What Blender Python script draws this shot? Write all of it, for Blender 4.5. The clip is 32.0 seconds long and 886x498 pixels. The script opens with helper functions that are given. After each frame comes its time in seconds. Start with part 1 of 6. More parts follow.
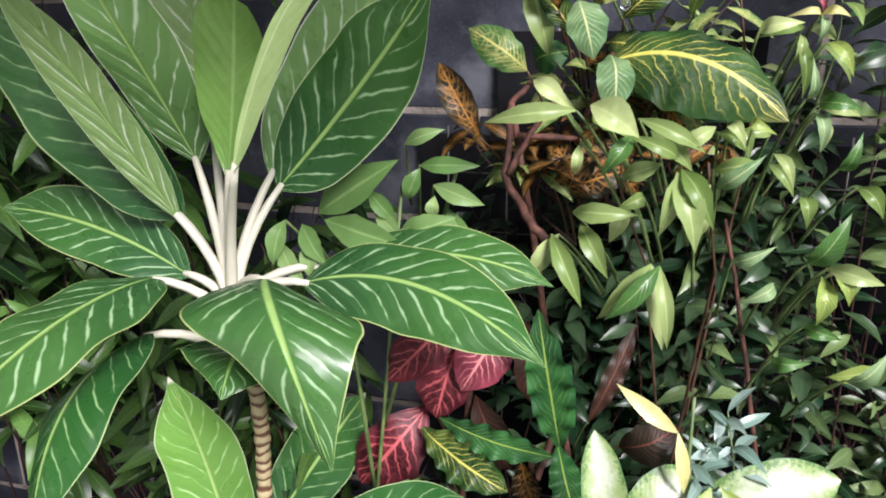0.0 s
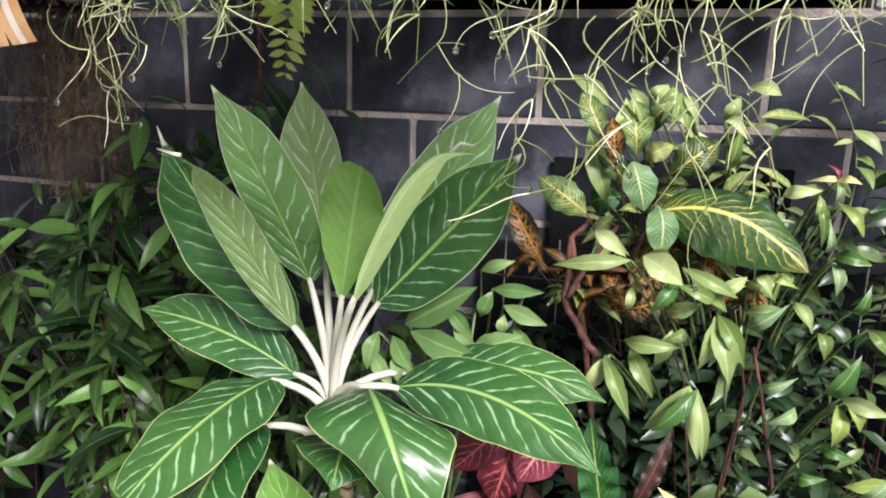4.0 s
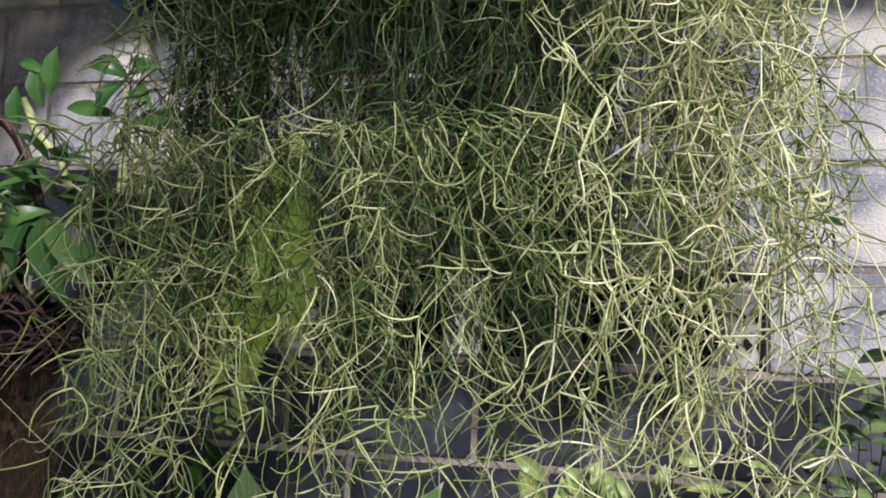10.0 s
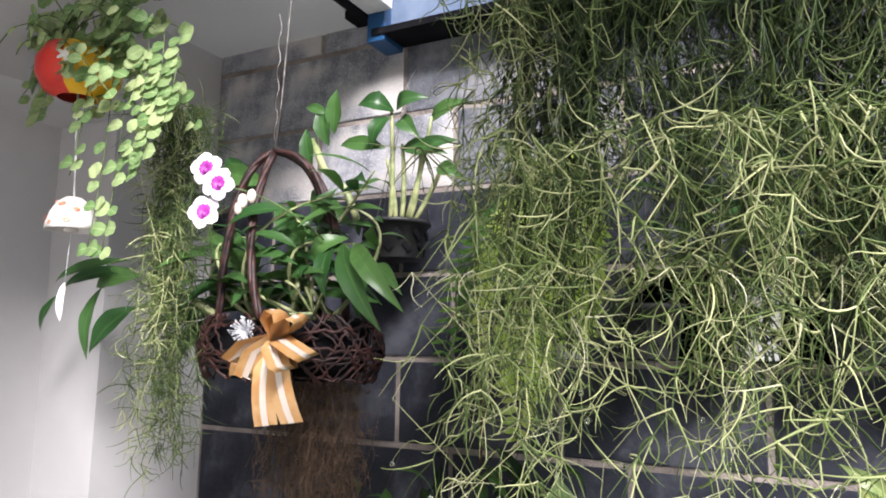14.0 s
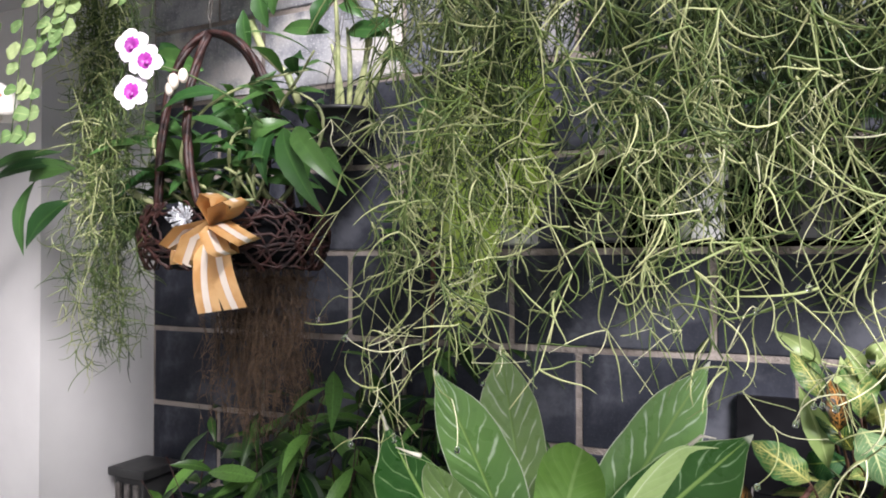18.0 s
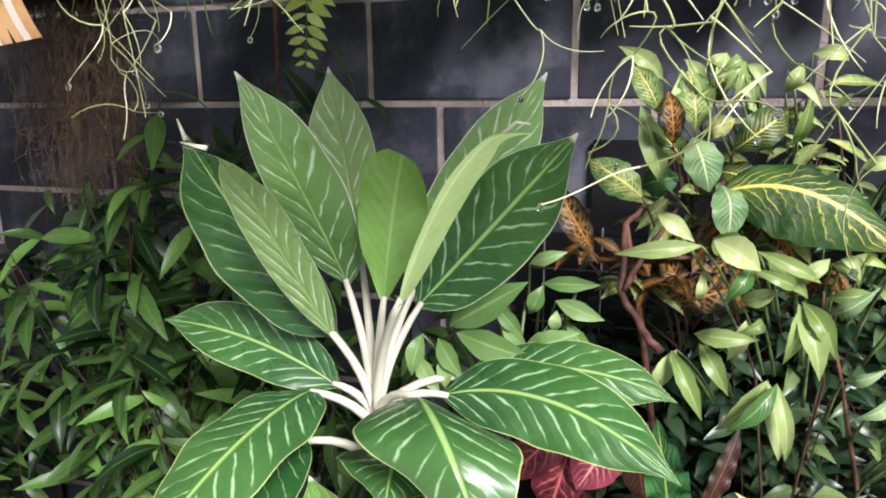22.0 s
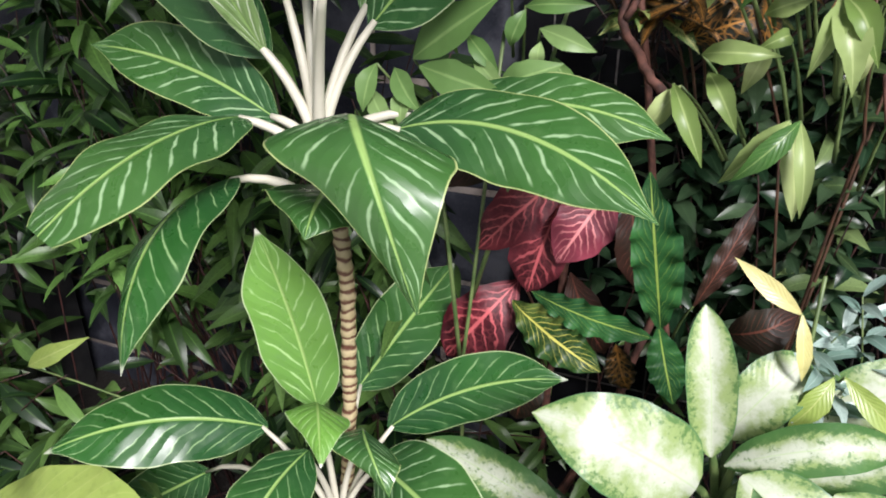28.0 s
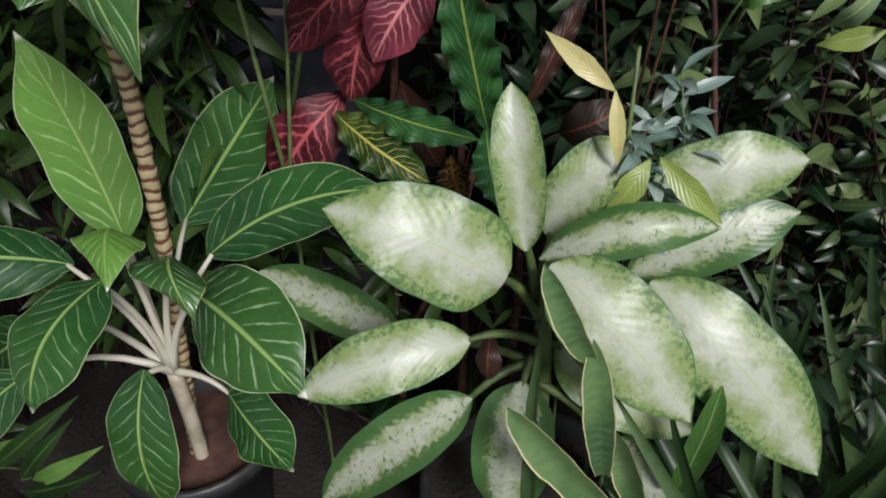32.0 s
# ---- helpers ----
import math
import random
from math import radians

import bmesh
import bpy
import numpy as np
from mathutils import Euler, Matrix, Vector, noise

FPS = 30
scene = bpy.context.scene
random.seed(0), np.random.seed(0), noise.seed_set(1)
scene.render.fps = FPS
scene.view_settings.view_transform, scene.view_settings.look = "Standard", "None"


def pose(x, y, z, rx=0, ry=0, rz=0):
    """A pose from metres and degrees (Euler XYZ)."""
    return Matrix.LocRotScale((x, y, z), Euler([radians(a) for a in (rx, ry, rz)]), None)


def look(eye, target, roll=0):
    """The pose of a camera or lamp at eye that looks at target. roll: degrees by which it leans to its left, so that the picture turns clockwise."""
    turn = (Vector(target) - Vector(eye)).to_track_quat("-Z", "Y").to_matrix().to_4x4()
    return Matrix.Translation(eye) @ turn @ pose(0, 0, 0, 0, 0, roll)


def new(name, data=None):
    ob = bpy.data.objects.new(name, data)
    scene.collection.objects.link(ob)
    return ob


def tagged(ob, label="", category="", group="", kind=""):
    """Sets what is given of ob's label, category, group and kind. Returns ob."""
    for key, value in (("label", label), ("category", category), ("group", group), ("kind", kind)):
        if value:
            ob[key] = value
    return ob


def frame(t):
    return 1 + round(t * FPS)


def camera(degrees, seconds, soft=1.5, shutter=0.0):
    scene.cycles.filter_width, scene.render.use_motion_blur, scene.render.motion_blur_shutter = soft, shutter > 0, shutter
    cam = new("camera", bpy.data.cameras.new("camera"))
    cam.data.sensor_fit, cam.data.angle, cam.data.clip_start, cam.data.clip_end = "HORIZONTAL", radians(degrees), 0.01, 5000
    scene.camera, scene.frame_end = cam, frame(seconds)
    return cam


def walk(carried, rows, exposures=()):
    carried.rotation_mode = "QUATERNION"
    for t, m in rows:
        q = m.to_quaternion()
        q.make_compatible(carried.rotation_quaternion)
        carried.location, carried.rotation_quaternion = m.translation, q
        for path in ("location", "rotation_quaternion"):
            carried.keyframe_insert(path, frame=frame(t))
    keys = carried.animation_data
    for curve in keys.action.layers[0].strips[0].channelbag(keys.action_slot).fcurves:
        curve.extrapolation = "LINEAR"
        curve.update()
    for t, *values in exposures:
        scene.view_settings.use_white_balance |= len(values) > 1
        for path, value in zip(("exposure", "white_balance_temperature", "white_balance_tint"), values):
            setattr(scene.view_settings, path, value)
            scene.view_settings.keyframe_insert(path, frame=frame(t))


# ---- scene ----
cam = camera(64.4, 32.0, 1.9)
EXPOSURES = tuple((t, e + 0.20, 6380, 16) for t, e in ((0, 0.55), (1, 0.7), (2, 0.5), (5, 0.7), (6, 0.5), (7, 0.2), (8, 0.2), (9, 0.1), (10, 0.1), (11, 0.5), (13, 0.75), (14, 0.8), (17, 0.6), (18, 0.6), (19, 0.8), (20, 0.85), (22, 0.75), (24, 0.75), (27, 0.55), (29, 0.3), (30, 0.2), (31, -0.45), (32, -0.6)))
PATH = [
    (0, (0.675, -1.234, 1.23), (0.168, 0.611, 0.647), -0.2),
    (0.5, (0.678, -1.279, 1.29), (0.117, 0.566, 0.76), 0.1),
    (1, (0.661, -1.335, 1.314), (0.105, 0.533, 0.866), 1.0),
    (1.5, (0.664, -1.352, 1.32), (0.079, 0.489, 0.803), 0.7),
    (2, (0.655, -1.346, 1.323), (0.097, 0.479, 0.725), 0.2),
    (2.5, (0.655, -1.37, 1.305), (0.093, 0.478, 0.787), 0.1),
    (4.5, (0.624, -1.381, 1.397), (0.054, 0.496, 1.006), 2.8),
    (5, (0.603, -1.391, 1.44), (0.058, 0.517, 1.191), 4.5),
    (5.5, (0.611, -1.402, 1.477), (0.111, 0.531, 1.366), 4.2),
    (6, (0.624, -1.406, 1.496), (0.143, 0.536, 1.511), 4.3),
    (6.5, (0.621, -1.419, 1.534), (0.161, 0.523, 1.667), 4.7),
    (7, (0.62, -1.438, 1.555), (0.162, 0.494, 1.794), 5.0),
    (7.5, (0.613, -1.429, 1.555), (0.165, 0.509, 1.767), 4.8),
    (8, (0.606, -1.424, 1.557), (0.172, 0.513, 1.802), 4.6),
    (8.5, (0.599, -1.415, 1.572), (0.131, 0.509, 1.847), 4.6),
    (9, (0.599, -1.42, 1.573), (0.159, 0.508, 1.874), 4.3),
    (9.5, (0.603, -1.417, 1.569), (0.243, 0.531, 1.847), 3.2),
    (10, (0.611, -1.415, 1.556), (0.211, 0.531, 1.788), 2.5),
    (10.5, (0.598, -1.419, 1.547), (0.072, 0.499, 1.751), 3.5),
    (11, (0.561, -1.428, 1.546), (-0.039, 0.469, 1.751), 3.2),
    (11.5, (0.527, -1.435, 1.544), (-0.163, 0.432, 1.741), 2.6),
    (12, (0.498, -1.444, 1.542), (-0.286, 0.387, 1.725), 2.1),
    (12.5, (0.482, -1.451, 1.543), (-0.39, 0.338, 1.74), 1.6),
    (13, (0.475, -1.458, 1.544), (-0.453, 0.297, 1.789), 1.1),
    (13.5, (0.47, -1.46, 1.544), (-0.492, 0.271, 1.825), 0.8),
    (14, (0.473, -1.457, 1.539), (-0.442, 0.301, 1.803), 0.9),
    (14.5, (0.478, -1.457, 1.545), (-0.413, 0.301, 1.882), 0.3),
    (16.5, (0.461, -1.435, 1.54), (-0.441, 0.338, 1.744), -0.0),
    (17, (0.493, -1.439, 1.513), (-0.409, 0.339, 1.673), -0.0),
    (17.5, (0.491, -1.441, 1.498), (-0.371, 0.362, 1.581), -0.1),
    (18, (0.494, -1.414, 1.483), (-0.345, 0.401, 1.514), -0.1),
    (18.5, (0.51, -1.399, 1.469), (-0.315, 0.423, 1.466), 0.0),
    (19, (0.52, -1.384, 1.455), (-0.275, 0.451, 1.405), -0.4),
    (19.5, (0.533, -1.365, 1.433), (-0.253, 0.471, 1.327), -0.4),
    (20, (0.535, -1.365, 1.421), (-0.213, 0.483, 1.255), -0.2),
    (20.5, (0.545, -1.358, 1.41), (-0.155, 0.502, 1.182), -0.7),
    (21, (0.566, -1.334, 1.383), (-0.117, 0.521, 1.078), -0.9),
    (21.5, (0.578, -1.331, 1.363), (-0.08, 0.517, 0.975), -1.2),
    (22, (0.575, -1.319, 1.339), (-0.028, 0.532, 0.879), -0.8),
    (22.5, (0.593, -1.294, 1.304), (0.015, 0.554, 0.803), -0.6),
    (23, (0.595, -1.249, 1.306), (0.019, 0.581, 0.741), -0.2),
    (23.5, (0.6, -1.235, 1.286), (0.005, 0.611, 0.796), 1.2),
    (24, (0.61, -1.222, 1.288), (-0.015, 0.619, 0.821), 1.3),
    (24.5, (0.618, -1.208, 1.301), (-0.037, 0.616, 0.807), 1.0),
    (26.5, (0.662, -1.18, 1.245), (0.01, 0.62, 0.664), -0.3),
    (27, (0.683, -1.17, 1.21), (0.001, 0.604, 0.586), -1.1),
    (27.5, (0.669, -1.182, 1.177), (-0.043, 0.544, 0.46), -1.0),
    (28, (0.657, -1.201, 1.145), (-0.063, 0.481, 0.337), -0.2),
    (28.5, (0.653, -1.214, 1.122), (-0.059, 0.448, 0.265), 0.3),
    (29, (0.655, -1.206, 1.104), (-0.02, 0.455, 0.217), 0.8),
    (29.5, (0.666, -1.195, 1.084), (0.014, 0.441, 0.135), 0.7),
    (30, (0.673, -1.185, 1.073), (0.036, 0.427, 0.077), 0.6),
    (30.5, (0.684, -1.184, 1.064), (0.074, 0.434, 0.058), 0.9),
    (31, (0.722, -1.166, 1.052), (0.123, 0.432, 0.011), 0.3),
    (31.5, (0.75, -1.153, 1.046), (0.191, 0.451, -0.009), 0.0),
    (32, (0.776, -1.134, 1.032), (0.287, 0.465, -0.065), -0.2),
]
walk(cam, [(t, look(eye, aim, roll)) for t, eye, aim, roll in PATH], EXPOSURES)

# ---- light ----
world = bpy.data.worlds.new("sky")
scene.world = world
world.use_nodes = True
sky = world.node_tree.nodes.new("ShaderNodeTexSky")
sky.sky_type, sky.sun_disc = "NISHITA", False
sky.sun_elevation, sky.sun_rotation = radians(38), radians(140)
back = world.node_tree.nodes["Background"]
back.inputs[1].default_value = 0.043
world.node_tree.links.new(sky.outputs[0], back.inputs[0])
sun = new("sun", bpy.data.lights.new("sun", "SUN"))
sun.data.energy, sun.data.angle, sun.data.color = 5.0, radians(20), (1.0, 0.985, 0.965)
sun.matrix_world = look((3.3, -3.9, 4.5), (0.3, -0.3, 1.0))

# ---- materials ----
def mat(name, build, rough=0.6, metal=0.0, spec=0.5):
    m = bpy.data.materials.new(name)
    m.use_nodes = True
    t = m.node_tree
    b = t.nodes["Principled BSDF"]
    b.inputs["Roughness"].default_value, b.inputs["Metallic"].default_value = rough, metal
    b.inputs["Specular IOR Level"].default_value = spec
    build(Nodes(t, b))
    return m


class Nodes:
    """Short forms for wiring node trees."""

    def __init__(self, tree, shader):
        self.t, self.b = tree, shader

    def node(self, kind):
        return self.t.nodes.new(kind)

    def link(self, a, b):
        self.t.links.new(a, b)

    def feed(self, socket, value):
        if isinstance(value, (int, float)):
            socket.default_value = value
        elif isinstance(value, tuple):
            socket.default_value = (*value, 1.0) if len(value) == 3 and socket.type == "RGBA" else value
        else:
            self.link(value, socket)

    def coords(self, kind="Object"):
        return self.node("ShaderNodeTexCoord").outputs[kind]

    def noise(self, scale, detail=4.0, rough=0.55, at=None):
        n = self.node("ShaderNodeTexNoise")
        n.inputs["Scale"].default_value, n.inputs["Detail"].default_value, n.inputs["Roughness"].default_value = scale, detail, rough
        self.link(at if at is not None else self.coords(), n.inputs["Vector"])
        return n.outputs["Fac"]

    def math(self, op, a, b=0.0, c=0.0):
        n = self.node("ShaderNodeMath")
        n.operation = op
        for socket, value in zip(n.inputs, (a, b, c)):
            self.feed(socket, value)
        return n.outputs[0]

    def ramp(self, value, stops):
        n = self.node("ShaderNodeValToRGB")
        e = n.color_ramp.elements
        while len(e) < len(stops):
            e.new(0.5)
        for k, (p, c) in zip(e, stops):
            k.position, k.color = p, (*c, 1.0)
        self.link(value, n.inputs[0])
        return n.outputs[0]

    def span(self, value, a, b, c=0.0, d=1.0):
        n = self.node("ShaderNodeMapRange")
        n.interpolation_type = "SMOOTHSTEP"
        for socket, v in zip(n.inputs, (value, a, b, c, d)):
            self.feed(socket, v)
        return n.outputs[0]

    def mix(self, fac, a, b, mode="MIX"):
        n = self.node("ShaderNodeMix")
        n.data_type, n.blend_type = "RGBA", mode
        self.feed(n.inputs["Factor"], fac)
        self.feed(n.inputs[6], a)
        self.feed(n.inputs[7], b)
        return n.outputs[2]

    def random(self):
        return self.node("ShaderNodeObjectInfo").outputs["Random"]

    def island(self):
        return self.node("ShaderNodeNewGeometry").outputs["Random Per Island"]

    def colour(self, value):
        self.feed(self.b.inputs["Base Color"], value)

    def rough(self, value):
        self.feed(self.b.inputs["Roughness"], value)

    def bump(self, height, strength=0.3, distance=0.01):
        n = self.node("ShaderNodeBump")
        n.inputs["Strength"].default_value, n.inputs["Distance"].default_value = strength, distance
        self.link(height, n.inputs["Height"])
        self.link(n.outputs[0], self.b.inputs["Normal"])

    def uv(self):
        s = self.node("ShaderNodeSeparateXYZ")
        self.link(self.coords("UV"), s.inputs[0])
        return s.outputs[0], s.outputs[1]


# Damp dark blocks; the shade low on the wall is in this colour too.
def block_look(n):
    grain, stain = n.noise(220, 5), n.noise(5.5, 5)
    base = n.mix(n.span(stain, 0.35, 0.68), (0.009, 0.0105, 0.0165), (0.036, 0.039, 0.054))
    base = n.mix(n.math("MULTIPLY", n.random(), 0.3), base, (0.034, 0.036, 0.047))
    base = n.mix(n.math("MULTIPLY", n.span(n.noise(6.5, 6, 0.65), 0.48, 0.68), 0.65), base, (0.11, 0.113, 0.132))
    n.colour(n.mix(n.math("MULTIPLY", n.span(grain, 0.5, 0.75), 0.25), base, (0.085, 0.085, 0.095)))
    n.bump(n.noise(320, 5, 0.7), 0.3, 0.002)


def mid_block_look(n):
    """Half-dry blocks with patches of thin cement; some light is in the colour."""
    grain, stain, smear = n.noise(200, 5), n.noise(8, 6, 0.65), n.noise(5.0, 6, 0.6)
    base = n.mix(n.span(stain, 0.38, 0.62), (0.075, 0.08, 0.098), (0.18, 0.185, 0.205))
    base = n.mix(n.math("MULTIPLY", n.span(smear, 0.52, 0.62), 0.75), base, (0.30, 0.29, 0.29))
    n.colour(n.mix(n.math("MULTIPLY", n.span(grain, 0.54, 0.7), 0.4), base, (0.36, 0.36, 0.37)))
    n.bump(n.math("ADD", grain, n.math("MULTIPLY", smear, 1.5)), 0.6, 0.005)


def lit_block_look(n):
    """Dry blocks, smeared and bloomed with cement; brighter light is in the colour."""
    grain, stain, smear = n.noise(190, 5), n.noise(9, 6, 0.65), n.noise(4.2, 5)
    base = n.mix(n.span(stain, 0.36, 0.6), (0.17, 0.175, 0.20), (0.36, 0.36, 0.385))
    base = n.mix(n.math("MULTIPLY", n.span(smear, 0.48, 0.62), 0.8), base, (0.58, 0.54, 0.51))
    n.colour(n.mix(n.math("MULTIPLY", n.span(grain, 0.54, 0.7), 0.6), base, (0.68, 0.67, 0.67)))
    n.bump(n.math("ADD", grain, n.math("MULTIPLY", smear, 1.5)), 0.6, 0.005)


def mortar_look(n):
    grain, stain = n.noise(130, 5), n.noise(7, 4)
    n.colour(n.mix(n.span(stain, 0.35, 0.7), (0.15, 0.125, 0.11), (0.36, 0.31, 0.28)))
    n.bump(grain, 0.8, 0.006)


def plaster_look(n):
    n.colour(n.mix(n.span(n.noise(3.0, 5), 0.3, 0.75), (0.50, 0.485, 0.485), (0.58, 0.565, 0.56)))
    n.bump(n.noise(60, 4), 0.12, 0.003)


def ceiling_look(n):
    n.colour(n.mix(n.noise(4, 4), (0.87, 0.88, 0.89), (0.90, 0.90, 0.90)))


def soil_look(n):
    n.colour(n.mix(n.noise(40, 6), (0.007, 0.005, 0.004), (0.020, 0.015, 0.011)))
    n.bump(n.noise(90, 5), 0.8, 0.01)


BLOCK, MORTAR = mat("shaded_damp_block", block_look, 0.62, 0.0, 0.2), mat("mortar", mortar_look, 0.95)
MID_BLOCK = mat("half_lit_block", mid_block_look, 0.9)
LIT_BLOCK = mat("lit_dry_block", lit_block_look, 0.95)
PLASTER, CEILING, SOIL = mat("plaster", plaster_look, 0.85), mat("ceiling_paint", ceiling_look, 0.7), mat("soil", soil_look, 0.95)


def leaf_base(n, top, trans=0.25):
    """Leaf sheen and a little light let through."""
    n.colour(top)
    n.b.inputs["Subsurface Weight"].default_value = 0.0
    tr = n.node("ShaderNodeBsdfTranslucent")
    n.feed(tr.inputs[0], n.mix(1.0, top, (0.98, 1.05, 0.78), "MULTIPLY"))
    m = n.node("ShaderNodeMixShader")
    m.inputs[0].default_value = trans
    n.link(n.b.outputs[0], m.inputs[1])
    n.link(tr.outputs[0], m.inputs[2])
    n.link(m.outputs[0], n.t.nodes["Material Output"].inputs["Surface"])


def silver_look(n, light=0.38, pale=(0.135, 0.27, 0.075), bars=9.3, thick=0.074, silver=(0.33, 0.50, 0.27), rim=(0.46, 0.56, 0.32), tip=1.0, deep=0.7):
    """Dark green with broken silver bars beside a light midrib, and a pale rim."""
    u, v = n.uv()
    a = n.math("ABSOLUTE", n.math("SUBTRACT", v, 0.5))
    bend = n.noise(15, 3)
    seed = n.math("MULTIPLY", n.random(), 7.0)
    s = n.math("ADD", n.math("SUBTRACT", n.math("MULTIPLY", u, bars), n.math("MULTIPLY", n.math("POWER", a, 0.85), 4.0)), n.math("ADD", n.math("MULTIPLY", bend, 1.15), seed))
    bar = n.math("ABSOLUTE", n.math("SUBTRACT", n.math("FRACT", s), 0.5))
    width = n.math("MULTIPLY", n.span(n.noise(38, 2), 0.34, 0.62), thick)
    bar = n.math("SUBTRACT", 1.0, n.span(n.math("SUBTRACT", bar, width), -0.06, 0.06))
    bar = n.math("MULTIPLY", bar, n.math("MULTIPLY", n.span(a, 0.03, 0.08), n.span(a, 0.45, 0.36)))
    green = n.mix(n.noise(14, 4), (0.010, 0.055, 0.010), (0.030, 0.128, 0.022))
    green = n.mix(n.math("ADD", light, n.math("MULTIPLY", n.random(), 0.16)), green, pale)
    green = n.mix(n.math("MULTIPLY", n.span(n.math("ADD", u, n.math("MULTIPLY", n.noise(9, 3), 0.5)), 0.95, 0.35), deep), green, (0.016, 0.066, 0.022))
    green = n.mix(n.math("MULTIPLY", n.span(n.noise(55, 4, 0.65), 0.52, 0.72), 0.25), green, (0.10, 0.20, 0.07))
    col = n.mix(n.math("MULTIPLY", bar, 0.85), green, silver)
    col = n.mix(n.span(a, 0.030, 0.010), col, (0.28, 0.44, 0.13))
    col = n.mix(n.span(n.math("ADD", a, n.math("MULTIPLY", n.math("MULTIPLY", u, u), 0.010)), 0.484, 0.497), col, rim)
    col = n.mix(n.math("MULTIPLY", n.span(u, 0.955, 0.98), tip), col, (0.74, 0.74, 0.62))
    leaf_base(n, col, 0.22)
    n.rough(n.span(n.noise(30, 3), 0.3, 0.7, 0.25, 0.40))
    n.bump(n.math("ADD", n.math("ABSOLUTE", n.math("SUBTRACT", n.math("FRACT", n.math("ADD", s, 0.5)), 0.5)), n.math("MULTIPLY", n.span(a, 0.03, 0.0), 1.5)), 0.25, 0.005)


def plain_leaf(lo, hi, vein=(0.3, 0.42, 0.15), bars=10.0, trans=0.25, gloss=0.35):
    def build(n):
        u, v = n.uv()
        a = n.math("ABSOLUTE", n.math("SUBTRACT", v, 0.5))
        col = n.mix(n.noise(18, 3), lo, hi)
        col = n.mix(n.math("MULTIPLY", n.random(), 0.4), col, hi)
        s = n.math("SUBTRACT", n.math("MULTIPLY", u, bars), n.math("MULTIPLY", a, bars * 0.55))
        ridge = n.math("ABSOLUTE", n.math("SUBTRACT", n.math("FRACT", s), 0.5))
        col = n.mix(n.math("MULTIPLY", n.span(ridge, 0.10, 0.0), 0.22), col, vein)
        col = n.mix(n.math("MULTIPLY", n.span(n.noise(70, 4), 0.5, 0.7), 0.2), col, tuple(c * 0.6 for c in lo))
        col = n.mix(n.math("MULTIPLY", n.span(a, 0.035, 0.012), 0.7), col, vein)
        leaf_base(n, col, trans)
        n.rough(gloss)
        n.bump(ridge, 0.2, 0.003)
    return build


def dumb_cane_look(n, more=0.0):
    """Cream blade, speckled green towards a dark rim."""
    u, v = n.uv()
    a = n.math("ABSOLUTE", n.math("SUBTRACT", v, 0.5))
    spot = n.noise(150, 4, 0.7)
    edge = n.math("ADD", n.span(a, 0.16, 0.5, 0.0, 0.25), n.math("ADD", n.math("MULTIPLY", n.span(u, 0.75, 1.0), 0.03), more))
    fleck = n.span(n.math("ADD", spot, edge), 0.62, 0.80)
    pale = n.mix(n.span(n.math("ADD", n.noise(34, 5, 0.7), n.math("MULTIPLY", a, 1.0)), 0.5, 0.9), (0.52, 0.56, 0.45), (0.26, 0.35, 0.13))
    col = n.mix(n.math("MULTIPLY", fleck, 0.9), pale, (0.075, 0.17, 0.045))
    col = n.mix(n.span(a, 0.475, 0.492), col, (0.08, 0.18, 0.07))
    col = n.mix(n.math("MULTIPLY", n.span(a, 0.02, 0.006), 0.6), col, (0.42, 0.55, 0.28))
    s = n.math("SUBTRACT", n.math("MULTIPLY", u, 16.0), n.math("MULTIPLY", a, 9.0))
    if more:
        feather = n.math("ADD", n.math("MULTIPLY", n.noise(48, 4, 0.7), 0.50), n.math("MULTIPLY", n.math("FRACT", s), 0.08))
        col = n.mix(n.math("MULTIPLY", n.span(n.math("ADD", a, feather), 0.53, 0.62), 0.85), col, n.mix(n.noise(20, 3), (0.03, 0.10, 0.028), (0.08, 0.19, 0.05)))
    leaf_base(n, col, 0.2)
    n.rough(0.36)
    n.bump(n.math("ADD", n.math("MULTIPLY", n.math("ABSOLUTE", n.math("SUBTRACT", n.math("FRACT", s), 0.5)), 0.45), n.math("MULTIPLY", n.noise(45, 3), 1.2)), 0.14, 0.003)


def stalk_look(n):
    n.colour(n.mix(n.noise(20, 3), (0.42, 0.40, 0.31), (0.58, 0.56, 0.46)))


# Four moss tones; shade and sunlight are put into the strand colours.
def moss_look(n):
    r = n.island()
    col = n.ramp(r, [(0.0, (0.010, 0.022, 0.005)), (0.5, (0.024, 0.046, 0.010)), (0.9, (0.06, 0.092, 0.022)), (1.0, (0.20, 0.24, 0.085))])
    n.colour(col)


def green_cane_look(n):
    """As the cream blade, with broad green margins."""
    dumb_cane_look(n, 0.10)


CANE_GREEN = mat("green_margined_leaf", green_cane_look, 0.36)
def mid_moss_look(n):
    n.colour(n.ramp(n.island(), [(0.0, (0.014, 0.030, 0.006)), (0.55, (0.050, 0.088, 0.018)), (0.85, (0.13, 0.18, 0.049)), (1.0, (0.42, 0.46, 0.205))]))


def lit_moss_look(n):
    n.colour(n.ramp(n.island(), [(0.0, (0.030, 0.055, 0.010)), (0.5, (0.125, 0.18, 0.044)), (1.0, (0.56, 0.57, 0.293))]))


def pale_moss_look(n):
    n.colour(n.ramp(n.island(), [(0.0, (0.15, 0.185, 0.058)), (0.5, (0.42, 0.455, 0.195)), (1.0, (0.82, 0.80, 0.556))]))


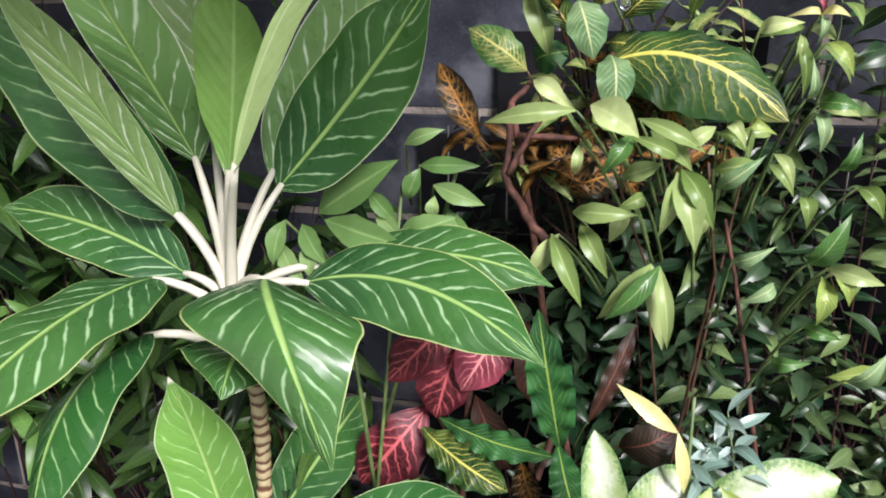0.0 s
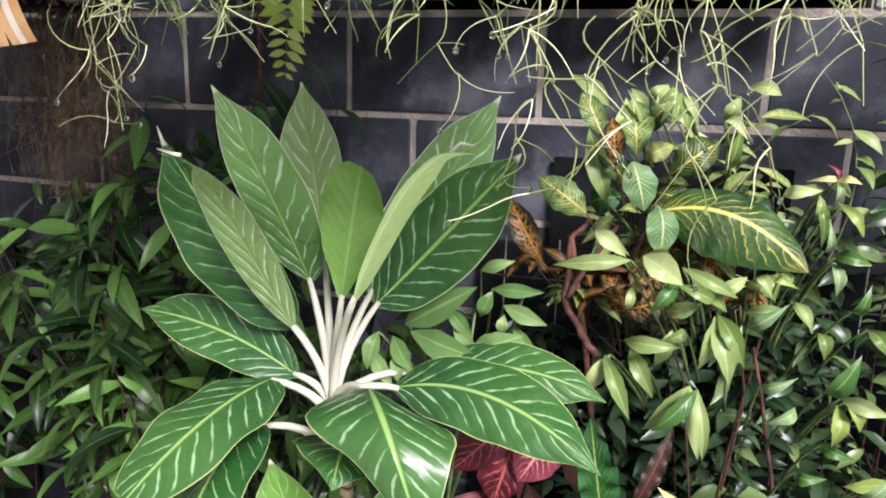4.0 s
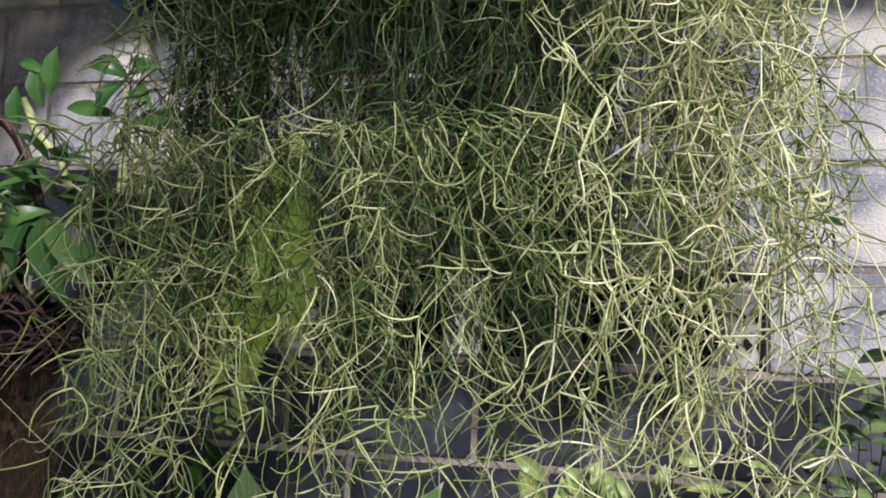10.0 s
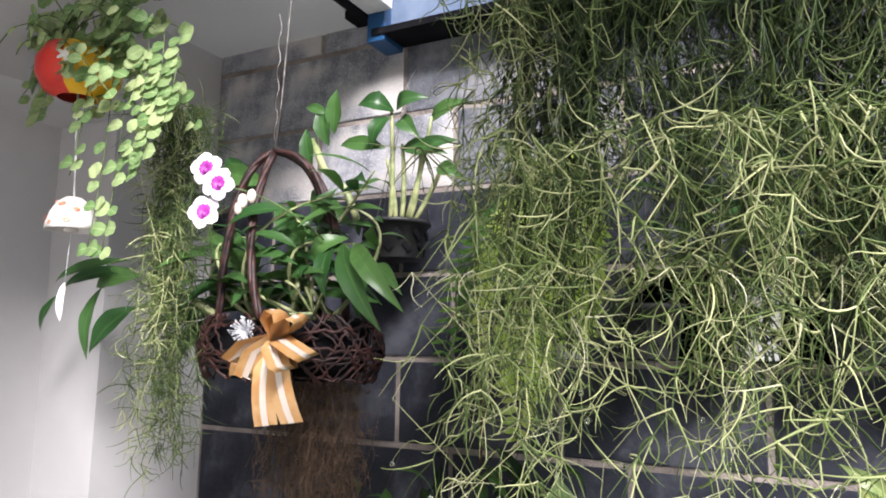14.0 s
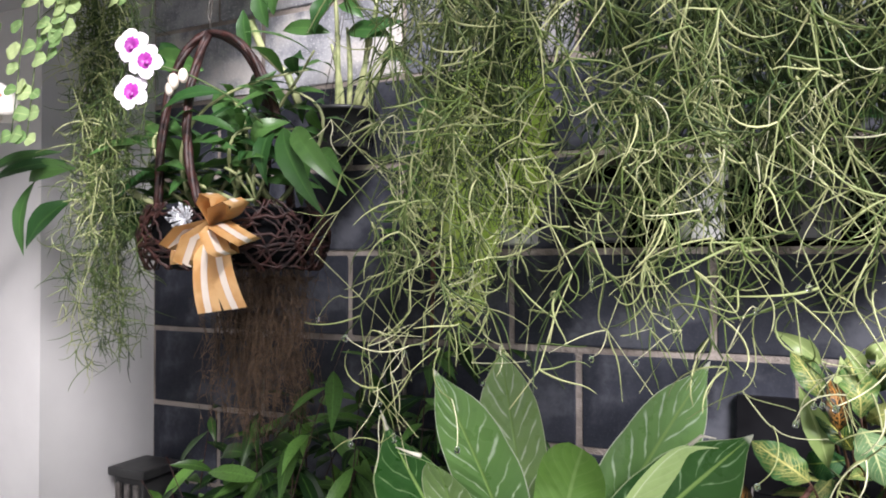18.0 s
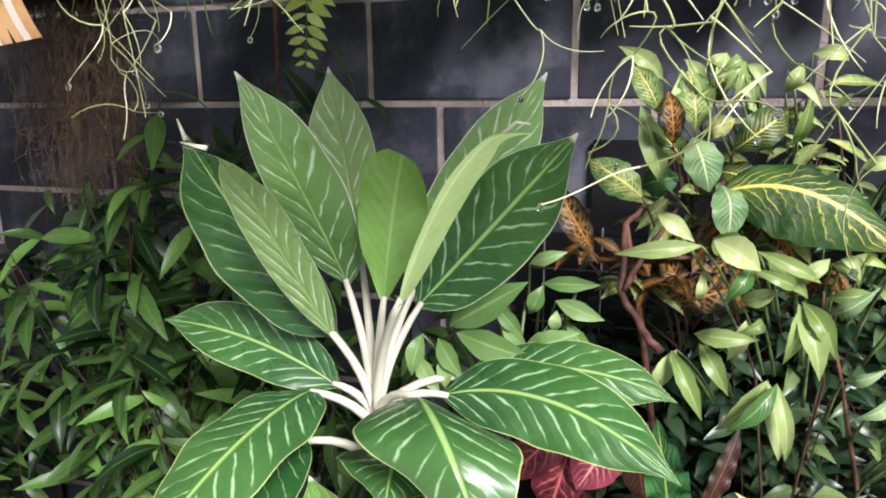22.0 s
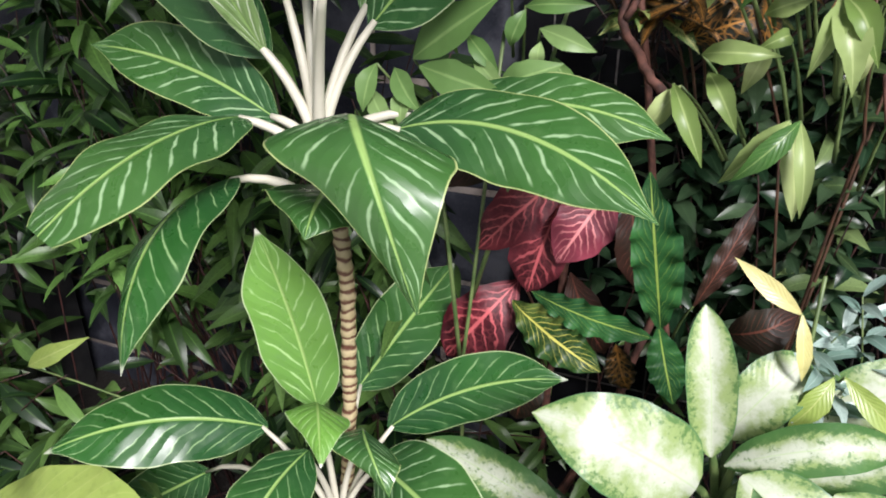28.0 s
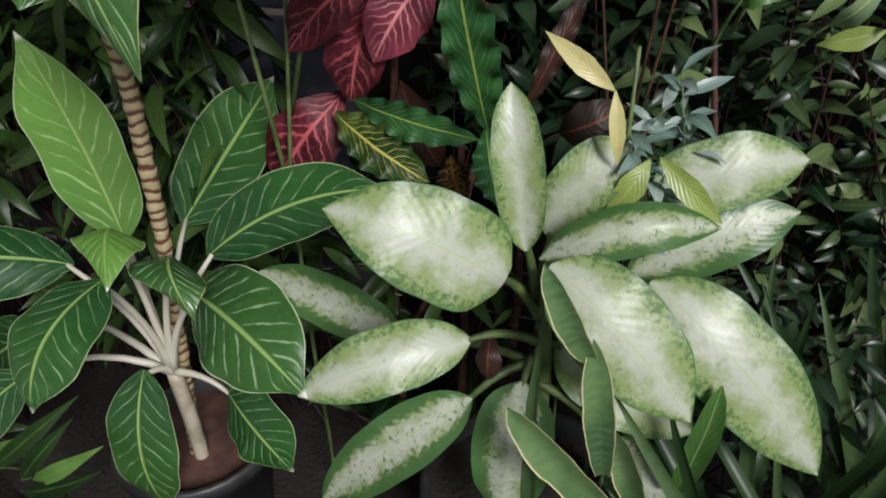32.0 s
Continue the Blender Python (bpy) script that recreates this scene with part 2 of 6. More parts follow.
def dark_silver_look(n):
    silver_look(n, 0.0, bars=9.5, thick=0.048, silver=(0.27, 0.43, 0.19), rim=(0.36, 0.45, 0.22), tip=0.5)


# Young lighter leaf, paled further: glossy sheen is put into its colour.
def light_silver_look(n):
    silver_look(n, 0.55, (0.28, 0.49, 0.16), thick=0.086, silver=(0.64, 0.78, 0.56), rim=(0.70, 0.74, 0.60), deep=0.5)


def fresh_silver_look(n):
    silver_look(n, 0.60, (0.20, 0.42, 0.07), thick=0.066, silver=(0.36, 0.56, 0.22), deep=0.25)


# Palest leaf: the whitish sheen on it is painted into the colour.
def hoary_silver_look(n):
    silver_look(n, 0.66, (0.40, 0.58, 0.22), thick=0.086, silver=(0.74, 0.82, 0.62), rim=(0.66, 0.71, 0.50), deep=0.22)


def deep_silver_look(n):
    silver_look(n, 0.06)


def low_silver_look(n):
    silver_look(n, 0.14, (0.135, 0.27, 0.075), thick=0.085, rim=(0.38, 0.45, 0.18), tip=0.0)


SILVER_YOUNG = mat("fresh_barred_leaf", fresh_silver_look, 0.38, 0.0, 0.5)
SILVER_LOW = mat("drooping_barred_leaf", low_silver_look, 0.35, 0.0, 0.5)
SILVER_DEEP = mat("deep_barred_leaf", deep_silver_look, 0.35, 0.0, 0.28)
SILVER_HOARY = mat("silvery_sheen_leaf", hoary_silver_look, 0.42, 0.0, 0.5)
SILVER_DARK, SILVER_LIGHT = mat("dark_barred_leaf", dark_silver_look, 0.35, 0.0, 0.5), mat("young_sheen_leaf", light_silver_look, 0.38, 0.0, 0.5)
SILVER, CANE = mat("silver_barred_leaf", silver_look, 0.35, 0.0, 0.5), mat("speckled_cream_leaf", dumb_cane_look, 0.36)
PALE_UNDER = mat("pale_leaf_underside", plain_leaf((0.30, 0.44, 0.15), (0.40, 0.53, 0.22), (0.6, 0.66, 0.42)), 0.45)
UNDER = mat("leaf_underside", plain_leaf((0.12, 0.25, 0.045), (0.17, 0.32, 0.065), (0.26, 0.40, 0.13)), 0.45)
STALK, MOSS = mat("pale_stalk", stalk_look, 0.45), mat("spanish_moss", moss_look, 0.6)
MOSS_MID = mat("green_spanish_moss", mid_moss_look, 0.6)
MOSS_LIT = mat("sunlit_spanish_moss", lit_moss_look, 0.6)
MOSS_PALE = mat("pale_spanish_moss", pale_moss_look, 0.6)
GREEN = mat("green_leaf", plain_leaf((0.035, 0.10, 0.022), (0.075, 0.19, 0.04)), 0.35)


def veined(lo, hi, vein, rim=None, bars=11.0, slant=0.55, thick=0.11, mid=0.035, trans=0.15, gloss=0.46, blotch=0.0, net=0.0):
    """A blade with coloured midrib and side veins."""
    def build(n):
        u, v = n.uv()
        a = n.math("ABSOLUTE", n.math("SUBTRACT", v, 0.5))
        wob = n.noise(40, 3)
        s = n.math("ADD", n.math("SUBTRACT", n.math("MULTIPLY", u, bars), n.math("MULTIPLY", a, bars * slant)), n.math("MULTIPLY", wob, 1.9))
        bar = n.math("ABSOLUTE", n.math("SUBTRACT", n.math("FRACT", s), 0.5))
        lines = n.math("MULTIPLY", n.span(bar, thick + 0.05, thick - 0.04), n.math("MULTIPLY", n.span(a, 0.5, 0.2), n.span(n.noise(22, 3), 0.25, 0.6)))
        col = n.mix(n.span(n.noise(16, 4), 0.35, 0.65), lo, hi)
        if blotch:
            col = n.mix(n.math("MULTIPLY", n.span(n.noise(9, 3), 0.5, 0.62), blotch), col, vein)
        if net:
            cell = n.node("ShaderNodeTexVoronoi")
            cell.feature = "DISTANCE_TO_EDGE"
            cell.inputs["Scale"].default_value = 95.0
            n.link(n.coords(), cell.inputs["Vector"])
            mesh = n.math("MULTIPLY", n.span(cell.outputs["Distance"], 0.16, 0.04), n.span(a, 0.5, 0.1))
            col = n.mix(n.math("MULTIPLY", mesh, net), col, vein)
        col = n.mix(n.math("MULTIPLY", lines, 0.85), col, vein)
        col = n.mix(n.span(a, mid, mid * 0.5), col, vein)
        if rim:
            col = n.mix(n.span(a, 0.44, 0.485), col, rim)
        leaf_base(n, col, trans)
        n.rough(gloss)
        n.bump(bar, 0.16, 0.004)
    return build


def tone(lo, hi, scale=20, rough=0.6, metal=0.0, bump=0.0, fine=80):
    def build(n):
        n.colour(n.mix(n.span(n.noise(scale, 4), 0.35, 0.65), lo, hi))
        if bump:
            n.bump(n.noise(fine, 4), bump, 0.003)
    return mat("tone", build, rough, metal)


def small_leaf(name, lo, hi, trans=0.2, gloss=0.35):
    """For many small leaves: the tone changes from leaf to leaf."""
    def build(n):
        u, v = n.uv()
        a = n.math("ABSOLUTE", n.math("SUBTRACT", v, 0.5))
        pick = n.math("FRACT", n.math("ADD", n.random(), n.island()))
        col = n.mix(n.math("POWER", pick, 1.7), lo, hi)
        col = n.mix(n.math("MULTIPLY", n.span(a, 0.06, 0.02), 0.22), col, tuple(min(1, c * 1.6) for c in hi))
        col = n.mix(n.math("MULTIPLY", n.span(n.noise(30, 3), 0.45, 0.7), 0.3), col, tuple(c * 0.6 for c in lo))
        leaf_base(n, col, trans)
        n.rough(gloss)
    return mat(name, build, gloss, 0.0, 0.34)


RED = mat("red_veined_leaf", veined((0.045, 0.008, 0.012), (0.15, 0.018, 0.028), (0.56, 0.12, 0.13), bars=8, thick=0.10, net=0.12), 0.32, 0.0, 0.25)
PINK = mat("pink_leaf", veined((0.11, 0.018, 0.030), (0.26, 0.045, 0.07), (0.60, 0.22, 0.22), bars=11, thick=0.11), 0.34, 0.0, 0.25)
BROWN = mat("brown_red_leaf", veined((0.022, 0.018, 0.012), (0.04, 0.018, 0.013), (0.15, 0.05, 0.032), bars=11, thick=0.05), 0.35, 0.0, 0.25)
YELLOW = mat("yellow_veined_leaf", veined((0.008, 0.032, 0.008), (0.026, 0.070, 0.014), (0.45, 0.42, 0.09), bars=12, thick=0.06, blotch=0.10, net=0.06, trans=0.05), 0.32, 0.0, 0.25)
CITRON = mat("citron_veined_leaf", veined((0.04, 0.105, 0.03), (0.10, 0.18, 0.05), (0.50, 0.47, 0.16), bars=11, thick=0.10, blotch=0.35, net=0.35), 0.34, 0.0, 0.25)
ORANGE = mat("orange_veined_leaf", veined((0.010, 0.013, 0.007), (0.030, 0.022, 0.010), (0.42, 0.19, 0.04), bars=9, thick=0.08, net=0.5), 0.36, 0.0, 0.25)
DEEP = mat("deep_green_ruffled_leaf", veined((0.012, 0.06, 0.018), (0.03, 0.12, 0.03), (0.24, 0.34, 0.07), bars=14, thick=0.03, mid=0.03), 0.22, 0.0, 0.25)
MINT = mat("pale_green_leaf", veined((0.09, 0.18, 0.075), (0.21, 0.31, 0.15), (0.44, 0.48, 0.24), bars=11, thick=0.05), 0.36, 0.0, 0.25)
LIME = mat("yellow_green_leaf", plain_leaf((0.17, 0.26, 0.05), (0.32, 0.41, 0.10), (0.45, 0.5, 0.18)), 0.4)
STRAW = mat("yellowed_leaf", plain_leaf((0.55, 0.52, 0.18), (0.68, 0.62, 0.28), (0.7, 0.66, 0.35)), 0.45)
TONGUE = mat("banded_sword_leaf", veined((0.06, 0.13, 0.05), (0.13, 0.22, 0.08), (0.10, 0.18, 0.075), rim=(0.68, 0.62, 0.34), bars=14, slant=0.0, thick=0.2, mid=0.004), 0.4, 0.0, 0.25)
VINE = small_leaf("vine_leaf", (0.13, 0.21, 0.05), (0.50, 0.57, 0.26), 0.25, 0.36)
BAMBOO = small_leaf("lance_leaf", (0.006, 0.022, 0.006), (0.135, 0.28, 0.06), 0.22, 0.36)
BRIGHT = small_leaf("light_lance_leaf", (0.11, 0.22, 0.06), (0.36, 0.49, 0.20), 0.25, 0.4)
# Darker copy of the shrub leaf: the shade low and behind is in its colour.
SHRUB_LOW = small_leaf("shaded_shrub_leaf", (0.010, 0.030, 0.013), (0.055, 0.095, 0.045), 0.15, 0.32)
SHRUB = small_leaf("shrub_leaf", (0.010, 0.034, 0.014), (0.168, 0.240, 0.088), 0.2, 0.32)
BLUISH = small_leaf("blue_green_leaf", (0.14, 0.23, 0.19), (0.36, 0.45, 0.41), 0.15, 0.30)
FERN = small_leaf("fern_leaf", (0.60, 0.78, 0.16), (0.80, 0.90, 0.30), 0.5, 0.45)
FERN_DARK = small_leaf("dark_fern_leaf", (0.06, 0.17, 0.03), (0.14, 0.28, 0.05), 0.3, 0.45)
ORCHID = small_leaf("orchid_leaf", (0.025, 0.08, 0.022), (0.09, 0.19, 0.05), 0.2, 0.34)
COIN = small_leaf("round_waxy_leaf", (0.13, 0.23, 0.08), (0.44, 0.52, 0.25), 0.2, 0.42)
# Darker copy of the lance leaf with the undergrowth's shade in its colour.
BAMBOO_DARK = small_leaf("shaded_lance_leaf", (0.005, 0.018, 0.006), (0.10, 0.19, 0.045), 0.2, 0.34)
GRASS = small_leaf("grass_blade", (0.015, 0.045, 0.012), (0.07, 0.13, 0.045), 0.2, 0.4)
TWIG = tone((0.012, 0.004, 0.004), (0.048, 0.014, 0.011), 60, 0.55, bump=0.5)
BARK = tone((0.035, 0.012, 0.008), (0.12, 0.045, 0.03), 50, 0.8, bump=0.8)
STEM_RED = tone((0.035, 0.015, 0.008), (0.08, 0.036, 0.018), 30, 0.6)
STEM_GREEN = tone((0.05, 0.09, 0.025), (0.13, 0.18, 0.06), 30, 0.5)
BEIGE = tone((0.30, 0.27, 0.19), (0.46, 0.42, 0.32), 25, 0.55, bump=0.3)
CANESTALK = tone((0.20, 0.24, 0.10), (0.42, 0.44, 0.22), 30, 0.5, bump=0.2)
ROOT = tone((0.06, 0.038, 0.024), (0.16, 0.10, 0.06), 50, 0.9)
BLACKPOT = tone((0.012, 0.012, 0.013), (0.03, 0.03, 0.03), 15, 0.45)
WHITEPOT = tone((0.30, 0.30, 0.29), (0.46, 0.46, 0.44), 12, 0.45)
CLAY = tone((0.05, 0.022, 0.016), (0.10, 0.045, 0.032), 25, 0.9, bump=0.6)
GOLD = tone((0.60, 0.31, 0.11), (0.74, 0.45, 0.20), 25, 0.28)
CREAM = tone((0.80, 0.68, 0.58), (0.86, 0.76, 0.67), 25, 0.3)
SILVERY = tone((0.55, 0.56, 0.60), (0.85, 0.86, 0.9), 60, 0.3, 0.4)
SCARLET = tone((0.60, 0.02, 0.02), (0.72, 0.05, 0.03), 20, 0.3)
AMBER = tone((0.85, 0.42, 0.01), (0.92, 0.55, 0.03), 20, 0.3)
CHINA = tone((0.72, 0.66, 0.62), (0.82, 0.77, 0.72), 20, 0.3)
CORAL = tone((0.62, 0.17, 0.10), (0.75, 0.28, 0.16), 40, 0.35)
WHITE = tone((0.75, 0.74, 0.73), (0.85, 0.84, 0.83), 20, 0.5)
PURPLE = tone((0.24, 0.02, 0.22), (0.40, 0.04, 0.34), 60, 0.45)
PETAL = tone((0.78, 0.70, 0.80), (0.88, 0.84, 0.88), 40, 0.45)
WIRE = tone((0.10, 0.09, 0.085), (0.22, 0.20, 0.19), 40, 0.5, 0.6)
THREAD = tone((0.7, 0.7, 0.68), (0.8, 0.8, 0.78), 40, 0.6)
STEEL = tone((0.10, 0.14, 0.22), (0.16, 0.21, 0.30), 8, 0.45)
BLUE = tone((0.01, 0.06, 0.16), (0.02, 0.09, 0.22), 8, 0.4)
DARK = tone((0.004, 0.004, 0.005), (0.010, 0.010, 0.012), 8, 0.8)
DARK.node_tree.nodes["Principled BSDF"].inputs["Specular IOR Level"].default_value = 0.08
PAVING = tone((0.48, 0.48, 0.465), (0.58, 0.58, 0.56), 3, 0.9, bump=0.3)


def drop_look(n):
    n.colour((0.95, 0.97, 1.0))
    n.b.inputs["Transmission Weight"].default_value = 1.0
    n.b.inputs["IOR"].default_value = 1.33


DROP = mat("water", drop_look, 0.02)


def band_look(n):
    """Leaf scars ring the old stem."""
    s = n.node("ShaderNodeSeparateXYZ")
    n.link(n.coords(), s.inputs[0])
    z = n.math("ADD", n.math("MULTIPLY", s.outputs[2], 72.0), n.math("MULTIPLY", n.noise(30, 3), 1.6))
    bar = n.math("ABSOLUTE", n.math("SUBTRACT", n.math("FRACT", z), 0.5))
    n.colour(n.mix(n.span(bar, 0.08, 0.30), (0.10, 0.04, 0.022), n.mix(n.noise(50, 3), (0.27, 0.22, 0.10), (0.50, 0.42, 0.25))))
    n.bump(bar, 0.6, 0.003)


BANDED = mat("ringed_stem", band_look, 0.6)


# ---- builders ----
def mesh_of(bm, name, material, smooth=True):
    me = bpy.data.meshes.new(name)
    bm.to_mesh(me)
    bm.free()
    for m in material if isinstance(material, (list, tuple)) else [material]:
        me.materials.append(m)
    if smooth:
        me.polygons.foreach_set("use_smooth", [True] * len(me.polygons))
    return me


def thing(name, at, label, category, group="", kind=""):
    ob = new(name)
    ob.location = at
    ob.empty_display_size = 0.05
    return tagged(ob, label, category, group, kind)


def hang(ob, parent):
    """Makes ob, built in world coordinates, a child that stays where it is."""
    base = Vector((0, 0, 0))
    p = parent
    while p:
        base += p.location
        p = p.parent
    ob.parent = parent
    ob.location = ob.location - base
    return ob


def part(name, bm, material, parent, label="", smooth=True):
    ob = new(name, mesh_of(bm, name, material, smooth))
    hang(ob, parent)
    return tagged(ob, label)


def box(bm, lo, hi, bevel=0.0):
    m = Matrix.Translation([(a + b) / 2 for a, b in zip(lo, hi)]) @ Matrix.Diagonal([b - a for a, b in zip(lo, hi)] + [1])
    r = bmesh.ops.create_cube(bm, size=1, matrix=m)
    if bevel:
        es = list({e for v in r["verts"] for e in v.link_edges})
        bmesh.ops.bevel(bm, geom=es, offset=bevel, segments=2, profile=0.6, affect="EDGES")
    return bm


def tube(bm, points, radii, sides=6, cap=True):
    """A round rod along points."""
    pts = [Vector(p) for p in points]
    if isinstance(radii, (int, float)):
        radii = [radii] * len(pts)
    d = (pts[1] - pts[0]).normalized()
    n = d.orthogonal().normalized()
    rings = []
    for i, p in enumerate(pts):
        d = (pts[min(i + 1, len(pts) - 1)] - pts[max(i - 1, 0)]).normalized()
        n = (n - d * n.dot(d)).normalized()
        b = d.cross(n)
        rings.append([bm.verts.new(p + (n * math.cos(6.2832 * k / sides) + b * math.sin(6.2832 * k / sides)) * radii[i]) for k in range(sides)])
    for a, c in zip(rings, rings[1:]):
        for k in range(sides):
            bm.faces.new((a[k], a[(k + 1) % sides], c[(k + 1) % sides], c[k]))
    if cap:
        bm.faces.new(rings[0][::-1])
        bm.faces.new(rings[-1])
    return bm


def bow(a, b, lift, n=8):
    """Points from a to b, bowed by the vector lift at the middle."""
    a, b, lift = Vector(a), Vector(b), Vector(lift)
    return [a.lerp(b, i / n) + lift * 4 * (i / n) * (1 - i / n) for i in range(n + 1)]


STATIONS = {
    "broad": ((0, 0.04, 0.14, 0.3, 0.45, 0.6, 0.75, 0.87, 0.94, 1), (0.05, 0.34, 0.72, 0.95, 1, 0.94, 0.71, 0.36, 0.11, 0.01)),
    "drip": ((0, 0.05, 0.14, 0.3, 0.5, 0.68, 0.8, 0.88, 0.94, 1), (0.08, 0.42, 0.74, 0.95, 1, 0.9, 0.68, 0.38, 0.12, 0.012)),
    "kite": ((0, 0.1, 0.22, 0.35, 0.5, 0.65, 0.8, 0.92, 1), (0.12, 0.6, 0.95, 1, 0.86, 0.64, 0.38, 0.15, 0.01)),
    "cut": ((0, 0.05, 0.15, 0.3, 0.5, 0.7, 0.85, 0.95, 1), (0.06, 0.45, 0.78, 0.95, 1, 0.96, 0.84, 0.62, 0.40)),
    "oval": ((0, 0.05, 0.15, 0.3, 0.45, 0.6, 0.75, 0.87, 0.95, 1), (0.06, 0.45, 0.78, 0.96, 1, 0.97, 0.82, 0.54, 0.26, 0.01)),
    "lance": ((0, 0.1, 0.25, 0.4, 0.6, 0.8, 0.92, 1), (0.06, 0.4, 0.8, 1, 0.9, 0.5, 0.2, 0.01)),
    "croton": ((0, 0.08, 0.25, 0.5, 0.7, 0.85, 0.95, 1), (0.05, 0.3, 0.75, 1, 0.88, 0.58, 0.25, 0.02)),
    "strap": ((0, 0.3, 0.6, 0.85, 0.95, 1), (0.5, 0.85, 1, 0.8, 0.45, 0.03)),
    "blunt": ((0, 0.1, 0.3, 0.5, 0.7, 0.85, 0.95, 1), (0.05, 0.3, 0.72, 0.95, 1, 0.93, 0.72, 0.4)),
    "heart": ((0, 0.03, 0.1, 0.2, 0.35, 0.5, 0.65, 0.8, 0.92, 1), (0.15, 0.6, 0.93, 1.0, 0.96, 0.85, 0.66, 0.42, 0.17, 0.01)),
    "shield": ((0, 0.05, 0.2, 0.4, 0.6, 0.75, 0.87, 0.94, 1), (0.2, 0.7, 0.98, 1.0, 0.86, 0.63, 0.36, 0.16, 0.01)),
    "lobed": ((0, 0.03, 0.1, 0.25, 0.42, 0.6, 0.75, 0.87, 0.95, 1), (0.30, 0.72, 0.92, 1.0, 0.98, 0.86, 0.64, 0.37, 0.15, 0.01)),
    "disc": ((0, 0.06, 0.2, 0.5, 0.8, 0.94, 1), (0.1, 0.5, 0.82, 1, 0.82, 0.5, 0.05)),
}


def profile(shape, u):
    us, ws = STATIONS[shape]
    near = min(0.035, u, 1 - u)
    return float(np.interp([u - near, u, u + near], us, ws).mean())


def blade(bm, base, tip, width, arch=0.02, fold=0.1, roll=0.0, wave=0.02, waves=3.0, shape="broad", nu=14, nv=4, facing=(0.1, -1, 0.25), curl=0.0, seed=0.0, twist=None, bend=0.0, hook=0.0, rough=1.0):
    """One leaf blade from base to tip: bowed by arch, folded along its midrib, its rims waving."""
    base, tip = Vector(base), Vector(tip)
    axis = tip - base
    length = axis.length
    a = axis.normalized()
    f = Vector(facing)
    n = (f - a * f.dot(a))
    n = n.normalized() if n.length > 1e-4 else a.orthogonal().normalized()
    n = Matrix.Rotation(radians(roll), 3, a) @ n
    side = n.cross(a)
    if twist is None:
        twist = 16.0 * math.sin(seed * 2.3)
    uvl = bm.loops.layers.uv.verify()
    grid = []
    for i in range(nu + 1):
        u = i / nu
        k = profile(shape, u) * (1 + rough * (0.030 * math.sin(u * 19 + seed * 3) + 0.022 * math.sin(u * 33 + seed * 5)))
        sag = width * rough * (0.045 * math.sin(u * 5.0 + seed * 2) + 0.018 * math.sin(u * 13.0 + seed))
        spin = Matrix.Rotation(radians(twist * u * u), 3, a)
        sd, nn = spin @ side, spin @ n
        mid = base + axis * u + n * (arch * 4 * u * (1 - u) + sag * math.sin(3.1416 * u)) - n * curl * length * u * u + side * length * (bend * 4 * u * (1 - u) + hook * max(0.0, (u - 0.86) / 0.14) ** 2)
        row = []
        for j in range(-nv, nv + 1):
            v = j / nv
            h = abs(v) ** 1.3 * fold * k * width * 0.5
            rim = math.sin(u * waves * 6.2832 + seed + (1.3 if v > 0 else 0)) * wave * width * abs(v) ** 2 * k
            row.append(bm.verts.new(mid + sd * (v * k * width * 0.5 * (1 + 0.07 * rough * math.sin(seed * 3.7) * (1 if v > 0 else -1)) * (1 - 0.25 * abs(fold) * abs(v))) + nn * (h + rim)))
        grid.append(row)
    for i in range(nu):
        for j in range(2 * nv):
            fc = bm.faces.new((grid[i][j], grid[i][j + 1], grid[i + 1][j + 1], grid[i + 1][j]))
            for lp, (du, dv) in zip(fc.loops, ((0, 0), (0, 1), (1, 1), (1, 0))):
                lp[uvl].uv = ((i + du) / nu, (j + dv) / (2 * nv))
    return bm


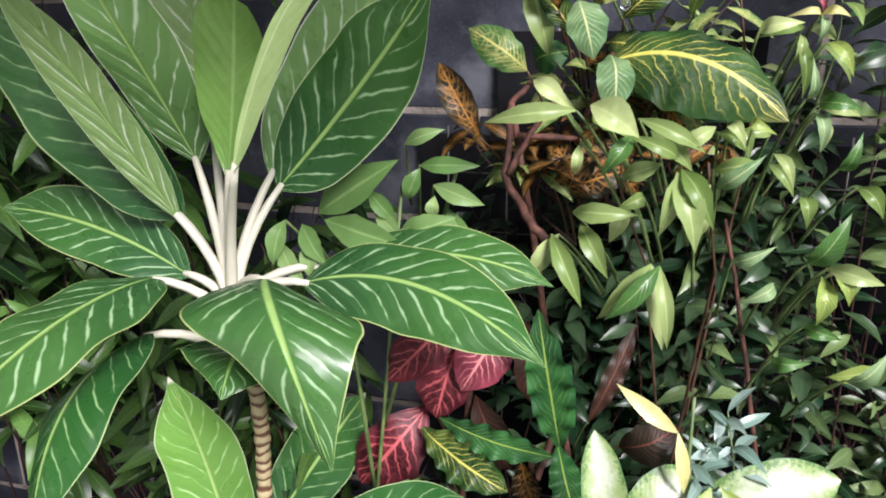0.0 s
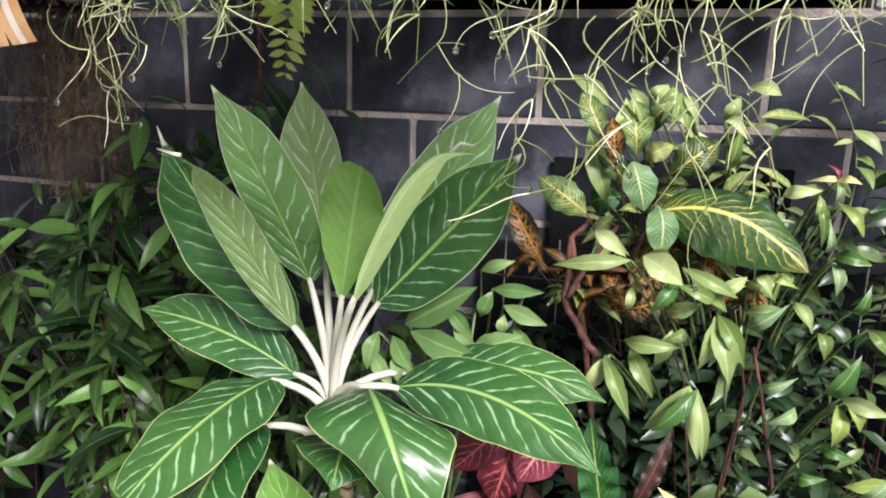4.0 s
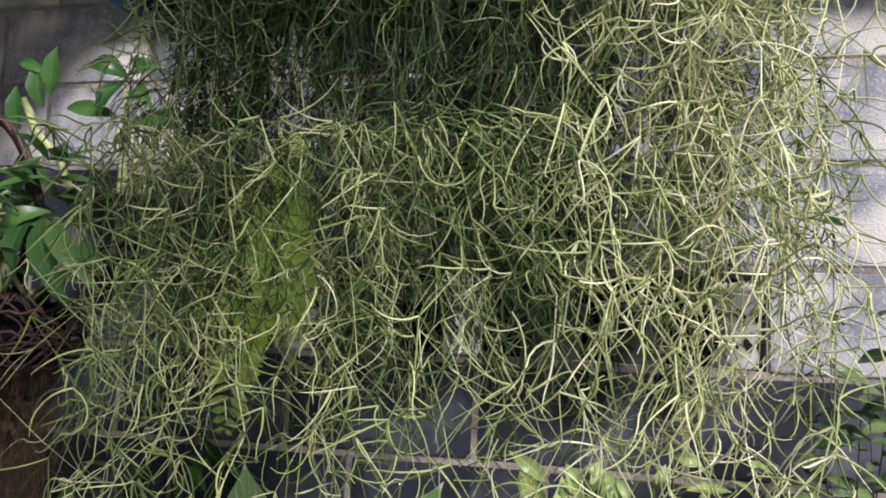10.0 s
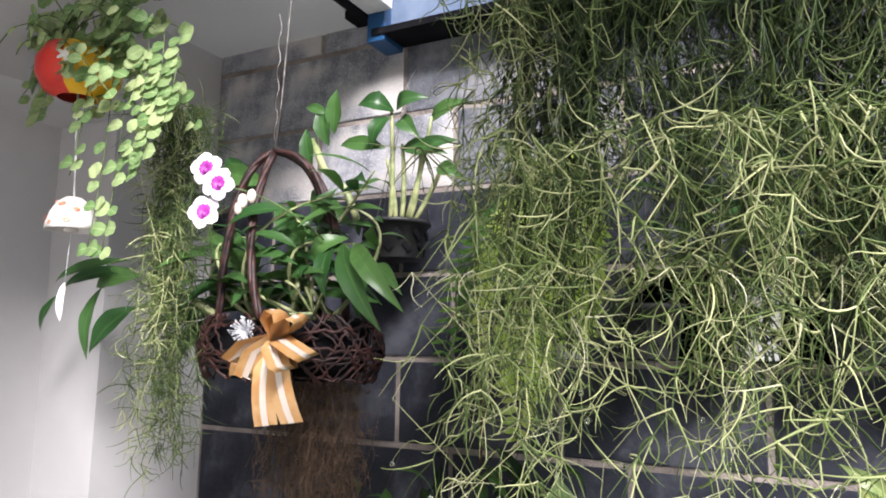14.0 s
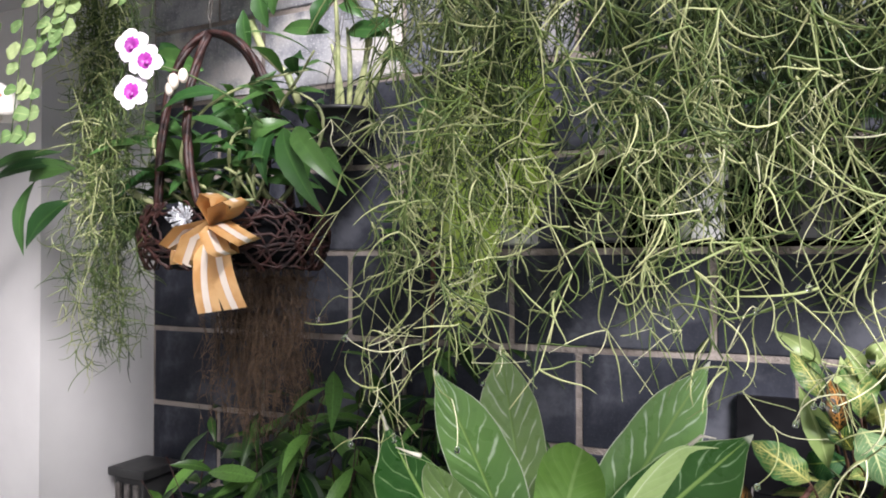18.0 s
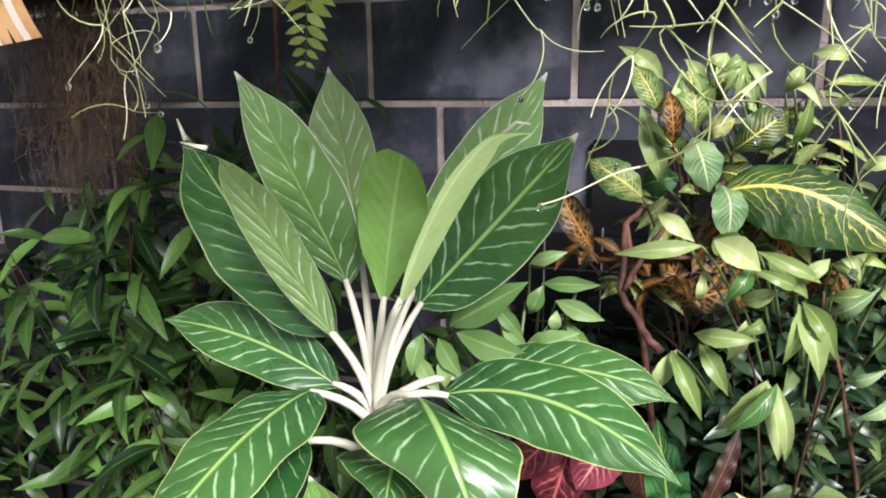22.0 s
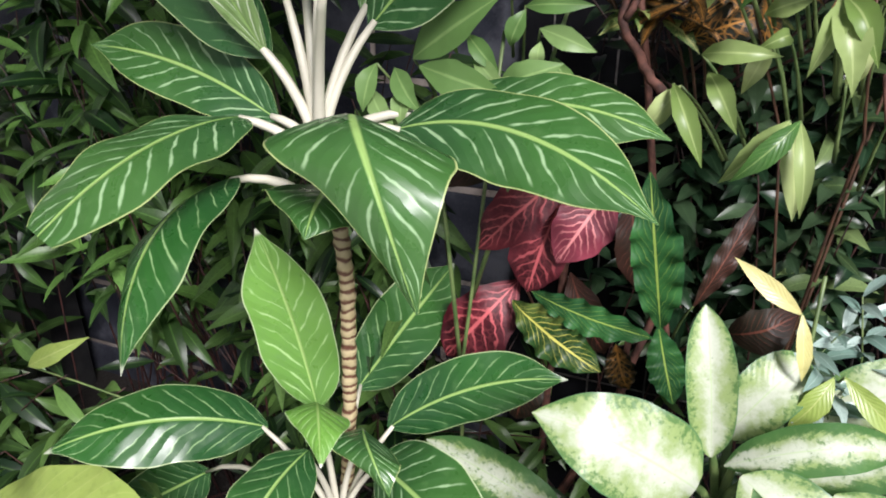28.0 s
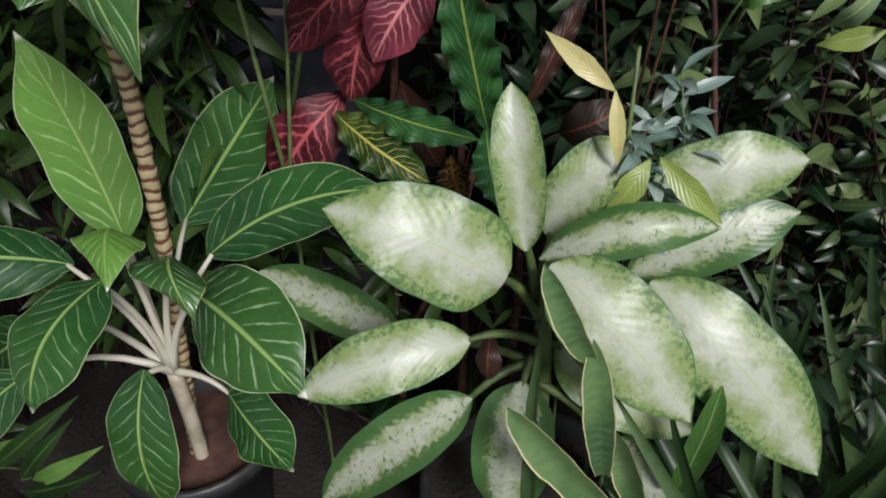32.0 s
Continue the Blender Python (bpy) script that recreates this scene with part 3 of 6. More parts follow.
def sweep(bm, base, mid, tip, width, shape="drip", facing=(0.1, -1, 0.25), fold=0.1, left=1.0, right=1.0, roll=0.0, wave=0.03, waves=2.5, seed=0.0, hook=(0, 0, 0), across=None, nu=28, nv=7):
    """A leaf along a bent midrib through mid; its halves may differ, and the tip may hook away."""
    base, mid, tip, hook = (Vector(p) for p in (base, mid, tip, hook))
    c = mid * 2 - (base + tip) * 0.5
    uvl = bm.loops.layers.uv.verify()
    grid = []
    for i in range(nu + 1):
        u = i / nu
        p = base * (1 - u) ** 2 + c * 2 * u * (1 - u) + tip * u * u + hook * max(0.0, (u - 0.84) / 0.16) ** 2
        a = ((c - base) * (1 - u) + (tip - c) * u + hook * (0.4 * max(0.0, (u - 0.84) / 0.16))).normalized()
        f = Vector(facing)
        n = (f - a * f.dot(a)).normalized()
        n = Matrix.Rotation(radians(roll), 3, a) @ n
        if across:
            side = (Vector(across) - a * Vector(across).dot(a) * 0.3).normalized()
            n = a.cross(side).normalized()
        else:
            side = n.cross(a)
        k = profile(shape, u) * (1 + 0.012 * math.sin(u * 21 + seed * 3))
        row = []
        for j in range(-nv, nv + 1):
            v = j / nv
            half = k * width * 0.5 * (left if v > 0 else right)
            lift = abs(v) ** 1.3 * fold * half + math.sin(u * waves * 6.2832 + seed + (1.3 if v > 0 else 0)) * wave * width * abs(v) ** 2 * k
            lift += 0.012 * width * k * math.sin(u * 55 - abs(v) * 9 + seed) * min(1.0, 2 * abs(v)) * (1 - abs(v))
            row.append(bm.verts.new(p + side * (v * half * (1 - 0.22 * abs(fold) * abs(v))) + n * lift))
        grid.append(row)
    for i in range(nu):
        for j in range(2 * nv):
            fc = bm.faces.new((grid[i][j], grid[i][j + 1], grid[i + 1][j + 1], grid[i + 1][j]))
            for lp, (du, dv) in zip(fc.loops, ((0, 0), (0, 1), (1, 1), (1, 0))):
                lp[uvl].uv = ((i + du) / nu, (j + dv) / (2 * nv))
    return bm


# ---- walls, ground, ceiling ----
def setting(name, label, *boxes, material, bevel=0.0):
    bm = bmesh.new()
    for lo, hi in boxes:
        box(bm, lo, hi, bevel)
    return tagged(new(name, mesh_of(bm, name, material, False)), label, name.split("_")[0], kind="structure")


NICHE = (-0.054, 0.949)
wall_north = setting("wall_north", "grey concrete block wall with rough pinkish mortar", ((-1.03, 0.001, -0.1), (3.2, 0.18, 1.5065)), ((-1.03, 0.001, 1.6935), (3.2, 0.18, 2.75)), ((-1.03, 0.001, 1.5065), (NICHE[0] - 0.006, 0.18, 1.6935)), ((NICHE[1] - 0.006, 0.001, 1.5065), (3.2, 0.18, 1.6935)), material=MORTAR)
# Hollow is lined near black; its darkness is put into the colour.
hollow = setting("wall_hollow", "black-coloured boxes standing for the dark behind the opening in the block wall", ((-0.2, 0.62, 1.40), (1.1, 0.66, 1.82)), ((-0.2, 0.182, 1.40), (1.1, 0.62, 1.44)), ((-0.2, 0.182, 1.78), (1.1, 0.62, 1.82)), ((-0.24, 0.182, 1.40), (-0.2, 0.66, 1.82)), ((1.1, 0.182, 1.40), (1.14, 0.66, 1.82)), material=DARK)
wall_west = setting("wall_west", "beige plastered side wall with a shallow pilaster", ((-1.25, -0.33, -0.1), (-1.03, 0.18, 2.75)), ((-1.45, -3.4, -0.1), (-1.25, 0.18, 2.75)), ((-1.25, -3.4, 2.08), (-1.0, -0.333, 2.75)), material=PLASTER)
ground = setting("ground", "dark damp soil of the bed before a pale yard", ((-40, -1.7, -0.12), (40, 40, 0.0)), material=SOIL)
# Yard is out of view; it is made pale to bounce sun onto the ceiling.
pavement = setting("pavement", "unseen pale yard in front of the planting bed, added to bounce light up", ((-40, -40, -0.12), (40, -1.703, 0.02)), material=PAVING)
ceiling = setting("ceiling", "white painted ceiling panel over the corner", ((-1.25, -3.4, 2.36), (-0.47, 0.0, 2.42)), material=CEILING)
# Out-of-view slabs, added only to shade moss, side wall and left shrubs.
canopy = setting("canopy", "unseen slabs added over the yard edge to cast shade", ((0.52, -3.4, 2.46), (1.0, -1.15, 2.50)), ((-0.30, -3.4, 2.46), (0.10, -1.75, 2.50)), ((0.10, -3.4, 2.46), (0.52, -2.05, 2.50)), material=CEILING)
wall_south = setting("wall_south", "plain pale low yard wall behind the viewer", ((-6, -6.2, -0.1), (6, -6.0, 0.9)), material=PAVING)

# black sheet added for the deep shade behind the plants, low on the wall
backing = setting("backing_panel", "black sheet standing in for the shade on the lower wall behind the shrubs", ((0.30, -0.022, 0.0), (1.9, -0.006, 1.06)), ((0.44, -0.022, 1.062), (0.86, -0.006, 1.235)), material=DARK)

eaves = thing("ceiling_fixture", (-0.45, -0.4, 2.30), "dark slotted air grille with a white casing under the ceiling edge", "grille")
bm = bmesh.new()
box(bm, (-0.478, -1.6, 2.325), (-0.452, -0.03, 2.357), 0.003)
part("frame", bm, DARK, eaves, "dark metal edge", False)
for k in range(9):
    bm = bmesh.new()
    box(bm, (-0.52, -0.10 - 0.17 * k, 2.335), (-0.482, -0.04 - 0.17 * k, 2.357), 0.002)
    part("slot", bm, DARK, eaves, "", False)
bm = bmesh.new()
box(bm, (-0.450, -1.6, 2.33), (-0.38, -0.10, 2.45), 0.004)
part("casing", bm, WHITE, eaves, "white casing", False)

beam = thing("steel_beam", (0.5, -0.05, 2.28), "blue-grey painted steel beam along the top of the wall", "beam")
bm = bmesh.new()
box(bm, (-0.44, -0.065, 2.295), (3.2, -0.003, 2.42), 0.004)
part("web", bm, STEEL, beam, "", False)
bm = bmesh.new()
box(bm, (-0.44, -0.10, 2.275), (3.2, -0.003, 2.293), 0.002)
part("flange", bm, DARK, beam, "black lower flange", False)
bm = bmesh.new()
box(bm, (-0.455, -0.095, 2.262), (-0.405, -0.004, 2.36), 0.003)
part("bracket", bm, BLUE, beam, "bright blue end bracket", False)

post = thing("post_box", (-0.96, -0.1, 0.0), "dark grey slotted plastic post cap beside the pillar", "post")
bm = bmesh.new()
box(bm, (-1.0, -0.15, 0.0), (-0.90, -0.05, 0.945), 0.006)
part("shaft", bm, BLACKPOT, post, "", False)
bm = bmesh.new()
box(bm, (-1.012, -0.162, 0.945), (-0.888, -0.04, 0.968), 0.006)
part("cap", bm, BLACKPOT, post, "", False)
for k in range(3):
    bm = bmesh.new()
    box(bm, (-0.988 + 0.03 * k, -0.158, 0.55), (-0.972 + 0.03 * k, -0.1505, 0.93), 0.002)
    part("rib", bm, WIRE, post, "", False)

trellis = thing("wire_trellis", (0.7, -0.06, 0.0), "thin grey wire grid fixed before the wall", "trellis")
for k in range(7):
    bm = bmesh.new()
    tube(bm, [(0.36 + 0.105 * k, -0.05, 0.0), (0.36 + 0.105 * k, -0.05, 1.08)], 0.0018, 6)
    part("wire", bm, WIRE, trellis)
for k in range(9):
    bm = bmesh.new()
    tube(bm, [(0.34, -0.052, 0.16 + 0.105 * k), (1.02, -0.052, 0.16 + 0.105 * k)], 0.0018, 6)
    part("wire", bm, WIRE, trellis)


# ---- silver-barred plants ----
tall = thing("potted_plant", (0.21, -0.56, 0.2), "tall plant with silver-barred dark green leaves on a ringed stem", "plant")
crown = Vector((0.235, -0.56, 0.925))
leaf_count = [0]


def petiole(holder, hub, base, towards, thick=1.0):
    base = Vector(base)
    span = base - hub
    lift = (Vector((0, 0, 1)) - span.normalized() * span.normalized().z) * span.length * 0.17
    bm = bmesh.new()
    tube(bm, bow(hub, base + (Vector(towards) - base).normalized() * 0.008, lift, 6), [thick * r for r in (0.0088, 0.0072, 0.0062, 0.0056, 0.0052, 0.0047, 0.0036)], 8)
    part("petiole", bm, STALK, holder)


def barred(base, mid, tip, width, finish=None, holder=None, hub=None, **how):
    """A barred leaf with its pale petiole."""
    holder, hub = holder or tall, hub or crown
    leaf_count[0] += 1
    how.setdefault("seed", leaf_count[0] * 1.7)
    bm = sweep(bmesh.new(), base, mid or tuple((a + b) / 2 for a, b in zip(base, tip)), tip, width, **how)
    part("leaf", bm, finish or SILVER, holder)
    petiole(holder, hub, base, mid or tip, 1.0 if holder is tall else 0.75)


# upright leaves of the crown
barred((0.274, -0.503, 1.058), (0.376, -0.500, 1.172), (0.477, -0.540, 1.284), 0.126, SILVER_DEEP, left=0.9, fold=0.14)
barred((0.264, -0.500, 1.073), None, (0.424, -0.432, 1.350), 0.104, SILVER_LIGHT, fold=0.12, roll=15)
barred((0.302, -0.640, 1.105), (0.365, -0.653, 1.236), (0.425, -0.640, 1.296), 0.054, PALE_UNDER, left=0.22, right=0.95, fold=0.25, roll=-8, hook=(0.022, 0.0, -0.006), wave=0.02)
barred((0.261, -0.585, 1.086), (0.270, -0.575, 1.180), (0.297, -0.604, 1.264), 0.088, UNDER, shape="blunt", fold=0.16)
barred((0.206, -0.520, 1.112), (0.172, -0.485, 1.240), (0.149, -0.477, 1.361), 0.094, SILVER_HOARY, fold=0.2)
barred((0.190, -0.533, 1.090), (0.167, -0.600, 1.226), (0.131, -0.658, 1.354), 0.104, SILVER_LIGHT, left=0.72, fold=0.10)
barred((0.180, -0.558, 1.029), (0.118, -0.618, 1.160), (0.085, -0.690, 1.290), 0.112, SILVER_DARK, left=1.15, right=0.8, fold=0.10, hook=(-0.004, 0, 0.006))
barred((0.187, -0.575, 1.034), (0.17, -0.68, 1.195), (0.188, -0.766, 1.282), 0.062, SILVER_HOARY, fold=0.05, hook=(-0.042, -0.01, 0.004), wave=0.01)
for way in (((0.172, -0.772, 1.284), (0.158, -0.772, 1.286), (0.142, -0.770, 1.289)), ((0.088, -0.692, 1.284), (0.083, -0.692, 1.297), (0.078, -0.690, 1.306)), ((0.418, -0.642, 1.290), (0.430, -0.640, 1.301), (0.444, -0.638, 1.299))):
    bm = bmesh.new()
    tube(bm, [Vector(p) for p in way], [0.0026, 0.0017, 0.0007], 7)
    part("tip_curl", bm, STALK, tall, "dry white leaf tip")
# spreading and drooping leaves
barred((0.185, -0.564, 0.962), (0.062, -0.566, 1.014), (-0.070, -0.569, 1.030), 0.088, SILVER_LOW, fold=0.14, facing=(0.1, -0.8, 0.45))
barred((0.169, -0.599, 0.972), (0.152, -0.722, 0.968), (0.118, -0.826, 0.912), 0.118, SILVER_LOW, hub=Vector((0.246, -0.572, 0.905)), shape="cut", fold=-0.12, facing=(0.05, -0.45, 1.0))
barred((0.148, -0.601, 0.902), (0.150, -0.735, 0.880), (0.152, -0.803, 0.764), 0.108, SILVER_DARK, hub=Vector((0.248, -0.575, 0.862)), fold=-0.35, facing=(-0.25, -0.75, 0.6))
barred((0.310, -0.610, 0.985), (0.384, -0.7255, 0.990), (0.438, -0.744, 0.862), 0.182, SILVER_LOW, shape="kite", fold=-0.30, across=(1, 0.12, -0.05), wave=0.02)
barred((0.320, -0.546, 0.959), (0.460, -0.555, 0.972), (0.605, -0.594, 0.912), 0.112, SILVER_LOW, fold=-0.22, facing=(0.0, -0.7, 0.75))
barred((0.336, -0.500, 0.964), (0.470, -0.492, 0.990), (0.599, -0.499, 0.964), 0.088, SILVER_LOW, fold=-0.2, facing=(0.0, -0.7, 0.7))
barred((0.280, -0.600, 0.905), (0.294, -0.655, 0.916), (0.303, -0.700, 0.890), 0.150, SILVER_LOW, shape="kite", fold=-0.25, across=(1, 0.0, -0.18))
bm = bmesh.new()
way = [Vector(p) for p in ((0.212, -0.562, 0.17), (0.226, -0.55, 0.38), (0.242, -0.545, 0.585), (0.253, -0.55, 0.76), (0.25, -0.557, 0.88), (0.235, -0.56, 0.94))]
pts, rad = [], []
for i in range(len(way) - 1):
    for k in range(14):
        pts.append(way[i].lerp(way[i + 1], k / 14))
        rad.append(0.0088 + (0.0016 if (i * 14 + k) % 2 else 0.0) + 0.0006 * math.sin(1.7 * (i * 14 + k)))
tube(bm, pts, rad, 12)
part("stem", bm, BANDED, tall, "cream stem ringed with brown scars")

short_plant = thing("potted_plant", (0.22, -0.56, 0.2), "short bushy plant with silver-barred green leaves", "plant")
low_hub = Vector((0.234, -0.58, 0.388))


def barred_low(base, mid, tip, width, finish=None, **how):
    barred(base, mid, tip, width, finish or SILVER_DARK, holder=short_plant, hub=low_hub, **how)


barred_low((0.206, -0.567, 0.581), (0.168, -0.552, 0.700), (0.130, -0.556, 0.820), 0.120, SILVER_YOUNG, fold=0.12)
barred_low((0.201, -0.457, 0.539), (0.262, -0.405, 0.640), (0.318, -0.368, 0.726), 0.110, fold=0.1)
barred_low((0.294, -0.538, 0.555), (0.402, -0.515, 0.632), (0.514, -0.484, 0.655), 0.088, fold=-0.1)
barred_low((0.140, -0.590, 0.548), (0.040, -0.680, 0.592), (-0.073, -0.756, 0.562), 0.115, fold=-0.25, facing=(0.0, -0.6, 0.8))
barred_low((0.236, -0.610, 0.628), (0.268, -0.655, 0.646), (0.295, -0.697, 0.616), 0.086, SILVER_YOUNG, shape="kite", fold=-0.3, across=(1, 0.1, 0.0))
barred_low((0.286, -0.590, 0.590), (0.325, -0.640, 0.602), (0.358, -0.660, 0.566), 0.092, SILVER_LOW, shape="kite", fold=-0.3, across=(1, 0.1, -0.15))
barred_low((0.246, -0.650, 0.590), (0.236, -0.735, 0.570), (0.226, -0.770, 0.499), 0.100, fold=-0.15, facing=(0.0, -0.8, 0.6))
barred_low((0.295, -0.580, 0.531), (0.390, -0.635, 0.545), (0.484, -0.668, 0.497), 0.128, SILVER_DEEP, fold=-0.18, facing=(0.05, -0.75, 0.65))
barred_low((0.228, -0.620, 0.426), (0.236, -0.672, 0.330), (0.240, -0.660, 0.212), 0.100, fold=-0.1)
barred_low((0.302, -0.570, 0.366), (0.365, -0.610, 0.350), (0.418, -0.620, 0.300), 0.103, fold=-0.1)
barred_low((0.083, -0.660, 0.417), (-0.020, -0.700, 0.325), (-0.127, -0.720, 0.201), 0.089, fold=0.1)
barred_low((-0.049, -0.520, 0.353), None, (-0.241, -0.560, 0.217), 0.104, fold=0.1)
bm = bmesh.new()
tube(bm, bow((0.222, -0.56, 0.17), low_hub, (0.004, 0.0, 0.0), 10), [0.0105, 0.0108, 0.010, 0.011, 0.010, 0.011, 0.0105, 0.011, 0.0105, 0.0105, 0.009], 10)
part("stem", bm, BEIGE, short_plant, "pale beige stem")


def lathe(bm, rings, sides=28, at=(0, 0, 0)):
    """A turned body from (radius, height) rings."""
    at = Vector(at)
    loops = [[bm.verts.new(at + Vector((r * math.cos(6.28319 * k / sides), r * math.sin(6.28319 * k / sides), z))) for k in range(sides)] for r, z in rings]
    for a, b in zip(loops, loops[1:]):
        for k in range(sides):
            bm.faces.new((a[k], a[(k + 1) % sides], b[(k + 1) % sides], b[k]))
    return loops


def pot(at, radius, height, finish, label, fill=SOIL, name="plant_pot", fill_label="soil", category="pot"):
    p = thing(name, at, label, category)
    bm = bmesh.new()
    r, h = radius, height
    lo = lathe(bm, [(r * 0.72, 0.0), (r * 0.75, 0.004), (r * 0.95, h * 0.86), (r * 1.03, h * 0.865), (r * 1.05, h * 0.99), (r * 1.0, h), (r * 0.95, h * 0.98), (r * 0.9, h * 0.75)], 30, at)
    bm.faces.new(lo[0][::-1])
    part("shell", bm, finish, p)
    bm = bmesh.new()
    lo = lathe(bm, [(r * 0.935, h * 0.88), (r * 0.6, h * 0.895), (r * 0.25, h * 0.90), (0.004, h * 0.905)], 24, at)
    part("fill", bm, fill, p, fill_label)
    return p


pot((0.205, -0.54, 0.0), 0.115, 0.228, BLACKPOT, "black plastic plant pot filled with red clay soil", CLAY, fill_label="reddish clay soil")
pot((0.70, -0.50, 0.0), 0.14, 0.24, BLACKPOT, "black plastic plant pot under the cream-leaved plant")

# ---- cream-leaved plant ----
cane = thing("potted_plant", (0.70, -0.52, 0.2), "bushy plant with cream leaves speckled dark green", "plant")
cane_hub = Vector((0.70, -0.53, 0.50))


def cream(base, tip, width, green=0, lobed=0, **how):
    leaf_count[0] += 1
    bm = bmesh.new()
    how.setdefault("seed", leaf_count[0] * 1.7)
    arch = Vector((0.05, -0.6, 0.8)) * how.pop("arch", 0.015)
    sweep(bm, base, (Vector(base) + Vector(tip)) * 0.5 + arch, tip, width, "lobed" if lobed else "oval", (0.05, -0.75, 0.6), **how)
    part("leaf", bm, (CANE, CANE_GREEN, CANE_GREEN)[green], cane)
    b = Vector(base)
    bm = bmesh.new()
    tube(bm, bow(cane_hub + Vector((0, 0, (b.z - cane_hub.z) * 0.35)), b + (Vector(tip) - b).normalized() * 0.01, (0, 0, 0.012), 6), [0.006, 0.0056, 0.0052, 0.005, 0.0046, 0.004, 0.003], 7)
    part("petiole", bm, STEM_GREEN, cane)


cream((0.674, -0.600, 0.641), (0.513, -0.643, 0.717), 0.104, arch=.03, fold=-.1, lobed=1)
cream((0.684, -0.550, 0.645), (0.654, -0.520, 0.806), 0.054, fold=.3, arch=.02)
cream((0.695, -0.500, 0.637), (0.767, -0.450, 0.728), 0.067, arch=.03)
cream((0.774, -0.450, 0.650), (0.945, -0.400, 0.712), 0.080, arch=.03)
cream((0.698, -0.550, 0.638), (0.862, -0.520, 0.685), 0.055, green=1, arch=.04, fold=-.3)
cream((0.785, -0.480, 0.587), (0.945, -0.430, 0.667), 0.069, arch=.02, green=1)
cream((0.713, -0.580, 0.654), (0.865, -0.610, 0.519), 0.100, arch=.03, fold=-.1)
cream((0.808, -0.520, 0.612), (1.011, -0.549, 0.421), 0.103, arch=.04, fold=-.1)
cream((0.638, -0.580, 0.543), (0.472, -0.666, 0.494), 0.075, arch=.03, fold=-.15)
cream((0.640, -0.580, 0.458), (0.453, -0.620, 0.255), 0.079, arch=.03, green=1)
cream((0.528, -0.500, 0.452), (0.317, -0.470, 0.494), 0.070, green=2)
cream((0.693, -0.560, 0.480), (0.688, -0.600, 0.285), 0.096, arch=.02, green=1)
cream((0.717, -0.500, 0.490), (0.885, -0.520, 0.414), 0.098, arch=.02)
cream((0.798, -0.520, 0.375), (0.878, -0.550, 0.294), 0.082, green=1)
bm = bmesh.new()
tube(bm, bow((0.70, -0.50, 0.2), (0.70, -0.53, 0.62), (0.01, 0, 0), 10), [0.012, 0.011, 0.012, 0.010, 0.011, 0.010, 0.010, 0.009, 0.008, 0.007, 0.005], 10)
part("stem", bm, STEM_GREEN, cane)


# ---- crotons and other single-leaf plants ----
def leaf_plant(name, at, label, shape, stem_look, **fixed):
    """A plant whose leaves are set one by one; returns it and its leaf setter."""
    plant = thing(name, at, label, "plant")
    root = Vector(at)

    def put(base, tip, width, finish=None, hub=None, **how):
        leaf_count[0] += 1
        bm = bmesh.new()
        opts = dict(fixed)
        opts.update(how)
        opts.setdefault("seed", leaf_count[0] * 1.3)
        default = opts.pop("leaf", None)
        blade(bm, base, tip, width, shape=shape, **opts)
        part("leaf", bm, finish or default, plant)
        b = Vector(base)
        down = hub or Vector((b.x * 0.7 + root.x * 0.3, min(b.y + 0.06, -0.03), b.z - 0.09))
        bm = bmesh.new()
        tube(bm, bow(down, b, (0, 0, 0.008), 4), [0.0024, 0.0021, 0.0018, 0.0016, 0.0014], 6)
        part("stalk", bm, stem_look, plant)
        return down

    return plant, put


def stems(plant, finish, *ways, r=0.005):
    for way in ways:
        bm = bmesh.new()
        pts = [Vector(p) for p in way]
        fine = []
        for a, b in zip(pts, pts[1:]):
            fine += [a.lerp(b, k / 4) for k in range(4)]
        fine.append(pts[-1])
        jig = random.Random(len(fine) + int(pts[0].x * 1000))
        fine = [p + Vector((jig.uniform(-1, 1), jig.uniform(-1, 1), 0)) * r * 0.5 for p in fine]
        tube(bm, fine, [r * (1.15 - 0.5 * i / len(fine)) for i in range(len(fine))], 8)
        part("stem", bm, finish, plant)


red_croton, red_leaf = leaf_plant("croton_plant", (0.46, -0.33, 0.0), "croton with red-veined crimson and brown leaves", "croton", STEM_RED, nu=16, nv=4, arch=0.025, fold=0.05, wave=0.05)
red_leaf((0.396, -0.370, 0.887), (0.289, -0.400, 0.866), 0.051, finish=BROWN)
red_leaf((0.467, -0.360, 0.877), (0.372, -0.420, 0.778), 0.071, finish=RED)
red_leaf((0.460, -0.360, 0.831), (0.432, -0.388, 0.713), 0.078, finish=RED)
red_leaf((0.523, -0.350, 0.862), (0.473, -0.410, 0.772), 0.077, finish=PINK)
red_leaf((0.411, -0.360, 0.714), (0.319, -0.400, 0.593), 0.100, finish=RED)
red_leaf((0.475, -0.330, 0.723), (0.534, -0.340, 0.613), 0.061, finish=BROWN)
red_leaf((0.683, -0.360, 0.691), (0.756, -0.360, 0.733), 0.060, finish=BROWN)
red_leaf((0.541, -0.300, 0.835), (0.566, -0.310, 0.706), 0.054, finish=BROWN)
red_leaf((0.444, -0.360, 0.604), (0.422, -0.380, 0.497), 0.056, finish=BROWN)
stems(red_croton, BARK, ((0.46, -0.33, 0.0), (0.45, -0.32, 0.4), (0.47, -0.33, 0.85)), ((0.46, -0.32, 0.25), (0.56, -0.33, 0.55), (0.60, -0.33, 0.72)), r=0.007)
_, low_leaf = leaf_plant("croton_plant", (0.66, -0.50, 0.23), "small red croton sprout with one folded leaf", "croton", STEM_RED, nu=12, nv=4, arch=0.02, fold=-0.3)
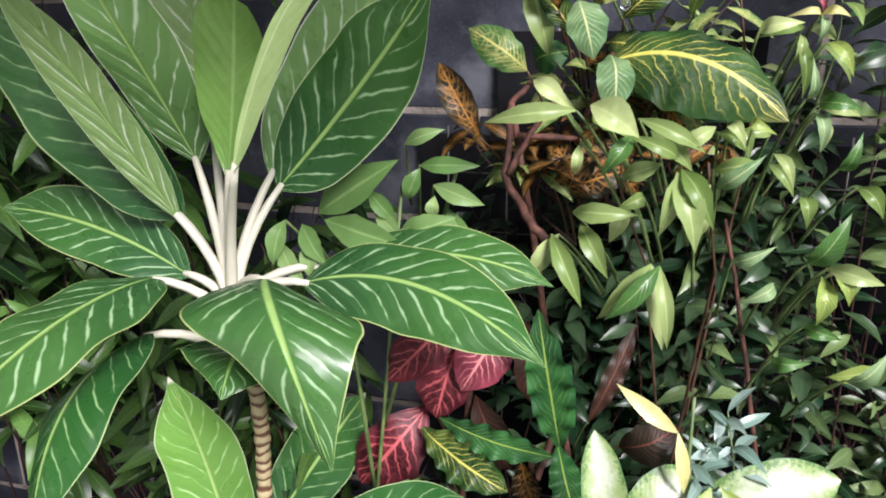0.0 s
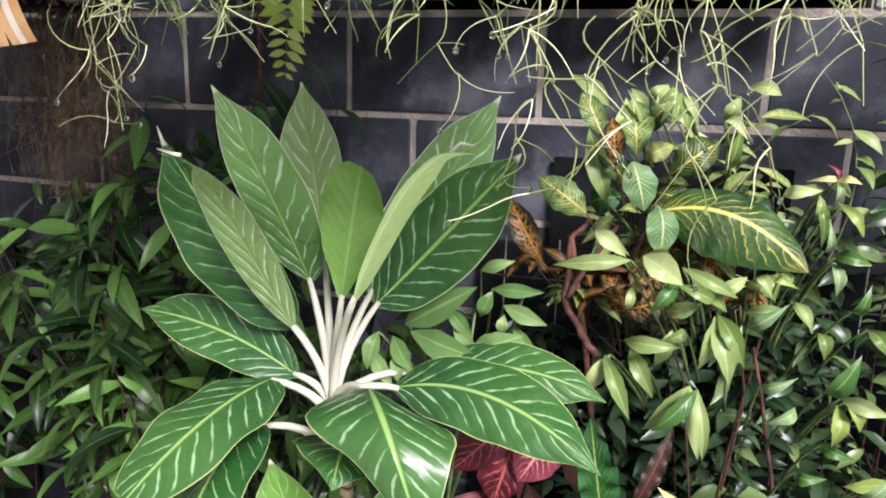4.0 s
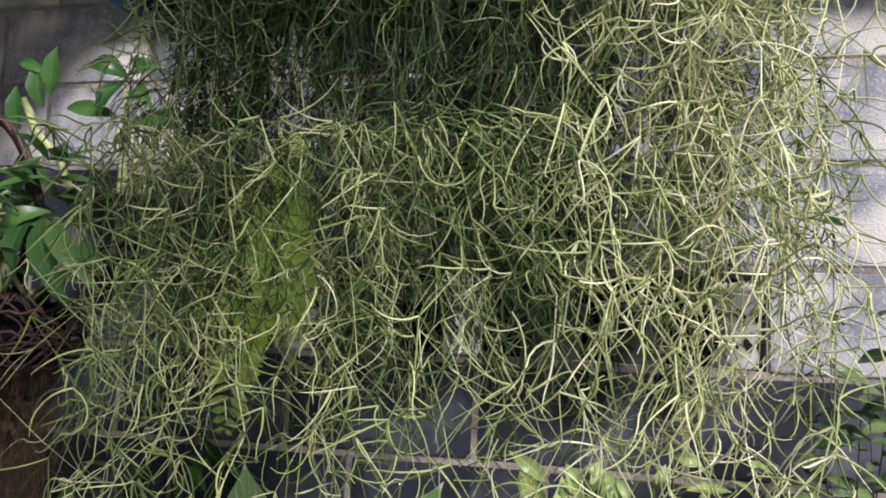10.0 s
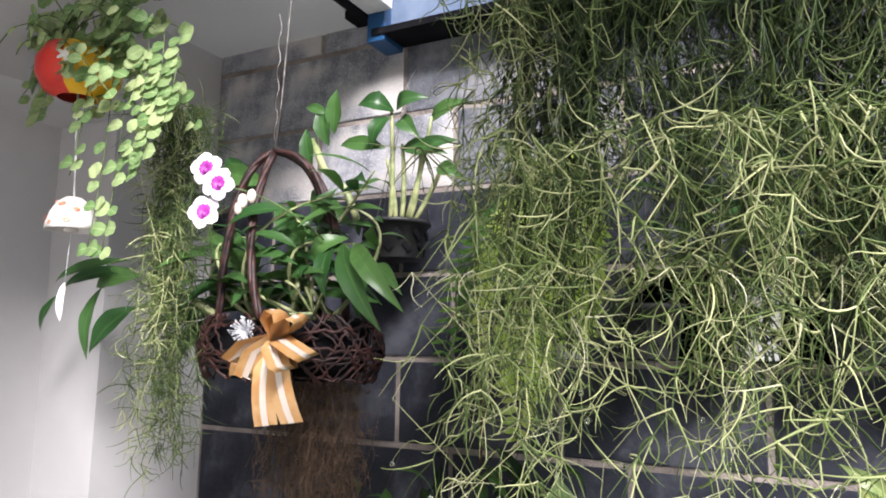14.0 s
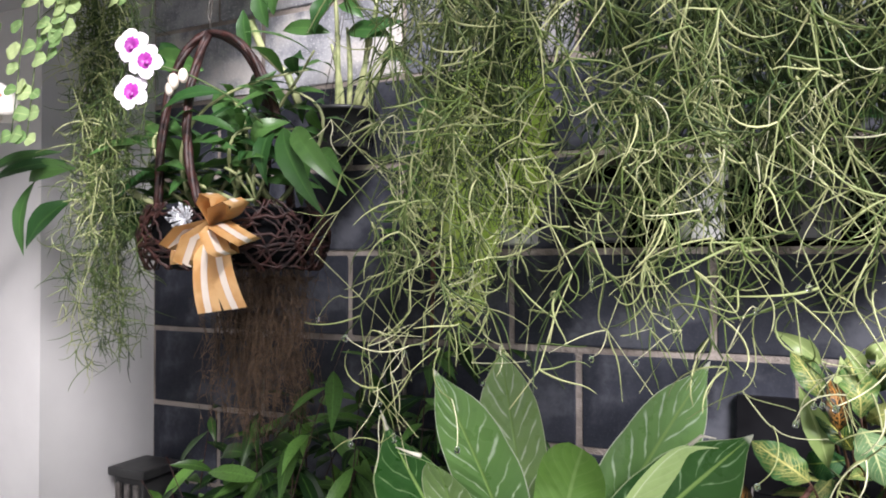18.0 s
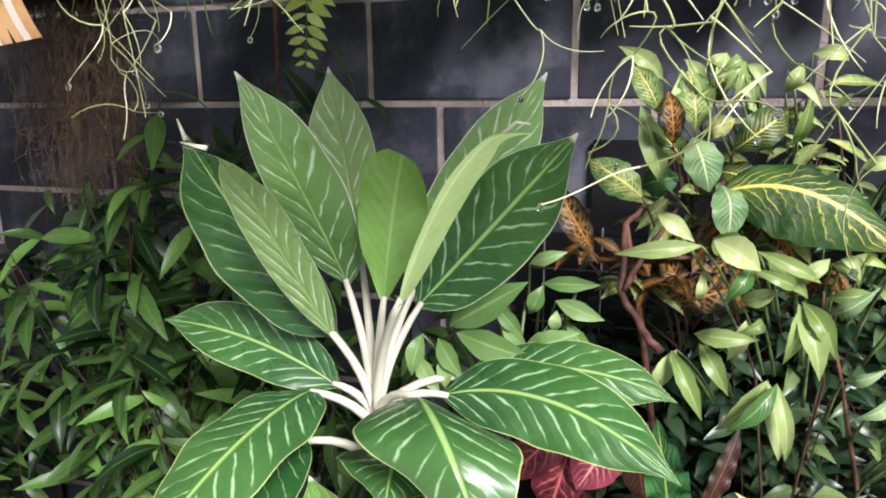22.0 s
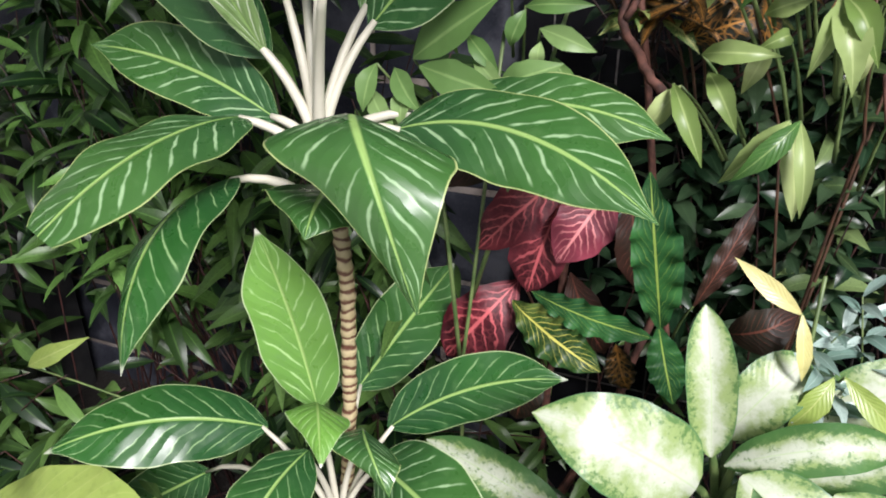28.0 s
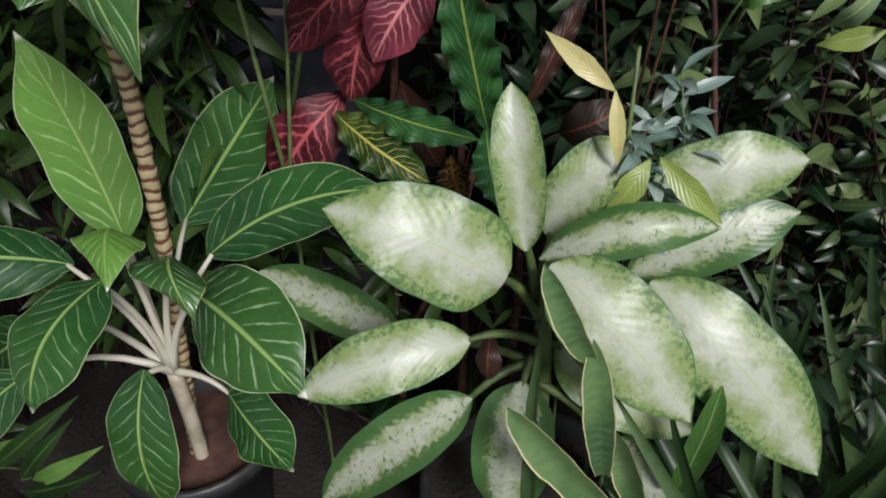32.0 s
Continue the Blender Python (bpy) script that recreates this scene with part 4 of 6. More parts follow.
low_leaf((0.652, -0.550, 0.531), (0.657, -0.575, 0.486), 0.032, finish=BROWN)

deep_croton, deep_leaf = leaf_plant("croton_plant", (0.56, -0.36, 0.0), "croton with glossy deep green ruffled leaves", "croton", STEM_GREEN, nu=30, nv=5, arch=0.02, fold=0.15, wave=0.16, waves=6.0)
deep_leaf((0.607, -0.400, 0.701), (0.577, -0.450, 0.916), 0.062, finish=DEEP)
deep_leaf((0.441, -0.400, 0.721), (0.602, -0.420, 0.698), 0.045, finish=DEEP)
deep_leaf((0.415, -0.400, 0.702), (0.544, -0.430, 0.641), 0.064, finish=YELLOW)
deep_leaf((0.604, -0.400, 0.705), (0.636, -0.440, 0.624), 0.047, finish=DEEP)
deep_leaf((0.639, -0.340, 0.710), (0.693, -0.300, 0.847), 0.030, finish=BROWN)
deep_leaf((0.550, -0.360, 0.643), (0.575, -0.380, 0.591), 0.044, finish=ORANGE)
stems(deep_croton, BARK, ((0.56, -0.36, 0.0), (0.57, -0.35, 0.35), (0.565, -0.37, 0.68)), r=0.006)

top_croton, top_leaf = leaf_plant("croton_plant", (0.64, -0.30, 0.0), "tall croton with yellow-veined and orange leaves on a bare branch", "croton", STEM_RED, nu=22, nv=4, arch=0.02, fold=0.2, wave=0.09, waves=3.0, curl=0.1)
big_leaf = sweep(bmesh.new(), (0.640, -0.370, 1.200), (0.737, -0.380, 1.204), (0.834, -0.390, 1.138), 0.125, "oval", (0.0, -0.85, 0.5), fold=-0.3, left=0.62, right=1.05, wave=0.03, waves=4, seed=2.0)
part("leaf", big_leaf, YELLOW, top_croton)
top_leaf((0.650, -0.340, 1.248), (0.712, -0.330, 1.298), 0.052, finish=YELLOW, fold=.15, curl=0.02)
top_leaf((0.599, -0.370, 1.267), (0.622, -0.400, 1.206), 0.050, finish=MINT, fold=-.2)
top_leaf((0.638, -0.360, 1.207), (0.648, -0.400, 1.145), 0.046, finish=MINT, fold=-.15, bend=.05)
top_leaf((0.603, -0.340, 1.274), (0.590, -0.330, 1.352), 0.050, finish=CITRON, fold=.2, wave=.14)
top_leaf((0.576, -0.360, 1.258), (0.567, -0.360, 1.325), 0.033, finish=ORANGE, fold=.3)
top_leaf((0.557, -0.350, 1.297), (0.522, -0.350, 1.359), 0.036, finish=CITRON, fold=.2)
top_leaf((0.688, -0.330, 1.185), (0.753, -0.350, 1.148), 0.047, finish=YELLOW, fold=-.1)
top_leaf((0.689, -0.350, 1.164), (0.750, -0.370, 1.112), 0.023, finish=CITRON, bend=.08)
top_leaf((0.632, -0.320, 1.220), (0.696, -0.330, 1.205), 0.039, finish=YELLOW, fold=-.1)
top_leaf((0.590, -0.310, 1.210), (0.538, -0.300, 1.195), 0.045, finish=DEEP, fold=.1)
top_leaf((0.608, -0.310, 1.303), (0.639, -0.310, 1.346), 0.035, finish=YELLOW)
top_leaf((0.594, -0.330, 1.228), (0.549, -0.340, 1.280), 0.034, finish=YELLOW, fold=.3)
top_leaf((0.612, -0.310, 1.265), (0.651, -0.310, 1.288), 0.031, finish=CITRON)
top_leaf((0.666, -0.310, 1.174), (0.712, -0.310, 1.160), 0.038, finish=YELLOW)
top_leaf((0.631, -0.310, 1.131), (0.604, -0.330, 1.084), 0.032, finish=ORANGE)
top_leaf((0.657, -0.310, 1.108), (0.623, -0.330, 1.052), 0.037, finish=ORANGE)
top_leaf((0.643, -0.320, 1.085), (0.683, -0.340, 1.035), 0.035, finish=ORANGE)
top_leaf((0.541, -0.360, 1.188), (0.474, -0.380, 1.238), 0.050, finish=CITRON, fold=-.2)
top_leaf((0.477, -0.330, 1.101), (0.421, -0.330, 1.196), 0.045, finish=ORANGE)
top_leaf((0.692, -0.340, 1.167), (0.736, -0.360, 1.106), 0.041, finish=ORANGE)
top_leaf((0.589, -0.340, 1.039), (0.672, -0.350, 1.073), 0.047, finish=ORANGE)
top_leaf((0.601, -0.330, 1.052), (0.569, -0.330, 1.106), 0.038, finish=ORANGE)
top_leaf((0.604, -0.270, 1.191), (0.643, -0.300, 1.208), 0.017, finish=ORANGE)
top_leaf((0.575, -0.330, 1.041), (0.632, -0.360, 1.092), 0.019, finish=ORANGE)
top_leaf((0.652, -0.330, 1.114), (0.643, -0.360, 1.169), 0.023, finish=ORANGE)
stems(top_croton, BARK, ((0.64, -0.30, 0.0), (0.63, -0.28, 0.5), (0.521, -0.350, 1.148)), r=0.006)
stems(top_croton, BARK, ((0.575, -0.410, 0.992), (0.553, -0.400, 1.017), (0.523, -0.380, 1.056), (0.519, -0.370, 1.075), (0.521, -0.350, 1.148), (0.547, -0.340, 1.176)), r=0.0052)
stems(top_croton, BARK, ((0.522, -0.380, 1.063), (0.548, -0.360, 1.111), (0.587, -0.350, 1.173)), ((0.532, -0.360, 1.109), (0.606, -0.350, 1.107), (0.640, -0.340, 1.209)), r=0.004)


vine, vine_leaf = leaf_plant("climbing_plant", (0.78, -0.40, 0.0), "climber with drooping light green pointed leaves", "lance", STEM_GREEN, nu=10, nv=3, arch=0.02, fold=0.35, leaf=VINE, curl=0.08, wave=0.05)
vine_leaf((0.613, -0.490, 1.155), (0.518, -0.500, 1.142), 0.023)
vine_leaf((0.627, -0.480, 1.160), (0.678, -0.490, 1.130), 0.038)
vine_leaf((0.564, -0.460, 1.183), (0.606, -0.470, 1.155), 0.023)
vine_leaf((0.618, -0.470, 1.120), (0.613, -0.470, 1.084), 0.014)
vine_leaf((0.720, -0.500, 1.095), (0.704, -0.530, 1.038), 0.023)
vine_leaf((0.717, -0.500, 1.097), (0.739, -0.540, 1.027), 0.033)
vine_leaf((0.721, -0.500, 1.100), (0.754, -0.530, 1.049), 0.025)
vine_leaf((0.614, -0.470, 1.043), (0.683, -0.490, 1.048), 0.025)
vine_leaf((0.595, -0.430, 1.005), (0.563, -0.450, 0.951), 0.026)
vine_leaf((0.589, -0.450, 1.010), (0.629, -0.480, 0.935), 0.025)
vine_leaf((0.621, -0.450, 1.023), (0.656, -0.480, 0.972), 0.026)
vine_leaf((0.702, -0.440, 0.980), (0.646, -0.460, 0.914), 0.030)
vine_leaf((0.702, -0.440, 0.979), (0.722, -0.460, 0.883), 0.027)
vine_leaf((0.676, -0.460, 1.145), (0.747, -0.460, 1.112), 0.020)
vine_leaf((0.718, -0.450, 1.112), (0.756, -0.440, 1.137), 0.020)
vine_leaf((0.757, -0.440, 1.090), (0.803, -0.440, 1.099), 0.022)
vine_leaf((0.672, -0.440, 1.054), (0.654, -0.450, 1.004), 0.022)
vine_leaf((0.663, -0.440, 1.078), (0.705, -0.440, 1.095), 0.024)
vine_leaf((0.759, -0.430, 1.129), (0.789, -0.440, 1.111), 0.018)
vine_leaf((0.690, -0.440, 1.130), (0.736, -0.450, 1.090), 0.023)
vine_leaf((0.613, -0.300, 1.347), (0.635, -0.300, 1.372), 0.023)
vine_leaf((0.645, -0.300, 1.335), (0.678, -0.300, 1.310), 0.023)
vine_leaf((0.609, -0.300, 1.328), (0.586, -0.300, 1.366), 0.024)
vine_leaf((0.723, -0.200, 1.319), (0.743, -0.200, 1.359), 0.025)
vine_leaf((0.635, -0.300, 1.372), (0.629, -0.300, 1.316), 0.026)
vine_leaf((0.753, -0.200, 1.372), (0.800, -0.200, 1.362), 0.025)
vine_leaf((0.565, -0.340, 1.204), (0.532, -0.320, 1.308), 0.038)
vine_leaf((0.583, -0.330, 1.283), (0.582, -0.330, 1.352), 0.034)
vine_leaf((0.558, -0.320, 1.340), (0.501, -0.330, 1.384), 0.027)
vine_leaf((0.610, -0.320, 1.306), (0.585, -0.350, 1.363), 0.013)
vine_leaf((0.716, -0.330, 1.325), (0.744, -0.360, 1.303), 0.016)
vine_leaf((0.728, -0.280, 1.254), (0.741, -0.310, 1.321), 0.021)
vine_leaf((0.630, -0.420, 1.150), (0.675, -0.450, 1.120), 0.041)
vine_leaf((0.563, -0.400, 1.175), (0.608, -0.420, 1.146), 0.019)
vine_leaf((0.655, -0.340, 1.360), (0.631, -0.360, 1.321), 0.017)
vine_leaf((0.656, -0.340, 1.356), (0.645, -0.360, 1.309), 0.017)
vine_leaf((0.656, -0.340, 1.356), (0.669, -0.360, 1.304), 0.019)
vine_leaf((0.659, -0.340, 1.356), (0.681, -0.360, 1.318), 0.017)
vine_leaf((0.652, -0.340, 1.360), (0.622, -0.360, 1.342), 0.017)
vine_leaf((0.853, -0.300, 1.238), (0.803, -0.310, 1.226), 0.018)
vine_leaf((0.847, -0.300, 1.226), (0.861, -0.310, 1.157), 0.017)
vine_leaf((0.850, -0.300, 1.229), (0.845, -0.310, 1.190), 0.013)
vine_leaf((0.879, -0.280, 1.217), (0.912, -0.300, 1.175), 0.015)
vine_leaf((0.883, -0.300, 1.145), (0.925, -0.310, 1.138), 0.020)
vine_leaf((0.876, -0.320, 1.140), (0.884, -0.330, 1.097), 0.016)
vine_leaf((0.827, -0.340, 1.083), (0.856, -0.360, 1.049), 0.017)
vine_leaf((0.822, -0.360, 1.122), (0.776, -0.380, 1.120), 0.018)
vine_leaf((0.785, -0.380, 1.128), (0.797, -0.400, 1.096), 0.017)
vine_leaf((0.862, -0.360, 1.049), (0.870, -0.380, 1.018), 0.021)
vine_leaf((0.869, -0.300, 1.250), (0.898, -0.310, 1.248), 0.012, finish=STRAW)
vine_leaf((0.869, -0.300, 1.250), (0.830, -0.310, 1.248), 0.010, finish=STRAW)
vine_leaf((0.869, -0.300, 1.250), (0.867, -0.310, 1.216), 0.011, finish=MINT)
vine_leaf((0.869, -0.300, 1.251), (0.853, -0.300, 1.272), 0.007, finish=PINK)
vine_leaf((0.71, -0.46, 0.985), (0.657, -0.48, 0.923), 0.026, finish=GREEN)
vine_leaf((0.71, -0.46, 0.985), (0.726, -0.48, 0.894), 0.020)
vine_leaf((0.866, -0.42, 0.988), (0.897, -0.44, 1.049), 0.029, finish=GREEN)
vine_leaf((0.887, -0.42, 0.984), (0.939, -0.44, 0.976), 0.024)
vine_leaf((0.894, -0.42, 0.981), (0.909, -0.44, 0.95), 0.021, finish=LIME)
vine_leaf((0.883, -0.42, 0.974), (0.881, -0.44, 0.924), 0.024, finish=LIME)
vine_leaf((0.923, -0.42, 0.853), (0.956, -0.44, 0.9), 0.022, finish=MINT)
vine_leaf((0.799, -0.34, 1.231), (0.841, -0.36, 1.242), 0.020)
vine_leaf((0.871, -0.34, 1.153), (0.912, -0.36, 1.15), 0.022, finish=GREEN)
vine_leaf((0.869, -0.34, 1.144), (0.877, -0.36, 1.102), 0.017, finish=MINT)
vine_leaf((0.871, -0.34, 1.22), (0.898, -0.36, 1.186), 0.017, finish=LIME)
vine_leaf((0.857, -0.34, 1.158), (0.856, -0.36, 1.204), 0.013, finish=MINT)
vine_leaf((0.763, -0.44, 1.072), (0.803, -0.46, 1.11), 0.020, finish=MINT)
vine_leaf((0.814, -0.44, 1.11), (0.834, -0.46, 1.078), 0.014)
vine_leaf((0.791, -0.44, 1.136), (0.811, -0.46, 1.133), 0.014, finish=LIME)
vine_leaf((0.767, -0.44, 1.137), (0.784, -0.46, 1.118), 0.016)
vine_leaf((0.742, -0.45, 1.02), (0.753, -0.47, 1.079), 0.018)
vine_leaf((0.687, -0.46, 1.062), (0.658, -0.48, 1.049), 0.018)
vine_leaf((0.671, -0.46, 1.126), (0.642, -0.48, 1.086), 0.022, finish=GREEN)
vine_leaf((0.719, -0.46, 1.105), (0.667, -0.48, 1.13), 0.019)
vine_leaf((0.877, -0.4, 0.906), (0.913, -0.42, 0.902), 0.020, finish=GREEN)
vine_leaf((0.835, -0.42, 0.962), (0.799, -0.44, 0.942), 0.019, finish=MINT)
vine_leaf((0.789, -0.42, 0.984), (0.829, -0.44, 1.01), 0.018, finish=MINT)
vine_leaf((0.845, -0.42, 0.87), (0.88, -0.44, 0.878), 0.020, finish=GREEN)
vine_leaf((0.914, -0.38, 1.067), (0.939, -0.4, 1.039), 0.022)
vine_leaf((0.897, -0.36, 1.083), (0.911, -0.38, 1.126), 0.018, finish=GREEN)
stems(vine, BARK, ((0.859, -0.36, 0.683), (0.819, -0.36, 0.879), (0.784, -0.36, 1.018)), r=0.003)
stems(vine, STEM_RED, ((0.78, -0.30, 0.0), (0.76, -0.28, 0.5), (0.70, -0.36, 0.95), (0.64, -0.44, 1.12)), ((0.75, -0.28, 0.55), (0.78, -0.36, 0.95), (0.75, -0.45, 1.10)), ((0.76, -0.28, 0.6), (0.82, -0.24, 1.1), (0.78, -0.26, 1.30)), r=0.002)

mid_plant, mid_leaf = leaf_plant("leafy_shrub", (0.36, -0.42, 0.0), "light green feathery shrub behind the tall plant", "lance", STEM_GREEN, nu=10, nv=3, arch=0.01, fold=0.2, leaf=BRIGHT)
mid_leaf((0.422, -0.420, 1.077), (0.498, -0.420, 1.080), 0.023)
mid_leaf((0.422, -0.420, 1.073), (0.406, -0.420, 1.033), 0.025)
mid_leaf((0.440, -0.420, 1.054), (0.504, -0.420, 1.032), 0.027)
mid_leaf((0.362, -0.440, 1.047), (0.400, -0.440, 1.007), 0.024)
mid_leaf((0.404, -0.420, 1.103), (0.454, -0.420, 1.122), 0.020)
mid_leaf((0.441, -0.420, 1.040), (0.439, -0.420, 1.011), 0.019)
mid_leaf((0.453, -0.410, 1.024), (0.495, -0.410, 0.961), 0.025)
mid_leaf((0.370, -0.440, 1.023), (0.407, -0.440, 0.988), 0.023)
mid_leaf((0.304, -0.460, 1.020), (0.412, -0.470, 1.092), 0.050)
mid_leaf((0.316, -0.470, 1.014), (0.422, -0.470, 0.987), 0.043)
mid_leaf((0.278, -0.500, 1.019), (0.269, -0.520, 0.968), 0.027)
mid_leaf((0.300, -0.500, 1.015), (0.340, -0.520, 0.973), 0.029)
mid_leaf((0.270, -0.500, 0.989), (0.309, -0.520, 0.946), 0.025)
mid_leaf((0.314, -0.500, 0.996), (0.316, -0.520, 0.955), 0.026)
mid_leaf((0.402, -0.450, 0.991), (0.476, -0.450, 1.023), 0.040)
stems(mid_plant, STEM_GREEN, ((0.36, -0.42, 0.0), (0.35, -0.42, 0.6), (0.40, -0.42, 1.05)), ((0.35, -0.42, 0.6), (0.33, -0.46, 0.95)), ((0.36, -0.41, 0.7), (0.47, -0.41, 1.08)), r=0.003)

front_plant, front_leaf = leaf_plant("bamboo_sprig", (0.78, -0.44, 0.0), "bamboo sprig with yellowed and lime green leaves", "lance", STEM_GREEN, nu=12, nv=3, arch=0.01, fold=0.2, leaf=STRAW)
front_leaf((0.746, -0.480, 0.793), (0.674, -0.470, 0.841), 0.022, finish=STRAW)
front_leaf((0.746, -0.480, 0.794), (0.758, -0.490, 0.721), 0.017, finish=STRAW)
front_leaf((0.788, -0.480, 0.728), (0.753, -0.500, 0.666), 0.029, finish=LIME)
front_leaf((0.797, -0.480, 0.731), (0.866, -0.490, 0.673), 0.026, finish=LIME)
front_leaf((0.788, -0.480, 0.726), (0.738, -0.480, 0.659), 0.023, finish=LIME)
front_leaf((1.002, -0.300, 0.820), (0.939, -0.300, 0.800), 0.027, finish=LIME)
broad_leaf = sweep(bmesh.new(), (-0.298, -0.750, 0.346), (-0.11, -0.748, 0.432), (0.043, -0.720, 0.470), 0.150, "oval", (0.05, -0.7, 0.7), fold=-0.12, wave=0.04)
part("leaf", broad_leaf, LIME, front_plant, "broad yellow-green leaf")
front_leaf((-0.304, -0.600, 0.537), (-0.151, -0.600, 0.625), 0.033, finish=LIME)
stems(front_plant, STEM_GREEN, ((0.78, -0.44, 0.0), (0.77, -0.44, 0.4), (0.76, -0.46, 0.83)), r=0.003)

_, tongue_leaf = leaf_plant("snake_plant", (0.80, -0.52, 0.0), "snake plant with yellow-edged sword leaves", "strap", STEM_GREEN, nu=14, nv=3, arch=0.015, fold=0.35, leaf=TONGUE, wave=0.03)
tongue_leaf((0.806, -0.630, 0.392), (0.692, -0.650, 0.528), 0.045, finish=TONGUE)
tongue_leaf((0.792, -0.630, 0.441), (0.764, -0.640, 0.624), 0.034, finish=TONGUE)
tongue_leaf((0.766, -0.640, 0.598), (0.717, -0.660, 0.708), 0.027, finish=TONGUE)
tongue_leaf((0.876, -0.550, 0.346), (0.889, -0.580, 0.547), 0.035, finish=GREEN)
tongue_leaf((0.842, -0.560, 0.315), (0.797, -0.570, 0.446), 0.035, finish=TONGUE)

low_left, low_left_leaf = leaf_plant("bamboo_sprig", (0.0, -0.66, 0.0), "low bamboo sprigs with light green pointed leaves", "lance", STEM_GREEN, nu=10, nv=3, arch=0.015, fold=0.2, leaf=BAMBOO)
low_left_leaf((0.035, -0.720, 0.290), (0.208, -0.700, 0.453), 0.026)
low_left_leaf((0.077, -0.720, 0.283), (0.185, -0.700, 0.410), 0.025)
low_left_leaf((0.066, -0.700, 0.254), (0.216, -0.700, 0.371), 0.025)
low_left_leaf((0.032, -0.700, 0.218), (0.195, -0.700, 0.317), 0.030)
low_left_leaf((0.006, -0.700, 0.290), (0.139, -0.700, 0.376), 0.026)
low_left_leaf((0.077, -0.700, 0.211), (0.235, -0.700, 0.283), 0.025)
stems(low_left, STEM_GREEN, ((0.0, -0.66, 0.0), (0.02, -0.66, 0.12), (0.05, -0.68, 0.25)), r=0.003)


# ---- shrubs of many leaves ----
def leaf_variants(shape, finish, count, slim, arch=0.12, fold=0.2, nu=6, nv=2):
    """Unit leaves along +x, facing +z, in a few shapes."""
    made = []
    for k in range(count):
        bm = bmesh.new()
        blade(bm, (0, 0, 0), (1, 0, 0), slim * (0.9 + 0.25 * k / count), arch=arch * (0.5 + k / count), fold=fold, shape=shape, nu=nu, nv=nv, facing=(0, 0, 1), wave=0.04, seed=k * 2.1, curl=0.12 * k / count)
        made.append(mesh_of(bm, "leaf", finish))
    return made


def leaf_pose(at, way, up, length):
    x = Vector(way).normalized()
    z = Vector(up)
    z = (z - x * z.dot(x)).normalized()
    y = z.cross(x)
    m = Matrix((x, y, z)).transposed().to_4x4()
    return Matrix.Translation(at) @ m @ Matrix.Scale(length, 4)


def scatter(holder, variants, poses, keep=300, name="leaf"):
    """The first poses become leaves of their own, the rest one joined mesh."""
    base = Vector(holder.location)
    for i, m in enumerate(poses[:keep]):
        ob = new(name, variants[i % len(variants)])
        ob.parent = holder
        ob.matrix_basis = Matrix.Translation(-base) @ m
    rest = poses[keep:]
    if rest:
        verts, faces, uvs = [], [], []
        for i, m in enumerate(rest):
            me = variants[i % len(variants)]
            o = len(verts)
            verts += [m @ v.co - base for v in me.vertices]
            faces += [[o + k for k in p.vertices] for p in me.polygons]
            uvs += [tuple(d.uv) for d in me.uv_layers[0].data]
        me = bpy.data.meshes.new("foliage")
        me.from_pydata(verts, [], faces)
        layer = me.uv_layers.new()
        layer.data.foreach_set("uv", [c for uv in uvs for c in uv])
        me.materials.append(variants[0].materials[0])
        me.polygons.foreach_set("use_smooth", [True] * len(me.polygons))
        ob = new("foliage", me)
        ob.parent = holder
        tagged(ob, kind="stuff")


def shrub(name, at, label, finish, stem_look, roots, tops, count, per, length, slim, seed, keep=300, droop=0.5, stem_r=0.0022, start=0.25, nu=6, category="shrub", towards=(0.15, -0.75, 0.3), wild=0.8):
    """Stems from a strip of ground to a strip of air, with leaves all along."""
    holder = thing(name, at, label, category)
    rng = random.Random(seed)
    variants = leaf_variants("lance", finish, 6, slim, nu=nu)
    poses = []
    for s in range(count):
        a = Vector([rng.uniform(p, q) for p, q in zip(*roots)])
        f = rng.random()
        b = Vector([tops[0][0] + (tops[1][0] - tops[0][0]) * f, rng.uniform(tops[0][1], tops[1][1]), tops[0][2] + (tops[1][2] - tops[0][2]) * f + rng.uniform(-0.22, 0.02)])
        lean = Vector((rng.uniform(-0.1, 0.1), rng.uniform(-0.08, 0.04), 0.04))
        way = bow(a, b, lean, 10)
        bm = bmesh.new()
        tube(bm, way, [stem_r * (1.1 - 0.07 * i) for i in range(11)], 6)
        part("stem", bm, stem_look, holder)
        for k in range(per):
            u = start + (1 - start) * (k + rng.random()) / per
            i = min(9, int(u * 10))
            p = way[i].lerp(way[i + 1], u * 10 - i)
            ang = k * 2.4 + rng.uniform(-0.5, 0.5)
            out = Vector((math.cos(ang), math.sin(ang), 0)) + Vector(towards) * 0.35
            out.z = rng.uniform(-droop, 0.5 - 0.3 * droop)
            up = Vector((rng.uniform(-wild, wild), -0.5 + rng.uniform(-0.5, 0.5) * wild, 1.0)) + Vector(towards) * rng.uniform(0, 1.2)
            poses.append(leaf_pose(p, out, up, length * rng.uniform(0.55, 0.8 + 0.55 * wild)))
    rng.shuffle(poses)
    poses.sort(key=lambda m: round(m.translation.y, 1))
    scatter(holder, variants, poses, keep)
    return holder


shrub("leafy_shrub", (-0.4, -0.3, 0.0), "dense dark green shrub with narrow drooping leaves", BAMBOO, TWIG, ((-0.66, -0.30, 0.0), (0.05, -0.12, 0.0)), ((-0.70, -0.44, 1.12), (0.12, -0.12, 1.45)), 42, 20, 0.12, 0.25, 3, droop=1.2, start=0.42)
